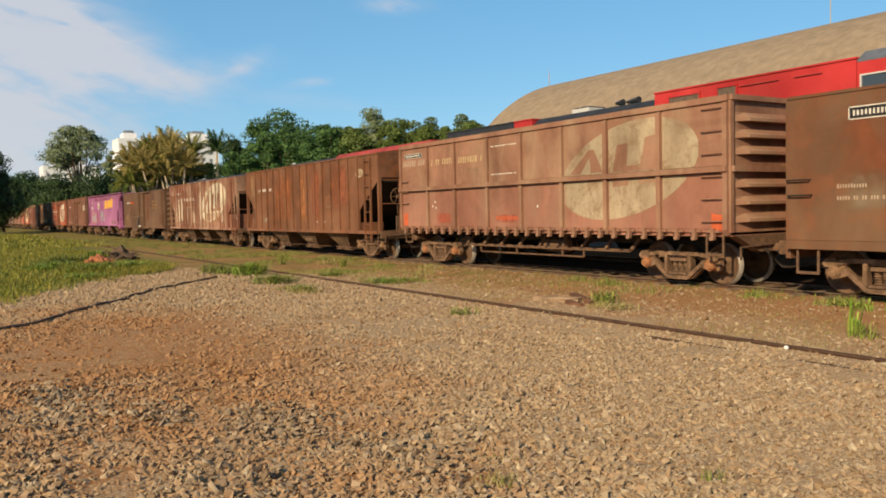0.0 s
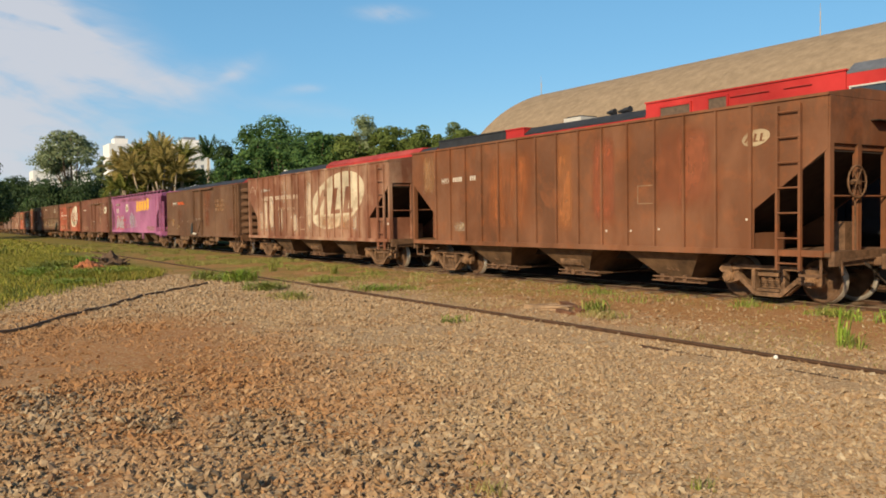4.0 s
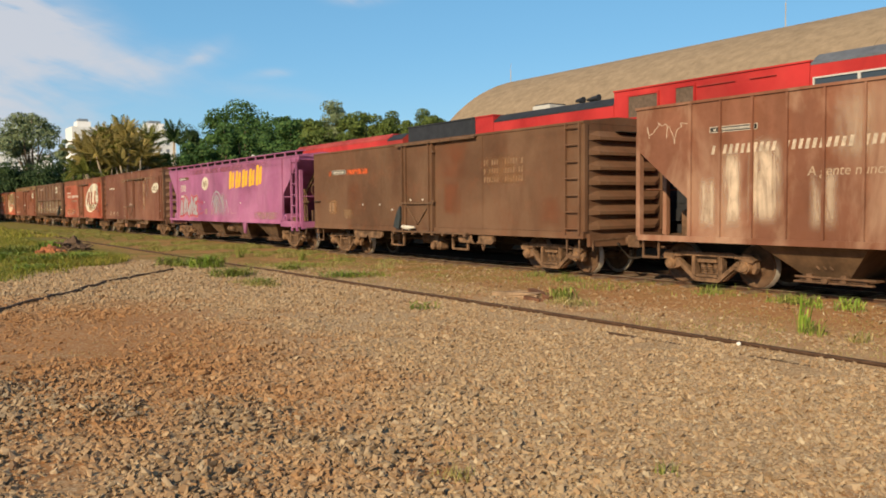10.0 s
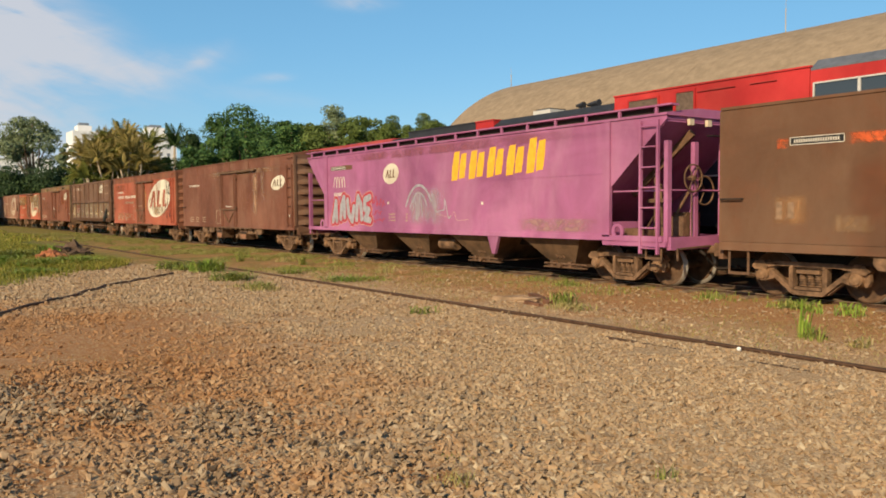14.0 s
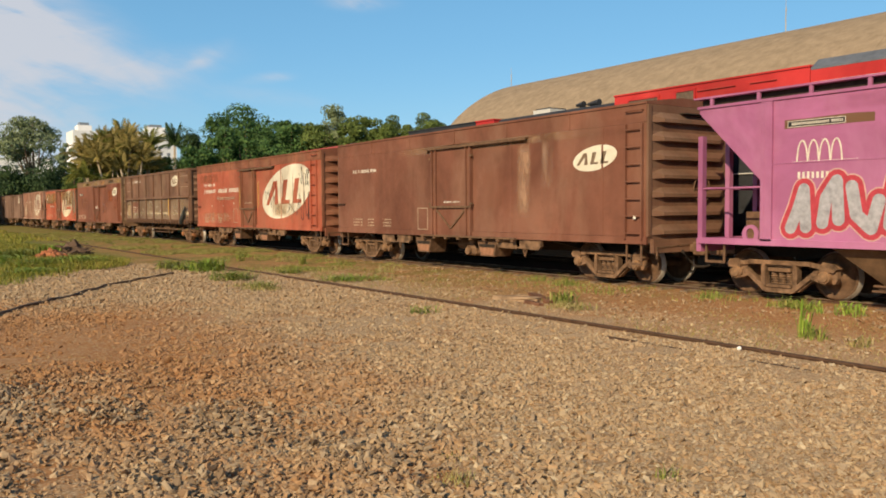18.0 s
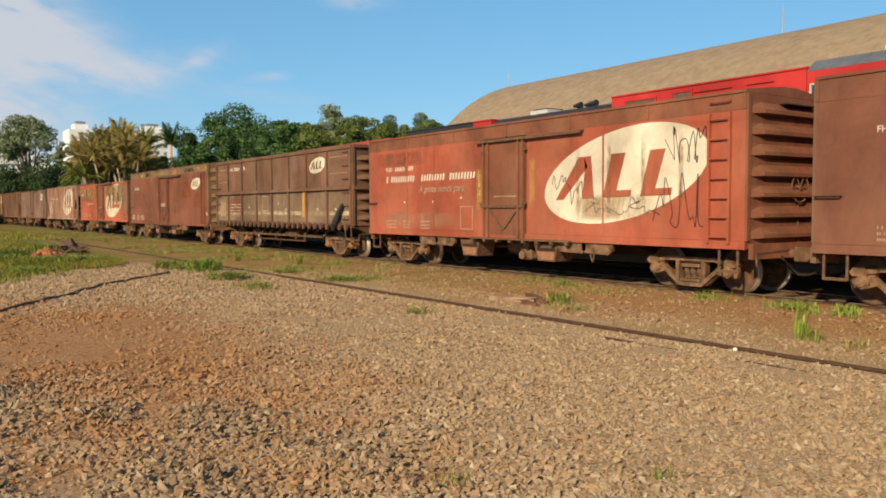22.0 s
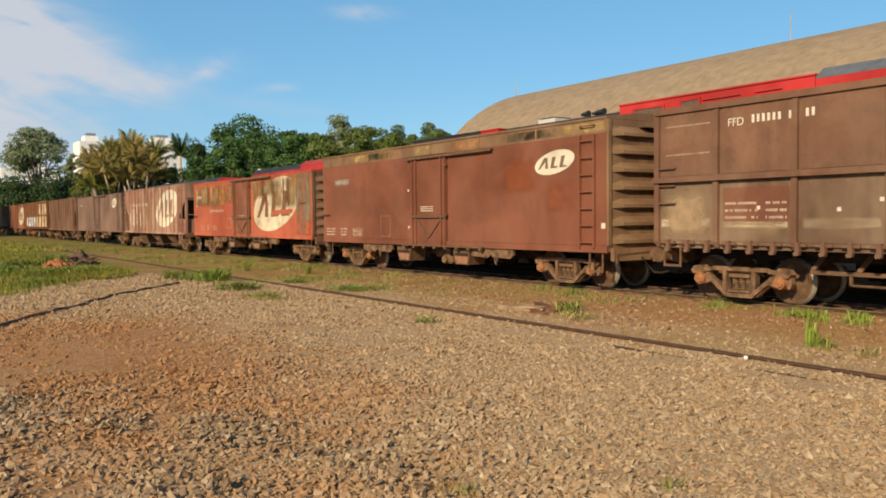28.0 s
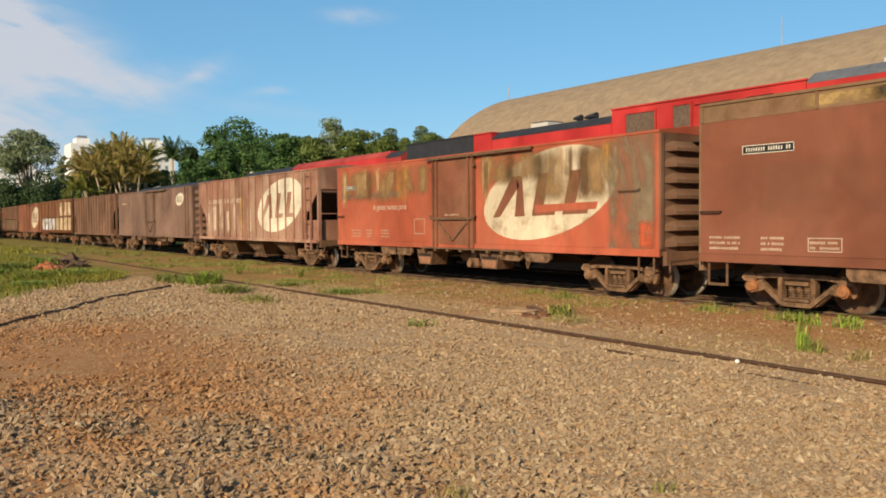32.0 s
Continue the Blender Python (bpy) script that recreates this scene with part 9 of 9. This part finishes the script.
tree(-117.6, 28.6, 9.3, 2.7, 0.4, 48, LEAF_MID, "low olive bushes under the palms", 30, 95, 0.30, 0.75, 0.00, 0.00)
tree(-116.8, 31.6, 9.8, 2.7, 0.4, 49, LEAF_MID, "low olive bushes under the palms", 30, 95, 0.30, 0.75, 0.00, 0.00)
tree(-116.2, 33.7, 10.4, 2.7, 0.4, 50, LEAF_MID, "low olive bushes under the palms", 30, 95, 0.30, 0.75, 0.00, 0.00)
tree(-102.8, 33.0, 13.0, 2.9, 1.0, 51, LEAF_DARK, "dark shady green tree beside the palm", 44, 95, 0.30, 0.75, 0.00, 0.00)
tree(-97.8, 35.4, 14.8, 3.8, 1.5, 52, LEAF_DEEP, "large dark green tree with a broad crown", 54, 95, 0.32, 0.75, 0.00, 0.00)
tree(-94.8, 37.8, 15.4, 4.7, 2.5, 53, LEAF_DEEP, "large dark green tree with a dense broad crown", 80, 95, 0.32, 0.80, 0.00, 0.00)
tree(-95.3, 41.5, 14.6, 3.4, 1.5, 54, LEAF_DEEP, "dark green tree with a dense crown", 56, 95, 0.30, 0.75, 0.00, 0.00)
tree(-93.3, 43.6, 13.3, 2.5, 1.5, 55, LEAF_DEEP, "dark green tree with a dense crown", 44, 95, 0.30, 0.75, 0.00, 0.00)
tree(-90.1, 43.4, 13.7, 2.1, 1.5, 56, LEAF_MID, "olive green tree with a full crown", 36, 95, 0.28, 0.75, 0.00, 0.00)
tree(-88.9, 45.8, 15.1, 2.7, 6.5, 57, LEAF_PALE, "tall pale-green tree with a rounded crown", 40, 95, 0.28, 0.75, 0.00, 0.00)
tree(-85.4, 48.2, 14.2, 2.9, 1.5, 58, LEAF_MID, "olive green tree with a full crown", 46, 95, 0.28, 0.75, 0.00, 0.00)
tree(-82.9, 50.4, 13.8, 2.7, 1.5, 59, LEAF_MID, "olive green tree with a full crown", 48, 95, 0.28, 0.75, 0.00, 0.00)
tree(-79.0, 52.7, 14.3, 2.4, 1.5, 60, LEAF_MID, "olive green tree with a full crown", 44, 95, 0.27, 0.75, 0.00, 0.00)
tree(-76.7, 54.3, 12.7, 1.8, 1.5, 61, LEAF_MID, "olive green tree with a full crown", 30, 95, 0.27, 0.75, 0.00, 0.00)
tree(-91.2, 29.9, 11.2, 2.8, 0.4, 62, LEAF_DEEP, "dense bushy undergrowth tree behind the track", 36, 95, 0.30, 0.75, 0.00, 0.00)
tree(-89.9, 32.2, 11.6, 2.8, 0.4, 63, LEAF_DEEP, "dense bushy undergrowth tree behind the track", 36, 95, 0.30, 0.75, 0.00, 0.00)
tree(-88.5, 34.5, 12.0, 2.8, 0.4, 64, LEAF_DEEP, "dense bushy undergrowth tree behind the track", 36, 95, 0.30, 0.75, 0.00, 0.00)
tree(-87.1, 36.7, 12.4, 2.8, 0.4, 65, LEAF_DEEP, "dense bushy undergrowth tree behind the track", 36, 95, 0.30, 0.75, 0.00, 0.00)
tree(-85.6, 38.9, 12.8, 2.8, 0.4, 66, LEAF_DEEP, "dense bushy undergrowth tree behind the track", 36, 95, 0.30, 0.75, 0.00, 0.00)
tree(-84.0, 41.1, 13.2, 2.8, 0.4, 67, LEAF_MID, "dense bushy undergrowth tree behind the track", 36, 95, 0.30, 0.75, 0.00, 0.00)
tree(-82.3, 43.3, 12.3, 2.7, 0.4, 68, LEAF_MID, "dense bushy undergrowth tree behind the track", 36, 95, 0.30, 0.75, 0.00, 0.00)
tree(-80.6, 45.4, 12.7, 2.7, 0.4, 69, LEAF_MID, "dense bushy undergrowth tree behind the track", 36, 95, 0.30, 0.75, 0.00, 0.00)
tree(-78.8, 47.4, 12.0, 2.7, 0.4, 70, LEAF_MID, "dense bushy undergrowth tree behind the track", 36, 95, 0.30, 0.75, 0.00, 0.00)
tree(-77.0, 49.4, 12.2, 2.7, 0.4, 71, LEAF_MID, "dense bushy undergrowth tree behind the track", 36, 95, 0.30, 0.75, 0.00, 0.00)
tree(-75.1, 51.4, 12.5, 2.7, 0.4, 72, LEAF_MID, "dense bushy undergrowth tree behind the track", 36, 95, 0.30, 0.75, 0.00, 0.00)
tree(-83.4, 41.1, 12.8, 2.2, 1.0, 73, LEAF_MID, "olive green tree with a full crown", 44, 95, 0.28, 0.75, 0.00, 0.00)
tree(-81.8, 44.3, 13.6, 2.2, 1.0, 74, LEAF_MID, "olive green tree with a full crown", 44, 95, 0.28, 0.75, 0.00, 0.00)
tree(-80.2, 47.1, 13.5, 2.2, 1.0, 75, LEAF_MID, "olive green tree with a full crown", 44, 95, 0.28, 0.75, 0.00, 0.00)
tree(-78.4, 50.0, 12.6, 2.2, 1.0, 76, LEAF_MID, "olive green tree with a full crown", 44, 95, 0.28, 0.75, 0.00, 0.00)
tree(-76.6, 52.7, 12.6, 2.2, 1.0, 77, LEAF_MID, "olive green tree with a full crown", 44, 95, 0.28, 0.75, 0.00, 0.00)
# the dark trees where the track runs out of sight
tree(-118.0, 5.2, 11.6, 4.6, 0.8, 71, LEAF_DARK, "dark shady tree beside the far track", 60, 130, 0.32)
tree(-131.0, 8.4, 8.6, 3.6, 0.6, 72, LEAF_DARK, "dark shady bush beside the far track", 46, 120, 0.32)
tree(-112.0, 0.5, 12.5, 5.2, 0.8, 73, LEAF_DARK, "dark shady tree beside the far track", 60, 130, 0.34)
tree(-196.0, 16.5, 12.5, 6.0, 0.6, 74, LEAF_DARK, "dark green tree closing the end of the track", 60, 130, 0.40)
tree(-175.0, 21.0, 9.5, 5.5, 0.6, 75, LEAF_DEEP, "dark green tree behind the far track", 46, 120, 0.40)


def motions():
    """The train rolls along its track; every wheelset turns with it."""
    for wagon, x0 in TRAIN:
        walk(wagon, [(t, pose(x0 + d, TRACK_Y, RAIL_Z)) for t, d in RUN])
    turns = []
    for k in range(0, 32 * FPS + 1, 4):
        t = k / FPS
        turns.append((t, degrees_at(t)))
    for wheel, x in WHEELS:
        walk(wheel, [(t, pose(x, 0, 0.42, 0, a, 0)) for t, a in turns])


def degrees_at(t):
    """How far a wheel has turned at t seconds."""
    s = float(np.interp(t, [a for a, _ in RUN], [b for _, b in RUN]))
    return math.degrees((s - RUN[0][1]) / 0.42)


motions()
